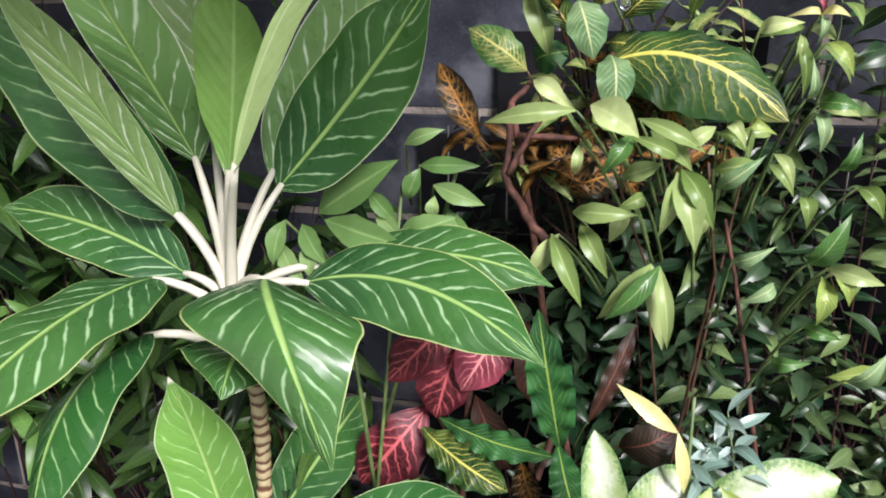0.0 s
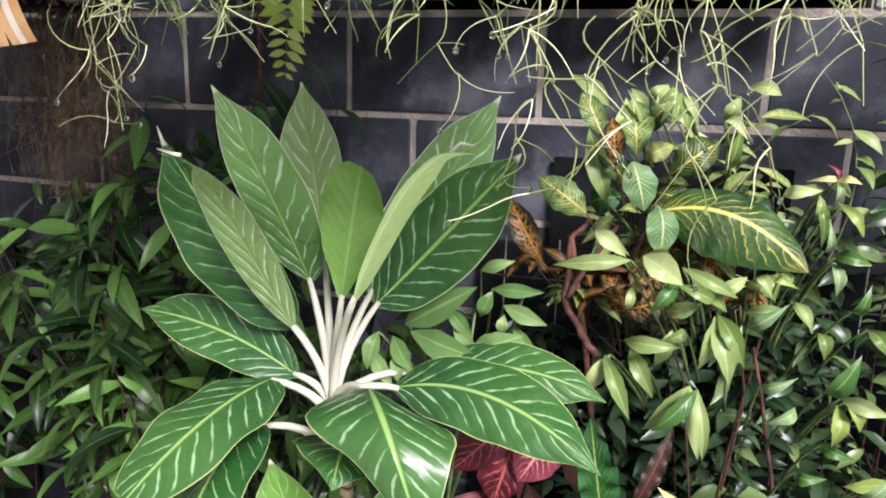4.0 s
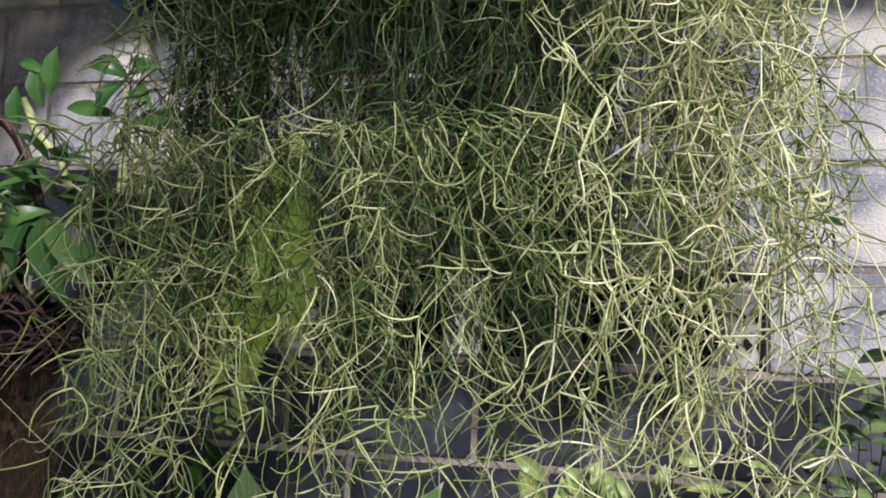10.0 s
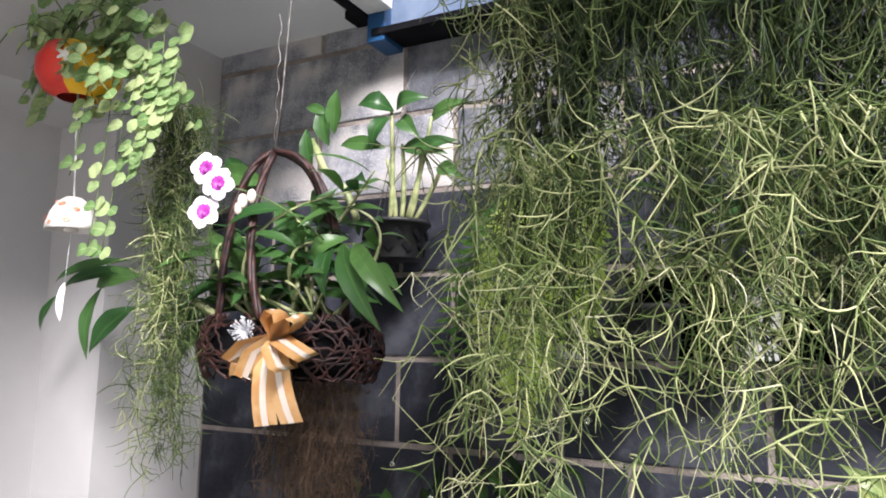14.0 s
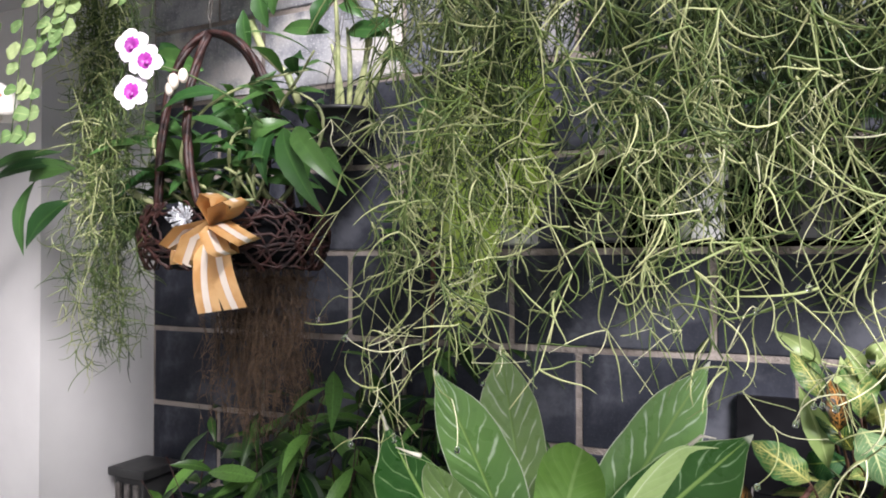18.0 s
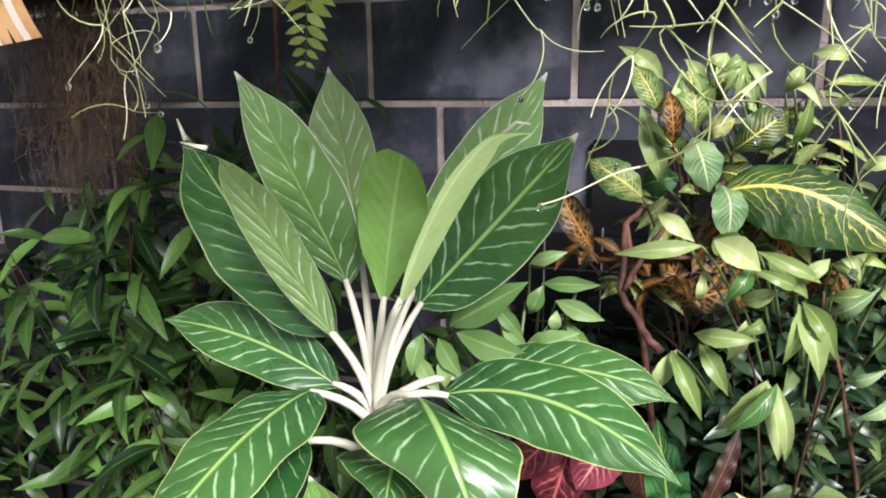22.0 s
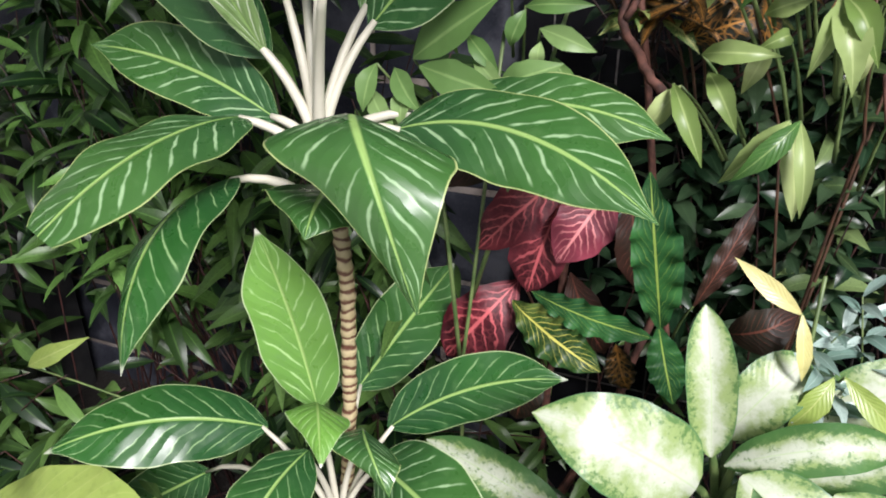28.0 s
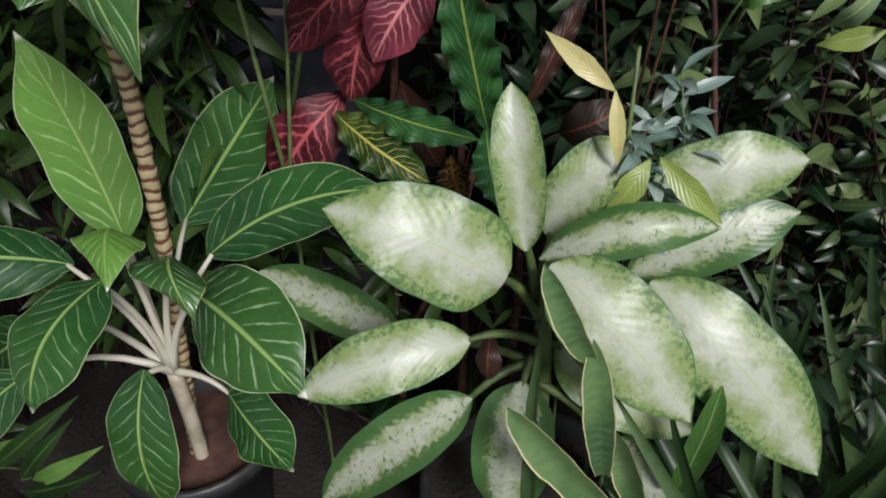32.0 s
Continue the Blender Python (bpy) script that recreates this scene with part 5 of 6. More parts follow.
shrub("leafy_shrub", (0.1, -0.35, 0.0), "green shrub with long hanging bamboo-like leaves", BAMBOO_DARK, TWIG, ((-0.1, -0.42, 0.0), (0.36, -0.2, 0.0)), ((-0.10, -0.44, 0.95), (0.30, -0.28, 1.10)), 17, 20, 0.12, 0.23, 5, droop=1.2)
shrub("croton_plant", (0.62, -0.30, 0.0), "croton undergrowth with small yellow-veined leaves", CITRON, TWIG, ((0.58, -0.30, 0.98), (0.68, -0.26, 1.02)), ((0.50, -0.32, 1.14), (0.80, -0.24, 1.34)), 9, 9, 0.075, 0.32, 41, droop=0.7, stem_r=0.002, start=0.45, category="plant")
shrub("croton_plant", (0.60, -0.30, 0.0), "croton undergrowth with small orange-veined leaves", ORANGE, TWIG, ((0.54, -0.30, 0.95), (0.66, -0.27, 1.0)), ((0.48, -0.36, 1.10), (0.74, -0.28, 1.22)), 9, 9, 0.050, 0.36, 43, droop=0.9, stem_r=0.002, start=0.45, category="plant")
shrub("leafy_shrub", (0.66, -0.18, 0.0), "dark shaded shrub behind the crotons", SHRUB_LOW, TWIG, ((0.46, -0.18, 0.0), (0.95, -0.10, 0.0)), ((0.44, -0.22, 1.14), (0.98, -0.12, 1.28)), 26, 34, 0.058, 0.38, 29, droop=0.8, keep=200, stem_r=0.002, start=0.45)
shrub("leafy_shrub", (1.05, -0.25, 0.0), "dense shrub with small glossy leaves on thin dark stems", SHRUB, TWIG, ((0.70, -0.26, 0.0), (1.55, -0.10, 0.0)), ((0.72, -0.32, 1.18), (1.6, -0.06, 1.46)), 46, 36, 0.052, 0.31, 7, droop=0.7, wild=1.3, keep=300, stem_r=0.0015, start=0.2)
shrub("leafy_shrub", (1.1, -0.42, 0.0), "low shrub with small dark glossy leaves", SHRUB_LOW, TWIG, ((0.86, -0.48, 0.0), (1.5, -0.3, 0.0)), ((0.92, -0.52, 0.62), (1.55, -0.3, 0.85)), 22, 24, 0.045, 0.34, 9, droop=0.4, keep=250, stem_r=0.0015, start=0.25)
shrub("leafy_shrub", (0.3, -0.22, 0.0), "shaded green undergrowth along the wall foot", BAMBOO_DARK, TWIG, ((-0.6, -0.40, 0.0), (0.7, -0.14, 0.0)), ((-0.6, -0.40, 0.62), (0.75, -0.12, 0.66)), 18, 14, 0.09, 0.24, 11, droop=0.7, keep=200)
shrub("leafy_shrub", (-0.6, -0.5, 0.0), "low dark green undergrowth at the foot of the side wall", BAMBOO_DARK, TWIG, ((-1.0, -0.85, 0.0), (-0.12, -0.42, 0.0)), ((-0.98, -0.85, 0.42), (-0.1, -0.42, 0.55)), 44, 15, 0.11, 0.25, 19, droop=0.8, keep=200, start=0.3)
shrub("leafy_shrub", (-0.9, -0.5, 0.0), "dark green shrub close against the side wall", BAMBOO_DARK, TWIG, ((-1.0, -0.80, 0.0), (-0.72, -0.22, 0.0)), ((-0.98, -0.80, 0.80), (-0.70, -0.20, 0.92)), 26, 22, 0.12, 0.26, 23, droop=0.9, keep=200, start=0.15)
shrub("sprig", (0.80, -0.42, 0.0), "sprig of pointed blue-green leaves", BLUISH, STEM_GREEN, ((0.78, -0.43, 0.0), (0.80, -0.40, 0.0)), ((0.755, -0.46, 0.84), (0.815, -0.42, 0.86)), 4, 12, 0.048, 0.30, 13, droop=0.1, start=0.87, category="plant")

shrub("leafy_shrub", (1.0, -0.2, 0.0), "thin twigs with oval green leaves beside the wall", SHRUB, TWIG, ((0.95, -0.16, 0.0), (1.15, -0.1, 0.0)), ((0.90, -0.24, 1.50), (1.15, -0.12, 1.66)), 7, 26, 0.06, 0.45, 17, droop=0.3, stem_r=0.002, start=0.6)

shrub("climbing_plant", (0.74, -0.22, 0.0), "light green climber shoots above the crotons", VINE, STEM_GREEN, ((0.70, -0.22, 0.9), (0.84, -0.16, 0.95)), ((0.62, -0.28, 1.34), (0.94, -0.14, 1.42)), 5, 9, 0.046, 0.36, 57, droop=0.8, wild=1.2, stem_r=0.0016, start=0.5, category="plant")

grass_rng = random.Random(21)
grass = thing("grass_clump", (1.12, -0.42, 0.0), "clump of arching narrow grass blades", "grass")
blades = leaf_variants("strap", GRASS, 5, 0.035, arch=0.22, fold=0.3, nu=10)
poses = []
for k in range(60):
    c = Vector((grass_rng.uniform(0.98, 1.35), grass_rng.uniform(-0.5, -0.3), 0.0))
    poses.append(leaf_pose(c, (grass_rng.uniform(-0.6, 0.6), grass_rng.uniform(-0.6, 0.2), 1.0), (grass_rng.uniform(-1, 1), -1, 0.2), grass_rng.uniform(0.4, 0.72)))
scatter(grass, blades, poses, 60, "blade")


# ---- spanish moss ----
def add_strand(vs, fs, pts, r, taper=0.7):
    start = len(vs)
    n = len(pts)
    pts = np.asarray(pts)
    d = np.gradient(pts, axis=0)
    d /= np.linalg.norm(d, axis=1, keepdims=True) + 1e-9
    a = np.cross(d, (0.31, 0.52, 0.79))
    a /= np.linalg.norm(a, axis=1, keepdims=True) + 1e-9
    b = np.cross(d, a)
    k = r * (1.0 - taper * np.linspace(0, 1, n) ** 2)[:, None]
    ring = np.stack([pts + (a * math.cos(w) + b * math.sin(w)) * k for w in (0.0, 2.0944, 4.18879)], 1).reshape(-1, 3)
    vs.extend(ring.tolist())
    for i in range(n - 1):
        s = start + i * 3
        for k in range(3):
            fs.append((s + k, s + (k + 1) % 3, s + 3 + (k + 1) % 3, s + 3 + k))


def curl(rng, p, length, steps=7, down=0.45, spread=0.8, twist=0.34):
    """A shoot that bends in one smooth arc, now and then in two."""
    d = np.array([rng.normal(0, spread), rng.normal(0, spread), rng.normal(-down, 0.5)])
    d /= np.linalg.norm(d)
    turn = rng.normal(0, 1, 3)
    turn *= rng.uniform(0.35, 1.35) / np.linalg.norm(turn)
    kink = rng.integers(3, 2 * steps)
    pts = [p]
    for i in range(steps):
        if i == kink:
            turn = -turn * rng.uniform(0.6, 1.3)
        d = d + np.cross(turn, d) * twist + np.array([0, 0, -0.07])
        d /= np.linalg.norm(d)
        p = p + d * (length / steps)
        pts.append(p)
    return pts


def rope(rng, vs, fs, top, bottom, thick, curl_len, gap, per=2, sway=0.02, down=0.45, spread=0.8):
    """One long hanging strand with curling shoots."""
    top, bottom = np.array(top), np.array(bottom)
    n = max(4, int((top[2] - bottom[2]) / 0.03))
    t = np.linspace(0, 1, n)[:, None]
    ph = rng.uniform(0, 6.28, 4)
    path = top + (bottom - top) * t
    path[:, 0] += (sway * np.sin(9 * t[:, 0] + ph[0]) + 0.4 * sway * np.sin(31 * t[:, 0] + ph[1]))
    path[:, 1] += (sway * np.sin(8 * t[:, 0] + ph[2]) + 0.4 * sway * np.sin(27 * t[:, 0] + ph[3]))
    add_strand(vs, fs, path, thick * 0.75, 0.3)
    z = top[2]
    while z > bottom[2]:
        f = (top[2] - z) / (top[2] - bottom[2] + 1e-6)
        p = path[min(n - 1, int(f * (n - 1)))]
        for _ in range(per):
            add_strand(vs, fs, curl(rng, p, curl_len * rng.uniform(0.55, 1.4), down=down, spread=spread), thick * rng.uniform(0.75, 1.15))
        z -= gap * rng.uniform(0.6, 1.5)


def strand_object(name, vs, fs, finish, holder, label=""):
    me = bpy.data.meshes.new(name)
    me.from_pydata(vs, [], fs)
    me.materials.append(finish)
    me.polygons.foreach_set("use_smooth", [True] * len(me.polygons))
    ob = new(name, me)
    hang(ob, holder)
    return tagged(ob, label, kind="stuff")


rng = np.random.default_rng(4)
curtain = thing("hanging_moss", (0.45, -0.85, 2.36), "grey-green curtain of spanish moss hanging before the wall", "moss")
bm = bmesh.new()
tube(bm, [(-0.44, -0.86, 2.375), (0.4, -0.86, 2.365), (1.4, -0.86, 2.37)], 0.011, 10)
part("rod", bm, WIRE, curtain, "thin metal rod")
# layers: a dense heart coloured as if in shade, green ropes that thin out downwards, paler shoots in front and below;
# light and shade are in the tones
for k in range(17):
    cx = 0.205 + 0.035 * k + rng.normal(0, 0.005)
    gap = 0.9 if 0.275 < cx < 0.375 else 0.0
    bright = cx > 0.66
    vs, fs = [], []
    for j in range(6 if bright else 15):
        x = cx + rng.normal(0, 0.010)
        rope(rng, vs, fs, (x, -0.775 + rng.normal(0, 0.02), 2.365), (x + rng.normal(0, 0.012), -0.78, 1.62 + 0.17 * gap + rng.uniform(-0.12, 0.12)), 0.00084, 0.046, 0.020, 3, 0.012, 1.5, 0.55)
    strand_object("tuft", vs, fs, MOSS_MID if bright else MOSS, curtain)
    vs, fs = [], []
    for j in range(5):
        x, y = cx + rng.normal(0, 0.014), -0.835 + rng.normal(0, 0.018)
        low = 1.44 + 0.30 * rng.random() ** 1.4 + 0.22 * gap
        rope(rng, vs, fs, (x, y, 2.365), (x + rng.normal(0, 0.015), y, low), 0.00078, 0.044, 0.021, 3, 0.014, 0.9, 0.7)
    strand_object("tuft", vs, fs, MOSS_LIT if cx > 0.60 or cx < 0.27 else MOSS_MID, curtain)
    vs, fs = [], []
    for j in range(2):
        x, y = cx + rng.normal(0, 0.014), -0.905 + rng.normal(0, 0.018)
        rope(rng, vs, fs, (x, y, 2.365), (x + rng.normal(0, 0.018), y, 1.70 + 0.2 * rng.random()), 0.00098, 0.048, 0.028, 2, 0.02)
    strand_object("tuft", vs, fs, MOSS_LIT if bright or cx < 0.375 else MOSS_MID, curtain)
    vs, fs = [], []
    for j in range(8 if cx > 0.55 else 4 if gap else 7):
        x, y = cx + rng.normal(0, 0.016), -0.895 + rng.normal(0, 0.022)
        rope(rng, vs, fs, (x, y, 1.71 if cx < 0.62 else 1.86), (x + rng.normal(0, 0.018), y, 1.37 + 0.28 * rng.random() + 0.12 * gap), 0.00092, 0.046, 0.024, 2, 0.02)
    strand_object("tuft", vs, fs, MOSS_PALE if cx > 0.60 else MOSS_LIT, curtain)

# thin tails of loose shoots under the curtain, longest at its two ends
for k in range(28):
    vs, fs = [], []
    x = 0.175 + 0.0215 * k + rng.normal(0, 0.008)
    low = float(np.interp(x, (0.16, 0.24, 0.30, 0.48, 0.56, 0.66, 0.80), (1.28, 1.30, 1.37, 1.38, 1.32, 1.28, 1.28))) + rng.uniform(-0.02, 0.09)
    rope(rng, vs, fs, (x, -0.90, 1.60), (x + rng.normal(0, 0.02), -0.89 + rng.normal(0, 0.03), low + 0.03), 0.00052 if x < 0.6 else 0.00074, 0.043, 0.036 if x > 0.3 else 0.046, 2, 0.022)
    strand_object("tuft", vs, fs, MOSS_PALE, curtain)
    for v in (vs[-3],):
        bm = bmesh.new()
        bmesh.ops.create_uvsphere(bm, u_segments=8, v_segments=6, radius=0.0021, matrix=Matrix.Translation(Vector(v) - Vector((0, 0, 0.0018))) @ Matrix.Diagonal((1, 1, 1.25, 1)))
        part("water_drop", bm, DROP, curtain, "clear water drop")


def spray_strand(rng, vs, fs, p, joints, r):
    """A loose strand of jointed pieces, forking at each joint."""
    p = np.array(p, float)
    lean = rng.normal(0, 0.35, 2)
    for _ in range(joints):
        d = np.array([lean[0] + rng.normal(0, 0.55), 0.5 * lean[1] + rng.normal(0, 0.35), -1.0])
        d /= np.linalg.norm(d)
        q = p + d * rng.uniform(0.028, 0.05)
        sag = rng.normal(0, 0.006, 3)
        add_strand(vs, fs, [p + (q - p) * k / 5 + sag * 4 * (k / 5) * (1 - k / 5) for k in range(6)], r, 0.15)
        for _ in range(rng.integers(1, 3)):
            add_strand(vs, fs, curl(rng, q, rng.uniform(0.03, 0.06), 7, 0.5, 0.9, 0.22), r * 0.9, 0.5)
        p = q


for k in range(20):
    vs, fs = [], []
    x = rng.uniform(0.175, 0.26) if k < 4 else rng.uniform(0.27, 0.54) if k < 8 else rng.uniform(0.54, 0.78)
    spray_strand(rng, vs, fs, (x, -0.90 + rng.normal(0, 0.03), 1.44 + rng.uniform(-0.04, 0.05)), 2 if 4 <= k < 8 else rng.integers(2, 5), 0.00052 if x < 0.5 else 0.00072)
    strand_object("loose_strand", vs, fs, MOSS_PALE, curtain)
    bm = bmesh.new()
    bmesh.ops.create_uvsphere(bm, u_segments=8, v_segments=6, radius=0.0022, matrix=Matrix.Translation(Vector(vs[-1]) - Vector((0, 0, 0.0018))) @ Matrix.Diagonal((1, 1, 1.25, 1)))
    part("water_drop", bm, DROP, curtain, "clear water drop")

side_moss = thing("hanging_moss", (-0.66, -0.50, 1.99), "green wisp of spanish moss under the round-leaved plant", "moss")
for k in range(12):
    vs, fs = [], []
    for j in range(4):
        x = -0.650 + 0.0065 * k + rng.normal(0, 0.009)
        rope(rng, vs, fs, (x, -0.50 + rng.normal(0, 0.025), 1.99), (x - 0.005 + rng.normal(0, 0.018), -0.50 + rng.normal(0, 0.03), 1.46 + rng.uniform(-0.20, 0.12)), 0.0011, 0.05, 0.022, 2, 0.014)
    strand_object("tuft", vs, fs, MOSS_MID if k % 3 else MOSS_LIT, side_moss)


# ---- ferns ----
fern = thing("fern", (-0.01, -0.2, 1.86), "yellow-green fern with long hanging fronds", "fern")
pinna = leaf_variants("lance", FERN, 4, 0.44, arch=0.06, fold=0.1, nu=4, nv=1)
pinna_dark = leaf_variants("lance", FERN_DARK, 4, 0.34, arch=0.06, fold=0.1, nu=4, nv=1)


def frond(base, tip, width, lift, leaves, pairs=24):
    way = bow(base, tip, lift, 16)
    bm = bmesh.new()
    tube(bm, way, [0.0022 - 0.0001 * i for i in range(17)], 5)
    stalk = part("frond", bm, STEM_GREEN, fern)
    at = Vector(fern.location) + Vector(stalk.location)
    jig = random.Random(int(base[0] * 1e4) + pairs)
    verts, faces, uvs = [], [], []
    for k in range(pairs):
        u = 0.04 + 0.95 * k / pairs
        i = min(15, int(u * 16))
        p = way[i].lerp(way[i + 1], u * 16 - i)
        along = (way[i + 1] - way[i]).normalized()
        side = along.cross(Vector((0.1, -1, 0.2))).normalized()
        size = width * 0.5 * min(1.0, 0.35 + 2.2 * u) * (1 - u ** 3) ** 0.7 + 0.006
        for sgn in (-1, 1):
            m = leaf_pose(p, side * sgn + along * 0.45 + Vector((0, jig.uniform(-0.3, 0.1), 0)), (0.1, -1, 0.5 + jig.uniform(-0.4, 0.4)), size * jig.uniform(0.85, 1.1))
            me = leaves[(k + (sgn > 0)) % 4]
            o = len(verts)
            verts += [m @ v.co for v in me.vertices]
            faces += [[o + q for q in f.vertices] for f in me.polygons]
            uvs += [tuple(d.uv) for d in me.uv_layers[0].data]
    me = bpy.data.meshes.new("pinnate_blade")
    me.from_pydata(verts, [], faces)
    me.uv_layers.new().data.foreach_set("uv", [c for uv in uvs for c in uv])
    me.materials.append(leaves[0].materials[0])
    ob = new("pinnate_blade", me)
    ob.parent = stalk
    ob.location = -at


frond((0.04, -0.24, 1.88), (0.005, -0.273, 1.351), 0.135, (0.02, -0.04, 0.0), pinna, 28)
frond((0.08, -0.26, 1.88), (0.126, -0.332, 1.517), 0.13, (0.03, -0.03, 0.0), pinna, 26)
frond((0.10, -0.30, 1.90), (0.132, -0.37, 1.53), 0.10, (0.02, -0.05, 0.0), pinna, 30)
frond((0.11, -0.28, 1.90), (0.118, -0.38, 1.56), 0.09, (0.01, -0.05, 0.0), pinna, 28)
frond((0.06, -0.22, 1.88), (0.055, -0.29, 1.45), 0.12, (-0.015, -0.03, 0.0), pinna, 22)
frond((0.03, -0.20, 1.88), (-0.045, -0.26, 1.47), 0.12, (-0.02, -0.03, 0.0), pinna, 20)
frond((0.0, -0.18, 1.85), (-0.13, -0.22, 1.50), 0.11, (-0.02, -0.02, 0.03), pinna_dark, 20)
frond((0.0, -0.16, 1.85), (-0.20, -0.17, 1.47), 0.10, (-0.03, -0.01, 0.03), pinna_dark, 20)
bm = bmesh.new()
tube(bm, bow((-0.12, -0.17, 1.72), (-0.105, -0.18, 1.30), (0.012, 0, 0), 12), [0.008, 0.007, 0.008, 0.006, 0.007, 0.006, 0.006, 0.005, 0.005, 0.004, 0.004, 0.003, 0.002], 7)
part("root", bm, BARK, fern, "brown hanging root")


# ---- pots hung along the wall ----
def slotted_pot(at, finish, label, r=0.062, h=0.10):
    p = thing("orchid_pot", at, label, "pot", "pots along the wall")
    bm = bmesh.new()
    lo = lathe(bm, [(r * 0.78, 0.0), (r * 0.8, 0.003), (r * 0.98, h * 0.9), (r * 1.08, h * 0.91), (r * 1.08, h), (r * 1.0, h), (r * 0.93, h * 0.85)], 24, at)
    bm.faces.new(lo[0][::-1])
    part("shell", bm, finish, p)
    for k in range(10):
        for row in range(2):
            a = 6.28319 * (k + 0.5 * row) / 10
            rr = r * (0.86 + 0.09 * row) + 0.0015
            c = Vector(at) + Vector((rr * math.cos(a), rr * math.sin(a), h * (0.28 + 0.34 * row)))
            bm = bmesh.new()
            box(bm, (-0.0015, -0.006, -0.011), (0.0015, 0.006, 0.011), 0.001)
            bmesh.ops.transform(bm, matrix=Matrix.Translation(c) @ Matrix.Rotation(a, 4, "Z") @ Matrix.Rotation(0.785, 4, "X"), verts=bm.verts)
            part("slot", bm, DARK, p, "", False)
    for a in (0.5, 2.6, 4.7):
        bm = bmesh.new()
        tube(bm, [Vector(at) + Vector((r * math.cos(a), r * math.sin(a), h)), Vector(at) + Vector((0, 0.04, h + 0.34)), Vector((at[0], -0.02, at[2] + h + 0.42))], 0.001, 5)
        part("wire", bm, WIRE, p)
    bm = bmesh.new()
    lathe(bm, [(r * 0.95, h * 0.9), (r * 0.5, h * 0.95), (0.003, h * 0.97)], 18, at)
    part("bark_fill", bm, BARK, p, "bark chips")
    return p


slotted_pot((0.39, -0.13, 1.517), WHITEPOT, "white slotted plastic orchid pot against the wall", 0.046, 0.142)
slotted_pot((0.862, -0.13, 1.515), WHITEPOT, "white slotted plastic orchid pot against the wall", 0.046, 0.142)
slotted_pot((0.06, -0.13, 1.512), WHITEPOT, "white slotted plastic orchid pot against the wall", 0.046, 0.142)
for x in (0.21, 0.55, 0.70):
    slotted_pot((x, -0.12, 1.515), BLACKPOT, "black slotted plastic orchid pot against the wall")
slotted_pot((-0.345, -0.12, 1.72), BLACKPOT, "black slotted plastic orchid pot against the wall", 0.075, 0.085)

wall_orchid = thing("orchid", (-0.345, -0.12, 1.80), "orchid with tall pale canes in a black pot", "orchid")


def strap(holder, finish):
    def put(base, tip, width, **how):
        leaf_count[0] += 1
        bm = bmesh.new()
        how.setdefault("arch", 0.02)
        blade(bm, base, tip, width, shape="lance", nu=12, nv=3, fold=0.25, seed=leaf_count[0], wave=0.02, **how)
        part("leaf", bm, finish, holder)
    return put


wall_leaf = strap(wall_orchid, ORCHID)
wall_leaf((-0.337, -0.150, 2.054), (-0.417, -0.180, 2.070), 0.051, arch=.03)
wall_leaf((-0.344, -0.150, 2.042), (-0.375, -0.180, 1.959), 0.043, arch=.03)
wall_leaf((-0.330, -0.150, 2.047), (-0.233, -0.170, 2.065), 0.045, arch=.03)
wall_leaf((-0.322, -0.150, 2.033), (-0.258, -0.170, 1.980), 0.042, arch=.02)
wall_leaf((-0.363, -0.140, 1.975), (-0.482, -0.150, 1.992), 0.042, arch=.02)
wall_leaf((-0.319, -0.140, 1.970), (-0.199, -0.150, 1.941), 0.045, arch=.02)
wall_leaf((-0.289, -0.140, 1.947), (-0.173, -0.150, 1.969), 0.042, arch=.02)
wall_leaf((-0.248, -0.140, 2.019), (-0.143, -0.160, 2.049), 0.044, arch=.02)
wall_leaf((-0.231, -0.140, 1.916), (-0.158, -0.150, 1.882), 0.039, arch=.02)
for a, b in (((-0.36, -0.12, 1.80), (-0.345, -0.15, 2.06)), ((-0.33, -0.12, 1.80), (-0.32, -0.14, 1.98)), ((-0.31, -0.12, 1.80), (-0.27, -0.14, 1.96)), ((-0.35, -0.11, 1.80), (-0.36, -0.14, 1.95)), ((-0.32, -0.12, 1.80), (-0.24, -0.15, 2.03)), ((-0.30, -0.12, 1.80), (-0.22, -0.13, 1.93))):
    bm = bmesh.new()
    tube(bm, bow(a, b, (0.006, 0, 0), 8), [0.004, 0.0055, 0.0062, 0.006, 0.0055, 0.0058, 0.005, 0.0045, 0.003], 7)
    part("cane", bm, CANESTALK, wall_orchid, "pale jointed cane")

behind = shrub("orchid", (0.45, -0.16, 1.6), "tangle of thin orchid canes and leaves above the pots", ORCHID, CANESTALK, ((0.1, -0.15, 1.60), (0.9, -0.11, 1.62)), ((0.1, -0.26, 1.95), (0.95, -0.14, 1.95)), 26, 7, 0.11, 0.2, 31, droop=0.3, keep=200, stem_r=0.005, category="orchid")

# ---- basket with orchid, bow and wire ----
basket = thing("hanging_basket", (-0.42, -0.40, 1.47), "dark brown woven twig basket hung on a wire", "basket")
jig = random.Random(8)
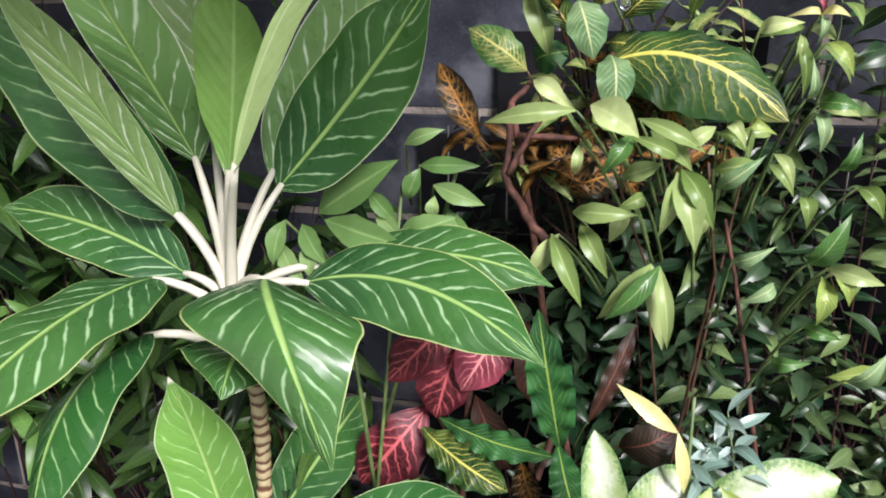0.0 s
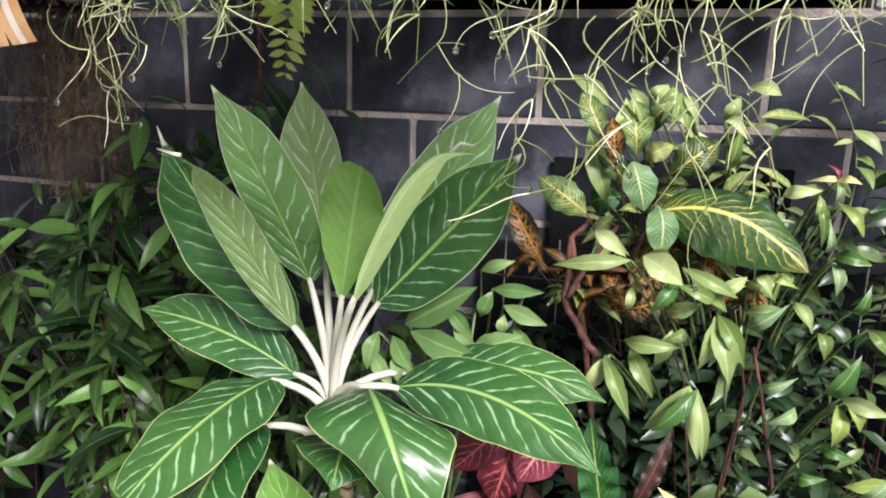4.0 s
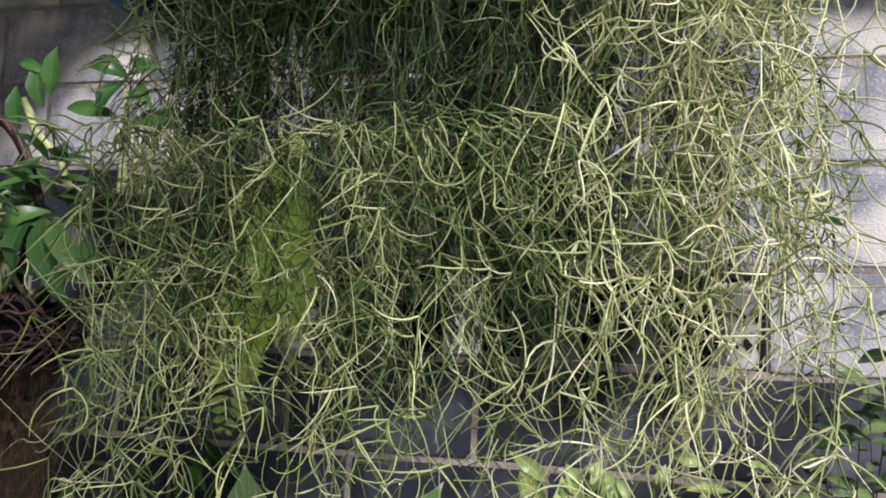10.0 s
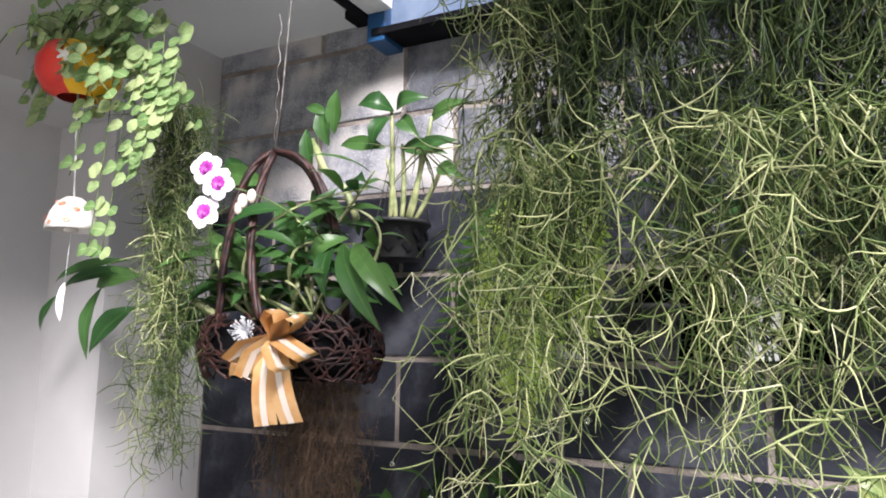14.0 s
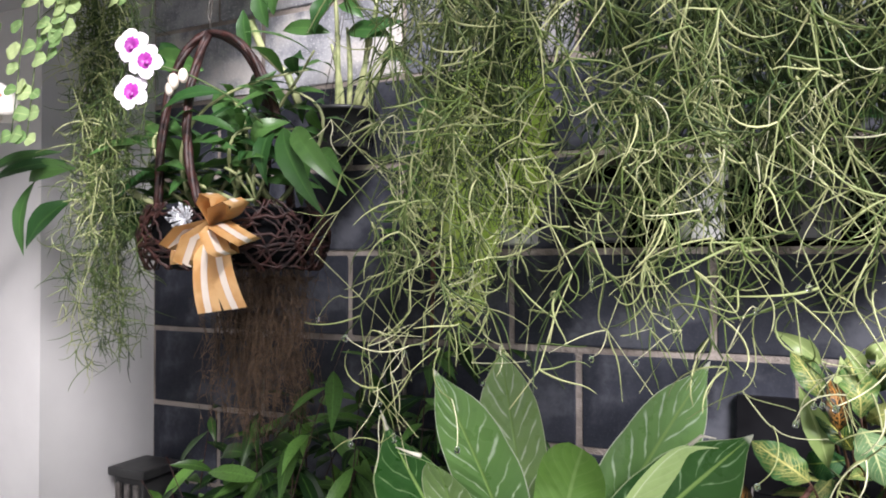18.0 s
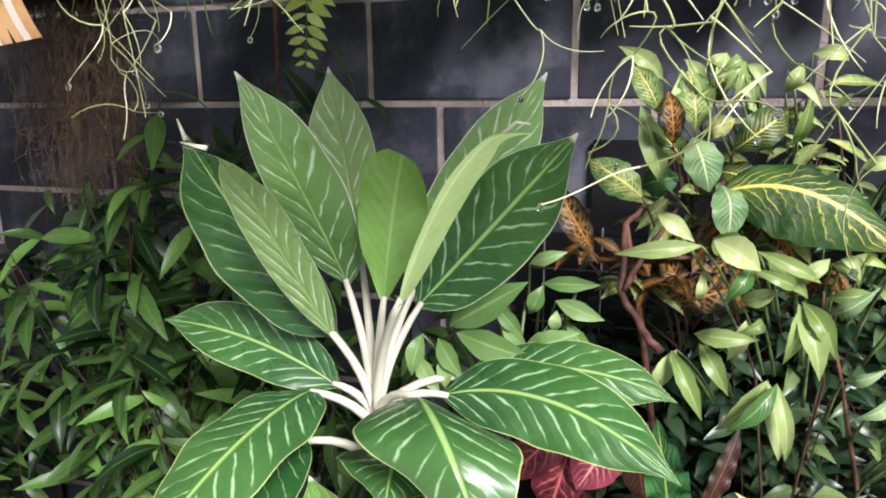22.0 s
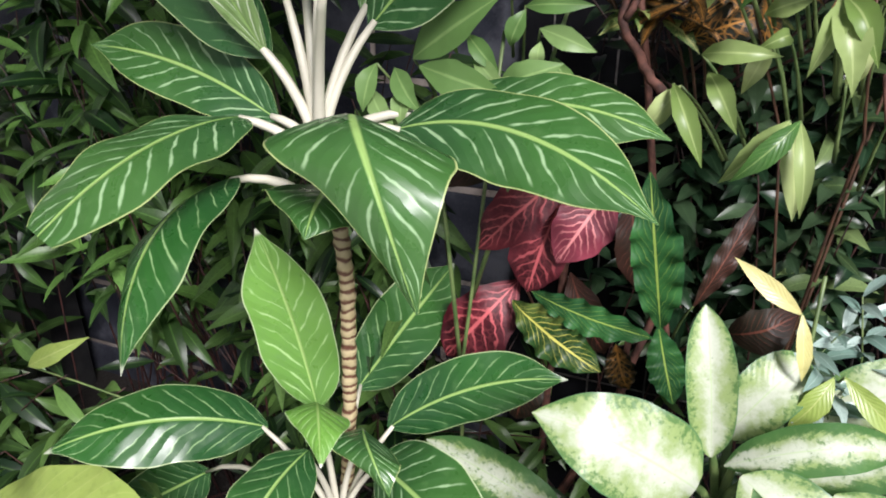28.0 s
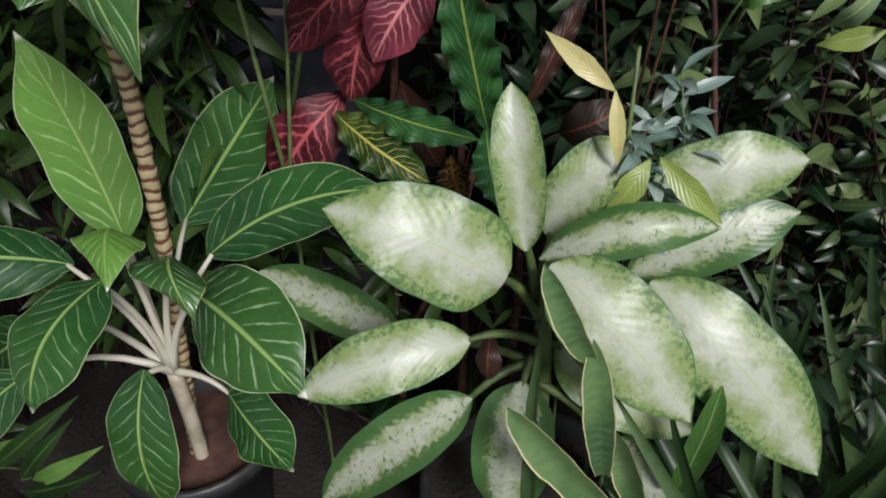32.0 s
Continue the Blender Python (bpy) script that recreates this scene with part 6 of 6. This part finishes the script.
for k in range(96):
    bm = bmesh.new()
    cross = k % 3
    a0, z0 = jig.uniform(0, 6.283), jig.uniform(1.475, 1.575) if cross == 2 else 1.465 + 0.12 * cross
    turns, dz = (jig.uniform(0.8, 2.0), jig.uniform(-0.03, 0.03)) if cross == 2 else (jig.uniform(0.35, 1.0), 0.12 - 0.24 * cross)
    pts = []
    for i in range(22):
        a = a0 + turns * i / 21 * jig.choice((1, 1))
        z = min(1.585, max(1.465, z0 + dz * i / 21 + jig.uniform(-0.004, 0.004)))
        k2 = 1.0 + 0.12 * math.sin((z - 1.465) / 0.12 * math.pi) + jig.uniform(-0.02, 0.02)
        pts.append((-0.405 + 0.178 * k2 * math.cos(a), -0.40 + 0.105 * k2 * math.sin(a), z))
    tube(bm, pts, jig.uniform(0.0016, 0.0032), 5)
    part("twig", bm, TWIG, basket)
bm = bmesh.new()
lo = []
for r, z in ((0.80, 1.468), (0.97, 1.49), (1.0, 1.56), (0.9, 1.575), (0.2, 1.572)):
    lo.append([bm.verts.new((-0.405 + 0.172 * r * math.cos(6.28319 * k / 28), -0.40 + 0.10 * r * math.sin(6.28319 * k / 28), z)) for k in range(28)])
for a, b in zip(lo, lo[1:]):
    for k in range(28):
        bm.faces.new((a[k], a[(k + 1) % 28], b[(k + 1) % 28], b[k]))
bm.faces.new(lo[0][::-1])
part("liner", bm, DARK, basket, "dark fibre liner")
knot = Vector((-0.46, -0.40, 1.912))
for foot, lift in (((-0.525, -0.46, 1.57), (-0.02, -0.01, 0.07)), ((-0.385, -0.50, 1.575), (-0.022, -0.02, 0.0)), ((-0.40, -0.32, 1.58), (0.045, 0.02, 0.075)), ((-0.30, -0.36, 1.57), (0.03, 0.0, 0.085))):
    bm = bmesh.new()
    for s in range(3):
        way = bow(foot, knot, lift, 18)
        tube(bm, [p + Vector((math.cos(i * 0.5 + s * 2.09), math.sin(i * 0.5 + s * 2.09), 0)) * 0.0034 for i, p in enumerate(way)], 0.0056, 7)
    part("handle", bm, TWIG, basket, "twisted vine handle")
bm = bmesh.new()
tube(bm, [knot, knot + Vector((0.012, 0, 0.10)), (-0.437, -0.40, 2.20), (-0.425, -0.40, 2.365)], 0.0022, 6)
tube(bm, [knot + Vector((0.003 * math.cos(i), 0.003 * math.sin(i), 0.01 * i)) for i in range(30)], 0.0014, 5)
part("wire", bm, WIRE, basket, "twisted rusty wire")

beard = thing("root_mass", (-0.36, -0.37, 1.46), "brown mass of fine roots hanging under the basket", "roots")
for k in range(260):
    if k % 44 == 0:
        vs, fs = [], []
    x, y = -0.460 + 0.19 * k / 260 + rng.normal(0, 0.015), rng.uniform(-0.42, -0.31)
    rope(rng, vs, fs, (x, y, 1.485), (x + rng.normal(0, 0.012), y, rng.uniform(1.13, 1.30)), 0.0007, 0.022, 0.022, 1, 0.010)
    if k % 44 == 43 or k == 259:
        strand_object("root_tuft", vs, fs, ROOT, beard)

orchid = thing("orchid", (-0.42, -0.40, 1.56), "orchid with dark green strap leaves and pale canes in the basket", "orchid")
basket_leaf = strap(orchid, ORCHID)
basket_leaf((-0.246, -0.420, 1.713), (-0.116, -0.460, 1.586), 0.041, arch=.04)
basket_leaf((-0.270, -0.420, 1.714), (-0.165, -0.450, 1.554), 0.045, arch=.04)
basket_leaf((-0.297, -0.410, 1.716), (-0.289, -0.440, 1.610), 0.041, arch=.03)
basket_leaf((-0.273, -0.400, 1.727), (-0.347, -0.410, 1.681), 0.038, arch=.03)
basket_leaf((-0.360, -0.380, 1.756), (-0.317, -0.380, 1.830), 0.041, arch=.02)
basket_leaf((-0.409, -0.360, 1.722), (-0.479, -0.360, 1.819), 0.048, arch=.02)
basket_leaf((-0.425, -0.320, 1.846), (-0.303, -0.330, 1.755), 0.045, arch=.03)
basket_leaf((-0.402, -0.300, 1.944), (-0.428, -0.300, 2.034), 0.041, arch=.01)
basket_leaf((-0.388, -0.300, 1.967), (-0.385, -0.300, 2.065), 0.043, arch=.01)
basket_leaf((-0.405, -0.300, 2.012), (-0.466, -0.300, 2.035), 0.026, arch=.01)
basket_leaf((-0.420, -0.330, 1.891), (-0.439, -0.330, 1.977), 0.035, arch=.01)
basket_leaf((-0.530, -0.340, 1.863), (-0.678, -0.340, 1.902), 0.055, arch=.02)
basket_leaf((-0.553, -0.330, 1.842), (-0.657, -0.330, 1.940), 0.055, arch=.02)
basket_leaf((-0.542, -0.380, 1.668), (-0.644, -0.380, 1.767), 0.049, arch=.02)
basket_leaf((-0.556, -0.380, 1.645), (-0.432, -0.400, 1.598), 0.040, arch=.02)
basket_leaf((-0.577, -0.400, 1.575), (-0.660, -0.420, 1.494), 0.053, arch=.03)
basket_leaf((-0.594, -0.400, 1.587), (-0.716, -0.420, 1.574), 0.047, arch=.03)
basket_leaf((-0.534, -0.340, 1.683), (-0.648, -0.340, 1.723), 0.048, arch=.02)
basket_leaf((-0.444, -0.340, 1.680), (-0.407, -0.340, 1.782), 0.046, arch=.02)
basket_leaf((-0.253, -0.360, 1.673), (-0.261, -0.380, 1.577), 0.036, arch=.02)
basket_leaf((-0.796, -0.450, 1.702), (-0.995, -0.480, 1.656), 0.027, arch=.03)
basket_leaf((-0.776, -0.450, 1.682), (-0.970, -0.480, 1.639), 0.032, arch=.03)
basket_leaf((-0.866, -0.460, 1.645), (-0.856, -0.490, 1.492), 0.036, arch=.02)
basket_leaf((-0.756, -0.460, 1.602), (-0.849, -0.490, 1.504), 0.061, arch=.02)
basket_leaf((-0.988, -0.480, 1.627), (-1.031, -0.480, 1.550), 0.027, arch=.01)
basket_leaf((-0.758, -0.450, 1.667), (-0.885, -0.460, 1.645), 0.048, arch=.02)
for way, r in (
    (((-0.324, -0.300, 1.778), (-0.354, -0.300, 1.844), (-0.414, -0.300, 1.897), (-0.444, -0.300, 1.962)), 0.0080),
    (((-0.397, -0.400, 1.587), (-0.394, -0.390, 1.641), (-0.408, -0.370, 1.721)), 0.0060),
    (((-0.332, -0.420, 1.584), (-0.360, -0.440, 1.637), (-0.376, -0.450, 1.647)), 0.0025),
    (((-0.332, -0.420, 1.584), (-0.309, -0.430, 1.616), (-0.290, -0.440, 1.646)), 0.0028),
    (((-0.332, -0.420, 1.584), (-0.333, -0.430, 1.616), (-0.337, -0.440, 1.636)), 0.0025),
    (((-0.622, -0.480, 1.641), (-0.579, -0.460, 1.606), (-0.530, -0.440, 1.576)), 0.0070),
    (((-0.498, -0.450, 1.563), (-0.407, -0.460, 1.584), (-0.303, -0.460, 1.586)), 0.0030),
):
    bm = bmesh.new()
    tube(bm, [Vector(p) for p in way], r, 8)
    part("cane", bm, CANESTALK, orchid, "pale cane")

shrub("orchid", (-0.45, -0.36, 1.56), "leafy orchid growth filling the basket", ORCHID, CANESTALK, ((-0.60, -0.40, 1.56), (-0.26, -0.33, 1.58)), ((-0.62, -0.42, 1.80), (-0.22, -0.28, 1.88)), 15, 8, 0.12, 0.24, 33, droop=0.5, keep=200, stem_r=0.0045, start=0.3, category="orchid")


def blossom(at, size, turn):
    f = thing("orchid_flower", at, "white orchid blossom with a purple throat", "flower", "orchid blossoms")
    face = Matrix.Translation(at) @ Vector((0.35, -1, 0.1)).to_track_quat("Z", "Y").to_matrix().to_4x4() @ Matrix.Rotation(turn, 4, "Z")
    for k in range(5):
        bm = bmesh.new()
        blade(bm, (0, 0, 0), (0, size * 0.52, 0.002), size * 0.5, arch=0.003, fold=0.1, shape="disc", nu=8, nv=3, facing=(0, 0, 1))
        bmesh.ops.transform(bm, matrix=face @ Matrix.Rotation(k * 1.2566, 4, "Z") @ Matrix.Translation((0, 0, 0.0006 * (k % 2))), verts=bm.verts)
        part("petal", bm, PETAL, f)
    for k in range(5):
        bm = bmesh.new()
        blade(bm, (0, 0, 0.0022), (0, size * 0.33, 0.0038), size * 0.24, arch=0.002, shape="disc", nu=5, nv=2, facing=(0, 0, 1))
        bmesh.ops.transform(bm, matrix=face @ Matrix.Rotation(k * 1.2566, 4, "Z"), verts=bm.verts)
        part("throat", bm, PURPLE, f, "purple throat")
    bm = bmesh.new()
    blade(bm, (0, -size * 0.03, 0.004), (0, -size * 0.17, 0.010), size * 0.16, arch=0.004, fold=-0.5, shape="disc", nu=6, nv=2, facing=(0, 0, 1))
    bmesh.ops.transform(bm, matrix=face, verts=bm.verts)
    part("lip", bm, PURPLE, f)


blossom((-0.431, -0.600, 1.828), 0.057, 0.2)
blossom((-0.396, -0.605, 1.797), 0.057, 0.8)
blossom((-0.420, -0.610, 1.750), 0.057, 0.4)
spray = thing("flower_spray", (-0.37, -0.55, 1.77), "thin orchid spray with small cream buds", "flower stem")
bm = bmesh.new()
tube(bm, bow((-0.30, -0.44, 1.72), (-0.415, -0.594, 1.80), (0, 0, 0.02), 8), 0.0016, 6)
part("stalk", bm, STEM_GREEN, spray)
for c, s in (((-0.385, -0.56, 1.775), 0.011), ((-0.372, -0.552, 1.785), 0.010), ((-0.392, -0.562, 1.763), 0.009)):
    bm = bmesh.new()
    bmesh.ops.create_uvsphere(bm, u_segments=10, v_segments=8, radius=s, matrix=Matrix.Translation(c) @ Matrix.Diagonal((0.8, 0.8, 1.25, 1)))
    part("bud", bm, CREAM, spray)


def ribbon(holder, way, width, across, name="loop"):
    """A satin band with a cream stripe down its middle."""
    way = [Vector(p) for p in way]
    side = Vector(across).normalized() * width * 0.5
    for lo, hi, finish, off, tag in ((-1, 1, GOLD, 0.0, name), (-0.28, 0.28, CREAM, 0.0012, "stripe")):
        bm = bmesh.new()
        rows = []
        for i, p in enumerate(way):
            t = (way[min(i + 1, len(way) - 1)] - way[max(i - 1, 0)]).normalized()
            nrm = t.cross(side).normalized()
            if nrm.y > 0:
                nrm = -nrm
            rows.append([bm.verts.new(p + side * v + nrm * off) for v in np.linspace(lo, hi, 4)])
        for a, b in zip(rows, rows[1:]):
            for k in range(3):
                bm.faces.new((a[k], a[k + 1], b[k + 1], b[k]))
        if tag == name:
            band = part(tag, bm, finish, holder)
        else:
            ob = part(tag, bm, finish, band, "cream stripe")


gift_bow = thing("ribbon_bow", (-0.345, -0.515, 1.52), "gold satin ribbon bow with cream stripes tied on the basket", "bow")
c = Vector((-0.322, -0.525, 1.543))
for dx, dz, dy, wd in ((0.058, 0.030, -0.022, 0.05), (-0.070, -0.045, -0.02, 0.046), (0.072, -0.030, -0.016, 0.048), (0.022, 0.040, -0.032, 0.05), (-0.048, -0.070, -0.012, 0.044), (0.040, -0.050, -0.030, 0.044)):
    out = c + Vector((dx, dy, dz))
    ribbon(gift_bow, [c, c.lerp(out, 0.5) + Vector((0, -0.024, 0.010)), out + Vector((0, -0.012, 0.005)), out + Vector((0.004, 0.004, -0.002)), c.lerp(out, 0.5) + Vector((0, 0.012, -0.004)), c + Vector((0, 0.006, 0))], wd, Vector((-dz, 0.25, dx)))
for a, b, wd in (((-0.335, -0.53, 1.53), (-0.335, -0.53, 1.398), 0.046), ((-0.315, -0.533, 1.53), (-0.285, -0.525, 1.405), 0.044), ((-0.375, -0.52, 1.54), (-0.420, -0.51, 1.478), 0.040)):
    ribbon(gift_bow, bow(a, b, (0, -0.012, 0), 6), wd, (1, 0.1, 0.15), "tail")
pin = thing("snowflake_ornament", (-0.388, -0.535, 1.555), "silver snowflake ornament pinned to the bow", "ornament")
jig = random.Random(27)
for k in range(46):
    a, out = 2.39996 * k, jig.uniform(0.0, 0.9)
    r = jig.uniform(0.016, 0.027)
    tip = Vector((-0.388, -0.536, 1.553)) + Vector((r * math.cos(a), -r * 0.6 * out, r * math.sin(a)))
    bm = bmesh.new()
    tube(bm, [(-0.388, -0.53, 1.553), tip], [0.0014, 0.0008], 5)
    bmesh.ops.create_uvsphere(bm, u_segments=6, v_segments=4, radius=0.0019, matrix=Matrix.Translation(tip))
    part("spoke", bm, SILVERY, pin)

# ---- round-leaved hanging plant and chime ----
hung = Vector((-0.796, -0.60, 2.061))
bowl = thing("hanging_pot", hung, "glossy red and yellow ceramic hanging bowl", "pot")
for k, finish in enumerate((SCARLET, AMBER)):
    bm = bmesh.new()
    rings = [(0.036, -0.054), (0.062, -0.043), (0.078, -0.014), (0.079, 0.014), (0.066, 0.042), (0.058, 0.047)]
    first = math.radians(-58 if k else 122)
    loops = [[bm.verts.new(hung + Vector((r * math.cos(first + math.pi * i / 14), r * math.sin(first + math.pi * i / 14), z))) for i in range(15)] for r, z in rings]
    for a, b in zip(loops, loops[1:]):
        for i in range(14):
            bm.faces.new((a[i], a[i + 1], b[i + 1], b[i]))
    part("shell", bm, finish, bowl, "yellow half" if k else "red half")
for k in range(5):
    a = 6.28319 * k / 5
    bm = bmesh.new()
    at = hung + Vector((0.0470, -0.0655, 0.006))
    blade(bm, (0, 0, 0), (0.016 * math.cos(a), 0.016 * math.sin(a), 0.001), 0.008, arch=0.0, shape="disc", nu=5, nv=2, facing=(0, 0, 1))
    bmesh.ops.transform(bm, matrix=Matrix.Translation(at) @ Vector((0.58, -0.81, 0.05)).to_track_quat("Z", "Y").to_matrix().to_4x4(), verts=bm.verts)
    part("painted_petal", bm, CHINA, bowl, "white painted flower petal")
for dx in (-0.05, 0.05):
    bm = bmesh.new()
    tube(bm, [hung + Vector((dx, 0, 0.04)), hung + Vector((0, 0, 0.20)), hung + Vector((0, 0, 0.30))], 0.0009, 5)
    part("cord", bm, WIRE, bowl)

coin = thing("trailing_plant", hung + Vector((0, 0, 0.04)), "trailing plant with round waxy pale green leaves", "plant")
disc = leaf_variants("disc", COIN, 5, 0.95, arch=0.05, fold=0.08, nu=7, nv=2)
jig = random.Random(15)
poses = []
for k in range(44):
    a = jig.uniform(0, 6.283)
    start = hung + Vector((0.05 * math.cos(a), 0.05 * math.sin(a), 0.05))
    right = jig.random() < 0.62
    end = start + (Vector((jig.uniform(0.08, 0.30), jig.uniform(-0.06, 0.05), jig.uniform(-0.20, 0.10))) if right else Vector((jig.uniform(-0.22, 0.03), jig.uniform(-0.05, 0.05), jig.uniform(-0.08, 0.15))))
    way = bow(start, end, (0, -0.015, jig.uniform(0.01, 0.06)), 8)
    bm = bmesh.new()
    tube(bm, way, 0.0012, 5)
    part("vine", bm, STEM_GREEN, coin)
    for i in range(1, 9):
        for s in (-1, 1):
            if jig.random() < 0.62:
                poses.append(leaf_pose(way[i], (s * jig.uniform(0.4, 1), jig.uniform(-0.5, 0.2), jig.uniform(-0.7, 0.5)), (jig.uniform(-0.3, 0.5), -1, jig.uniform(0, 0.8)), jig.uniform(0.024, 0.038)))
for x, z in ((0.13, -0.36), (0.17, -0.37), (0.06, -0.22), (0.22, -0.24), (0.26, -0.20), (0.30, -0.16), (-0.06, -0.10)):
    way = bow(hung + Vector((x, -0.02, 0.02)), hung + Vector((x - 0.02, -0.03, z)), (0.01, 0, 0), 10)
    bm = bmesh.new()
    tube(bm, way, 0.001, 5)
    part("vine", bm, STEM_GREEN, coin)
    for i in range(1, 11):
        for s in (-1, 1):
            if jig.random() < 0.75:
                poses.append(leaf_pose(way[i], (s, -0.2, jig.uniform(-0.6, 0.2)), (0.2, -1, 0.3), jig.uniform(0.024, 0.036)))
jig.shuffle(poses)
scatter(coin, disc, poses, 300)

bell_at = Vector((-0.780, -0.60, 1.742))
chime = thing("wind_chime", bell_at, "white ceramic bell with coral hearts on a cord", "chime")
bm = bmesh.new()
lathe(bm, [(0.002, 0.066), (0.014, 0.064), (0.028, 0.054), (0.040, 0.034), (0.046, 0.012), (0.048, 0.0), (0.045, 0.0), (0.036, 0.03), (0.010, 0.058)], 28, bell_at)
part("bell", bm, CHINA, chime)
for a, h, s in ((-2.2, 0.024, 0.020), (-1.2, 0.046, 0.010), (-0.8, 0.014, 0.009), (-1.55, 0.010, 0.007), (-0.45, 0.036, 0.009), (-1.9, 0.052, 0.007)):
    r = float(np.interp(h, (0, 0.012, 0.034, 0.054), (0.048, 0.046, 0.040, 0.028)))
    bm = bmesh.new()
    n = Vector((math.cos(a), math.sin(a), 0.45 + h * 8))
    blade(bm, (-s * 0.8, 0, 0), (s * 0.8, 0, 0), s * 1.4, arch=0.0012, fold=-0.25, shape="disc", nu=6, nv=3, facing=(0, 0, 1))
    bmesh.ops.transform(bm, matrix=Matrix.Translation(bell_at + Vector((r * math.cos(a), r * math.sin(a), h)) + n.normalized() * 0.0012) @ n.to_track_quat("Z", "Y").to_matrix().to_4x4(), verts=bm.verts)
    part("painted_heart", bm, CORAL, chime, "coral painted heart")
bm = bmesh.new()
lathe(bm, [(0.012, -0.004), (0.014, 0.0), (0.012, 0.006)], 14, bell_at)
part("clapper", bm, CHINA, chime)
bm = bmesh.new()
tube(bm, [bell_at + Vector((0, 0, 0.06)), hung + Vector((0.0, 0.0, -0.042))], 0.0019, 6)
part("cord", bm, THREAD, chime)
bm = bmesh.new()
tube(bm, [bell_at + Vector((0, 0, 0.0)), bell_at + Vector((-0.006, 0, -0.10))], 0.0006, 5)
part("thread", bm, THREAD, chime)
bm = bmesh.new()
blade(bm, bell_at + Vector((-0.006, 0, -0.10)), bell_at + Vector((-0.012, 0, -0.175)), 0.022, arch=0.004, shape="oval", nu=8, nv=2)
part("wind_tag", bm, CHINA, chime, "white petal-shaped tag")


# ---- blocks of the wall ----
def block_mesh(length, seed, finish=BLOCK):
    bm = bmesh.new()
    box(bm, (0, 0, 0), (length, 0.09, 0.187), 0.004)
    j = random.Random(seed)
    for v in bm.verts:
        v.co += Vector((j.uniform(-1, 1), 0.5 * j.uniform(-1, 1), j.uniform(-1, 1))) * 0.0018
    return mesh_of(bm, "block", finish, False)


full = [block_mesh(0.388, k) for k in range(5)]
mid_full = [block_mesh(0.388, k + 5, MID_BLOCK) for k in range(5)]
lit_full = [block_mesh(0.388, k + 9, LIT_BLOCK) for k in range(5)]
jig = random.Random(2)
for row in range(-7, 7):
    z = 1.3065 + 0.2 * row
    first = -1.024
    shift = 0.0 if row % 2 == 0 else 0.143
    edges = [first] + [shift + 0.4 * k + 0.006 for k in range(-3, 9) if shift + 0.4 * k > -0.98]
    for i, x in enumerate(edges):
        x1 = edges[i + 1] - 0.012 if i + 1 < len(edges) else x + 0.388
        whole = abs(x1 - x - 0.388) < 0.004
        if row == 1 and x > NICHE[0] - 0.01 and x1 < NICHE[1] + 0.01:
            continue
        # Pale blocks sit where light reaches the wall; their tone carries that light.
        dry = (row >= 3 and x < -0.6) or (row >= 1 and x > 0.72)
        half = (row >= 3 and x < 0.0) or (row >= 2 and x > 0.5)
        ob = new("block", (lit_full if dry else mid_full if half else full)[jig.randrange(5)] if whole else block_mesh(x1 - x, row * 31 + i, LIT_BLOCK if dry else MID_BLOCK if half else BLOCK))
        ob.parent = wall_north
        ob.location = (x, jig.uniform(-0.004, -0.001), z)
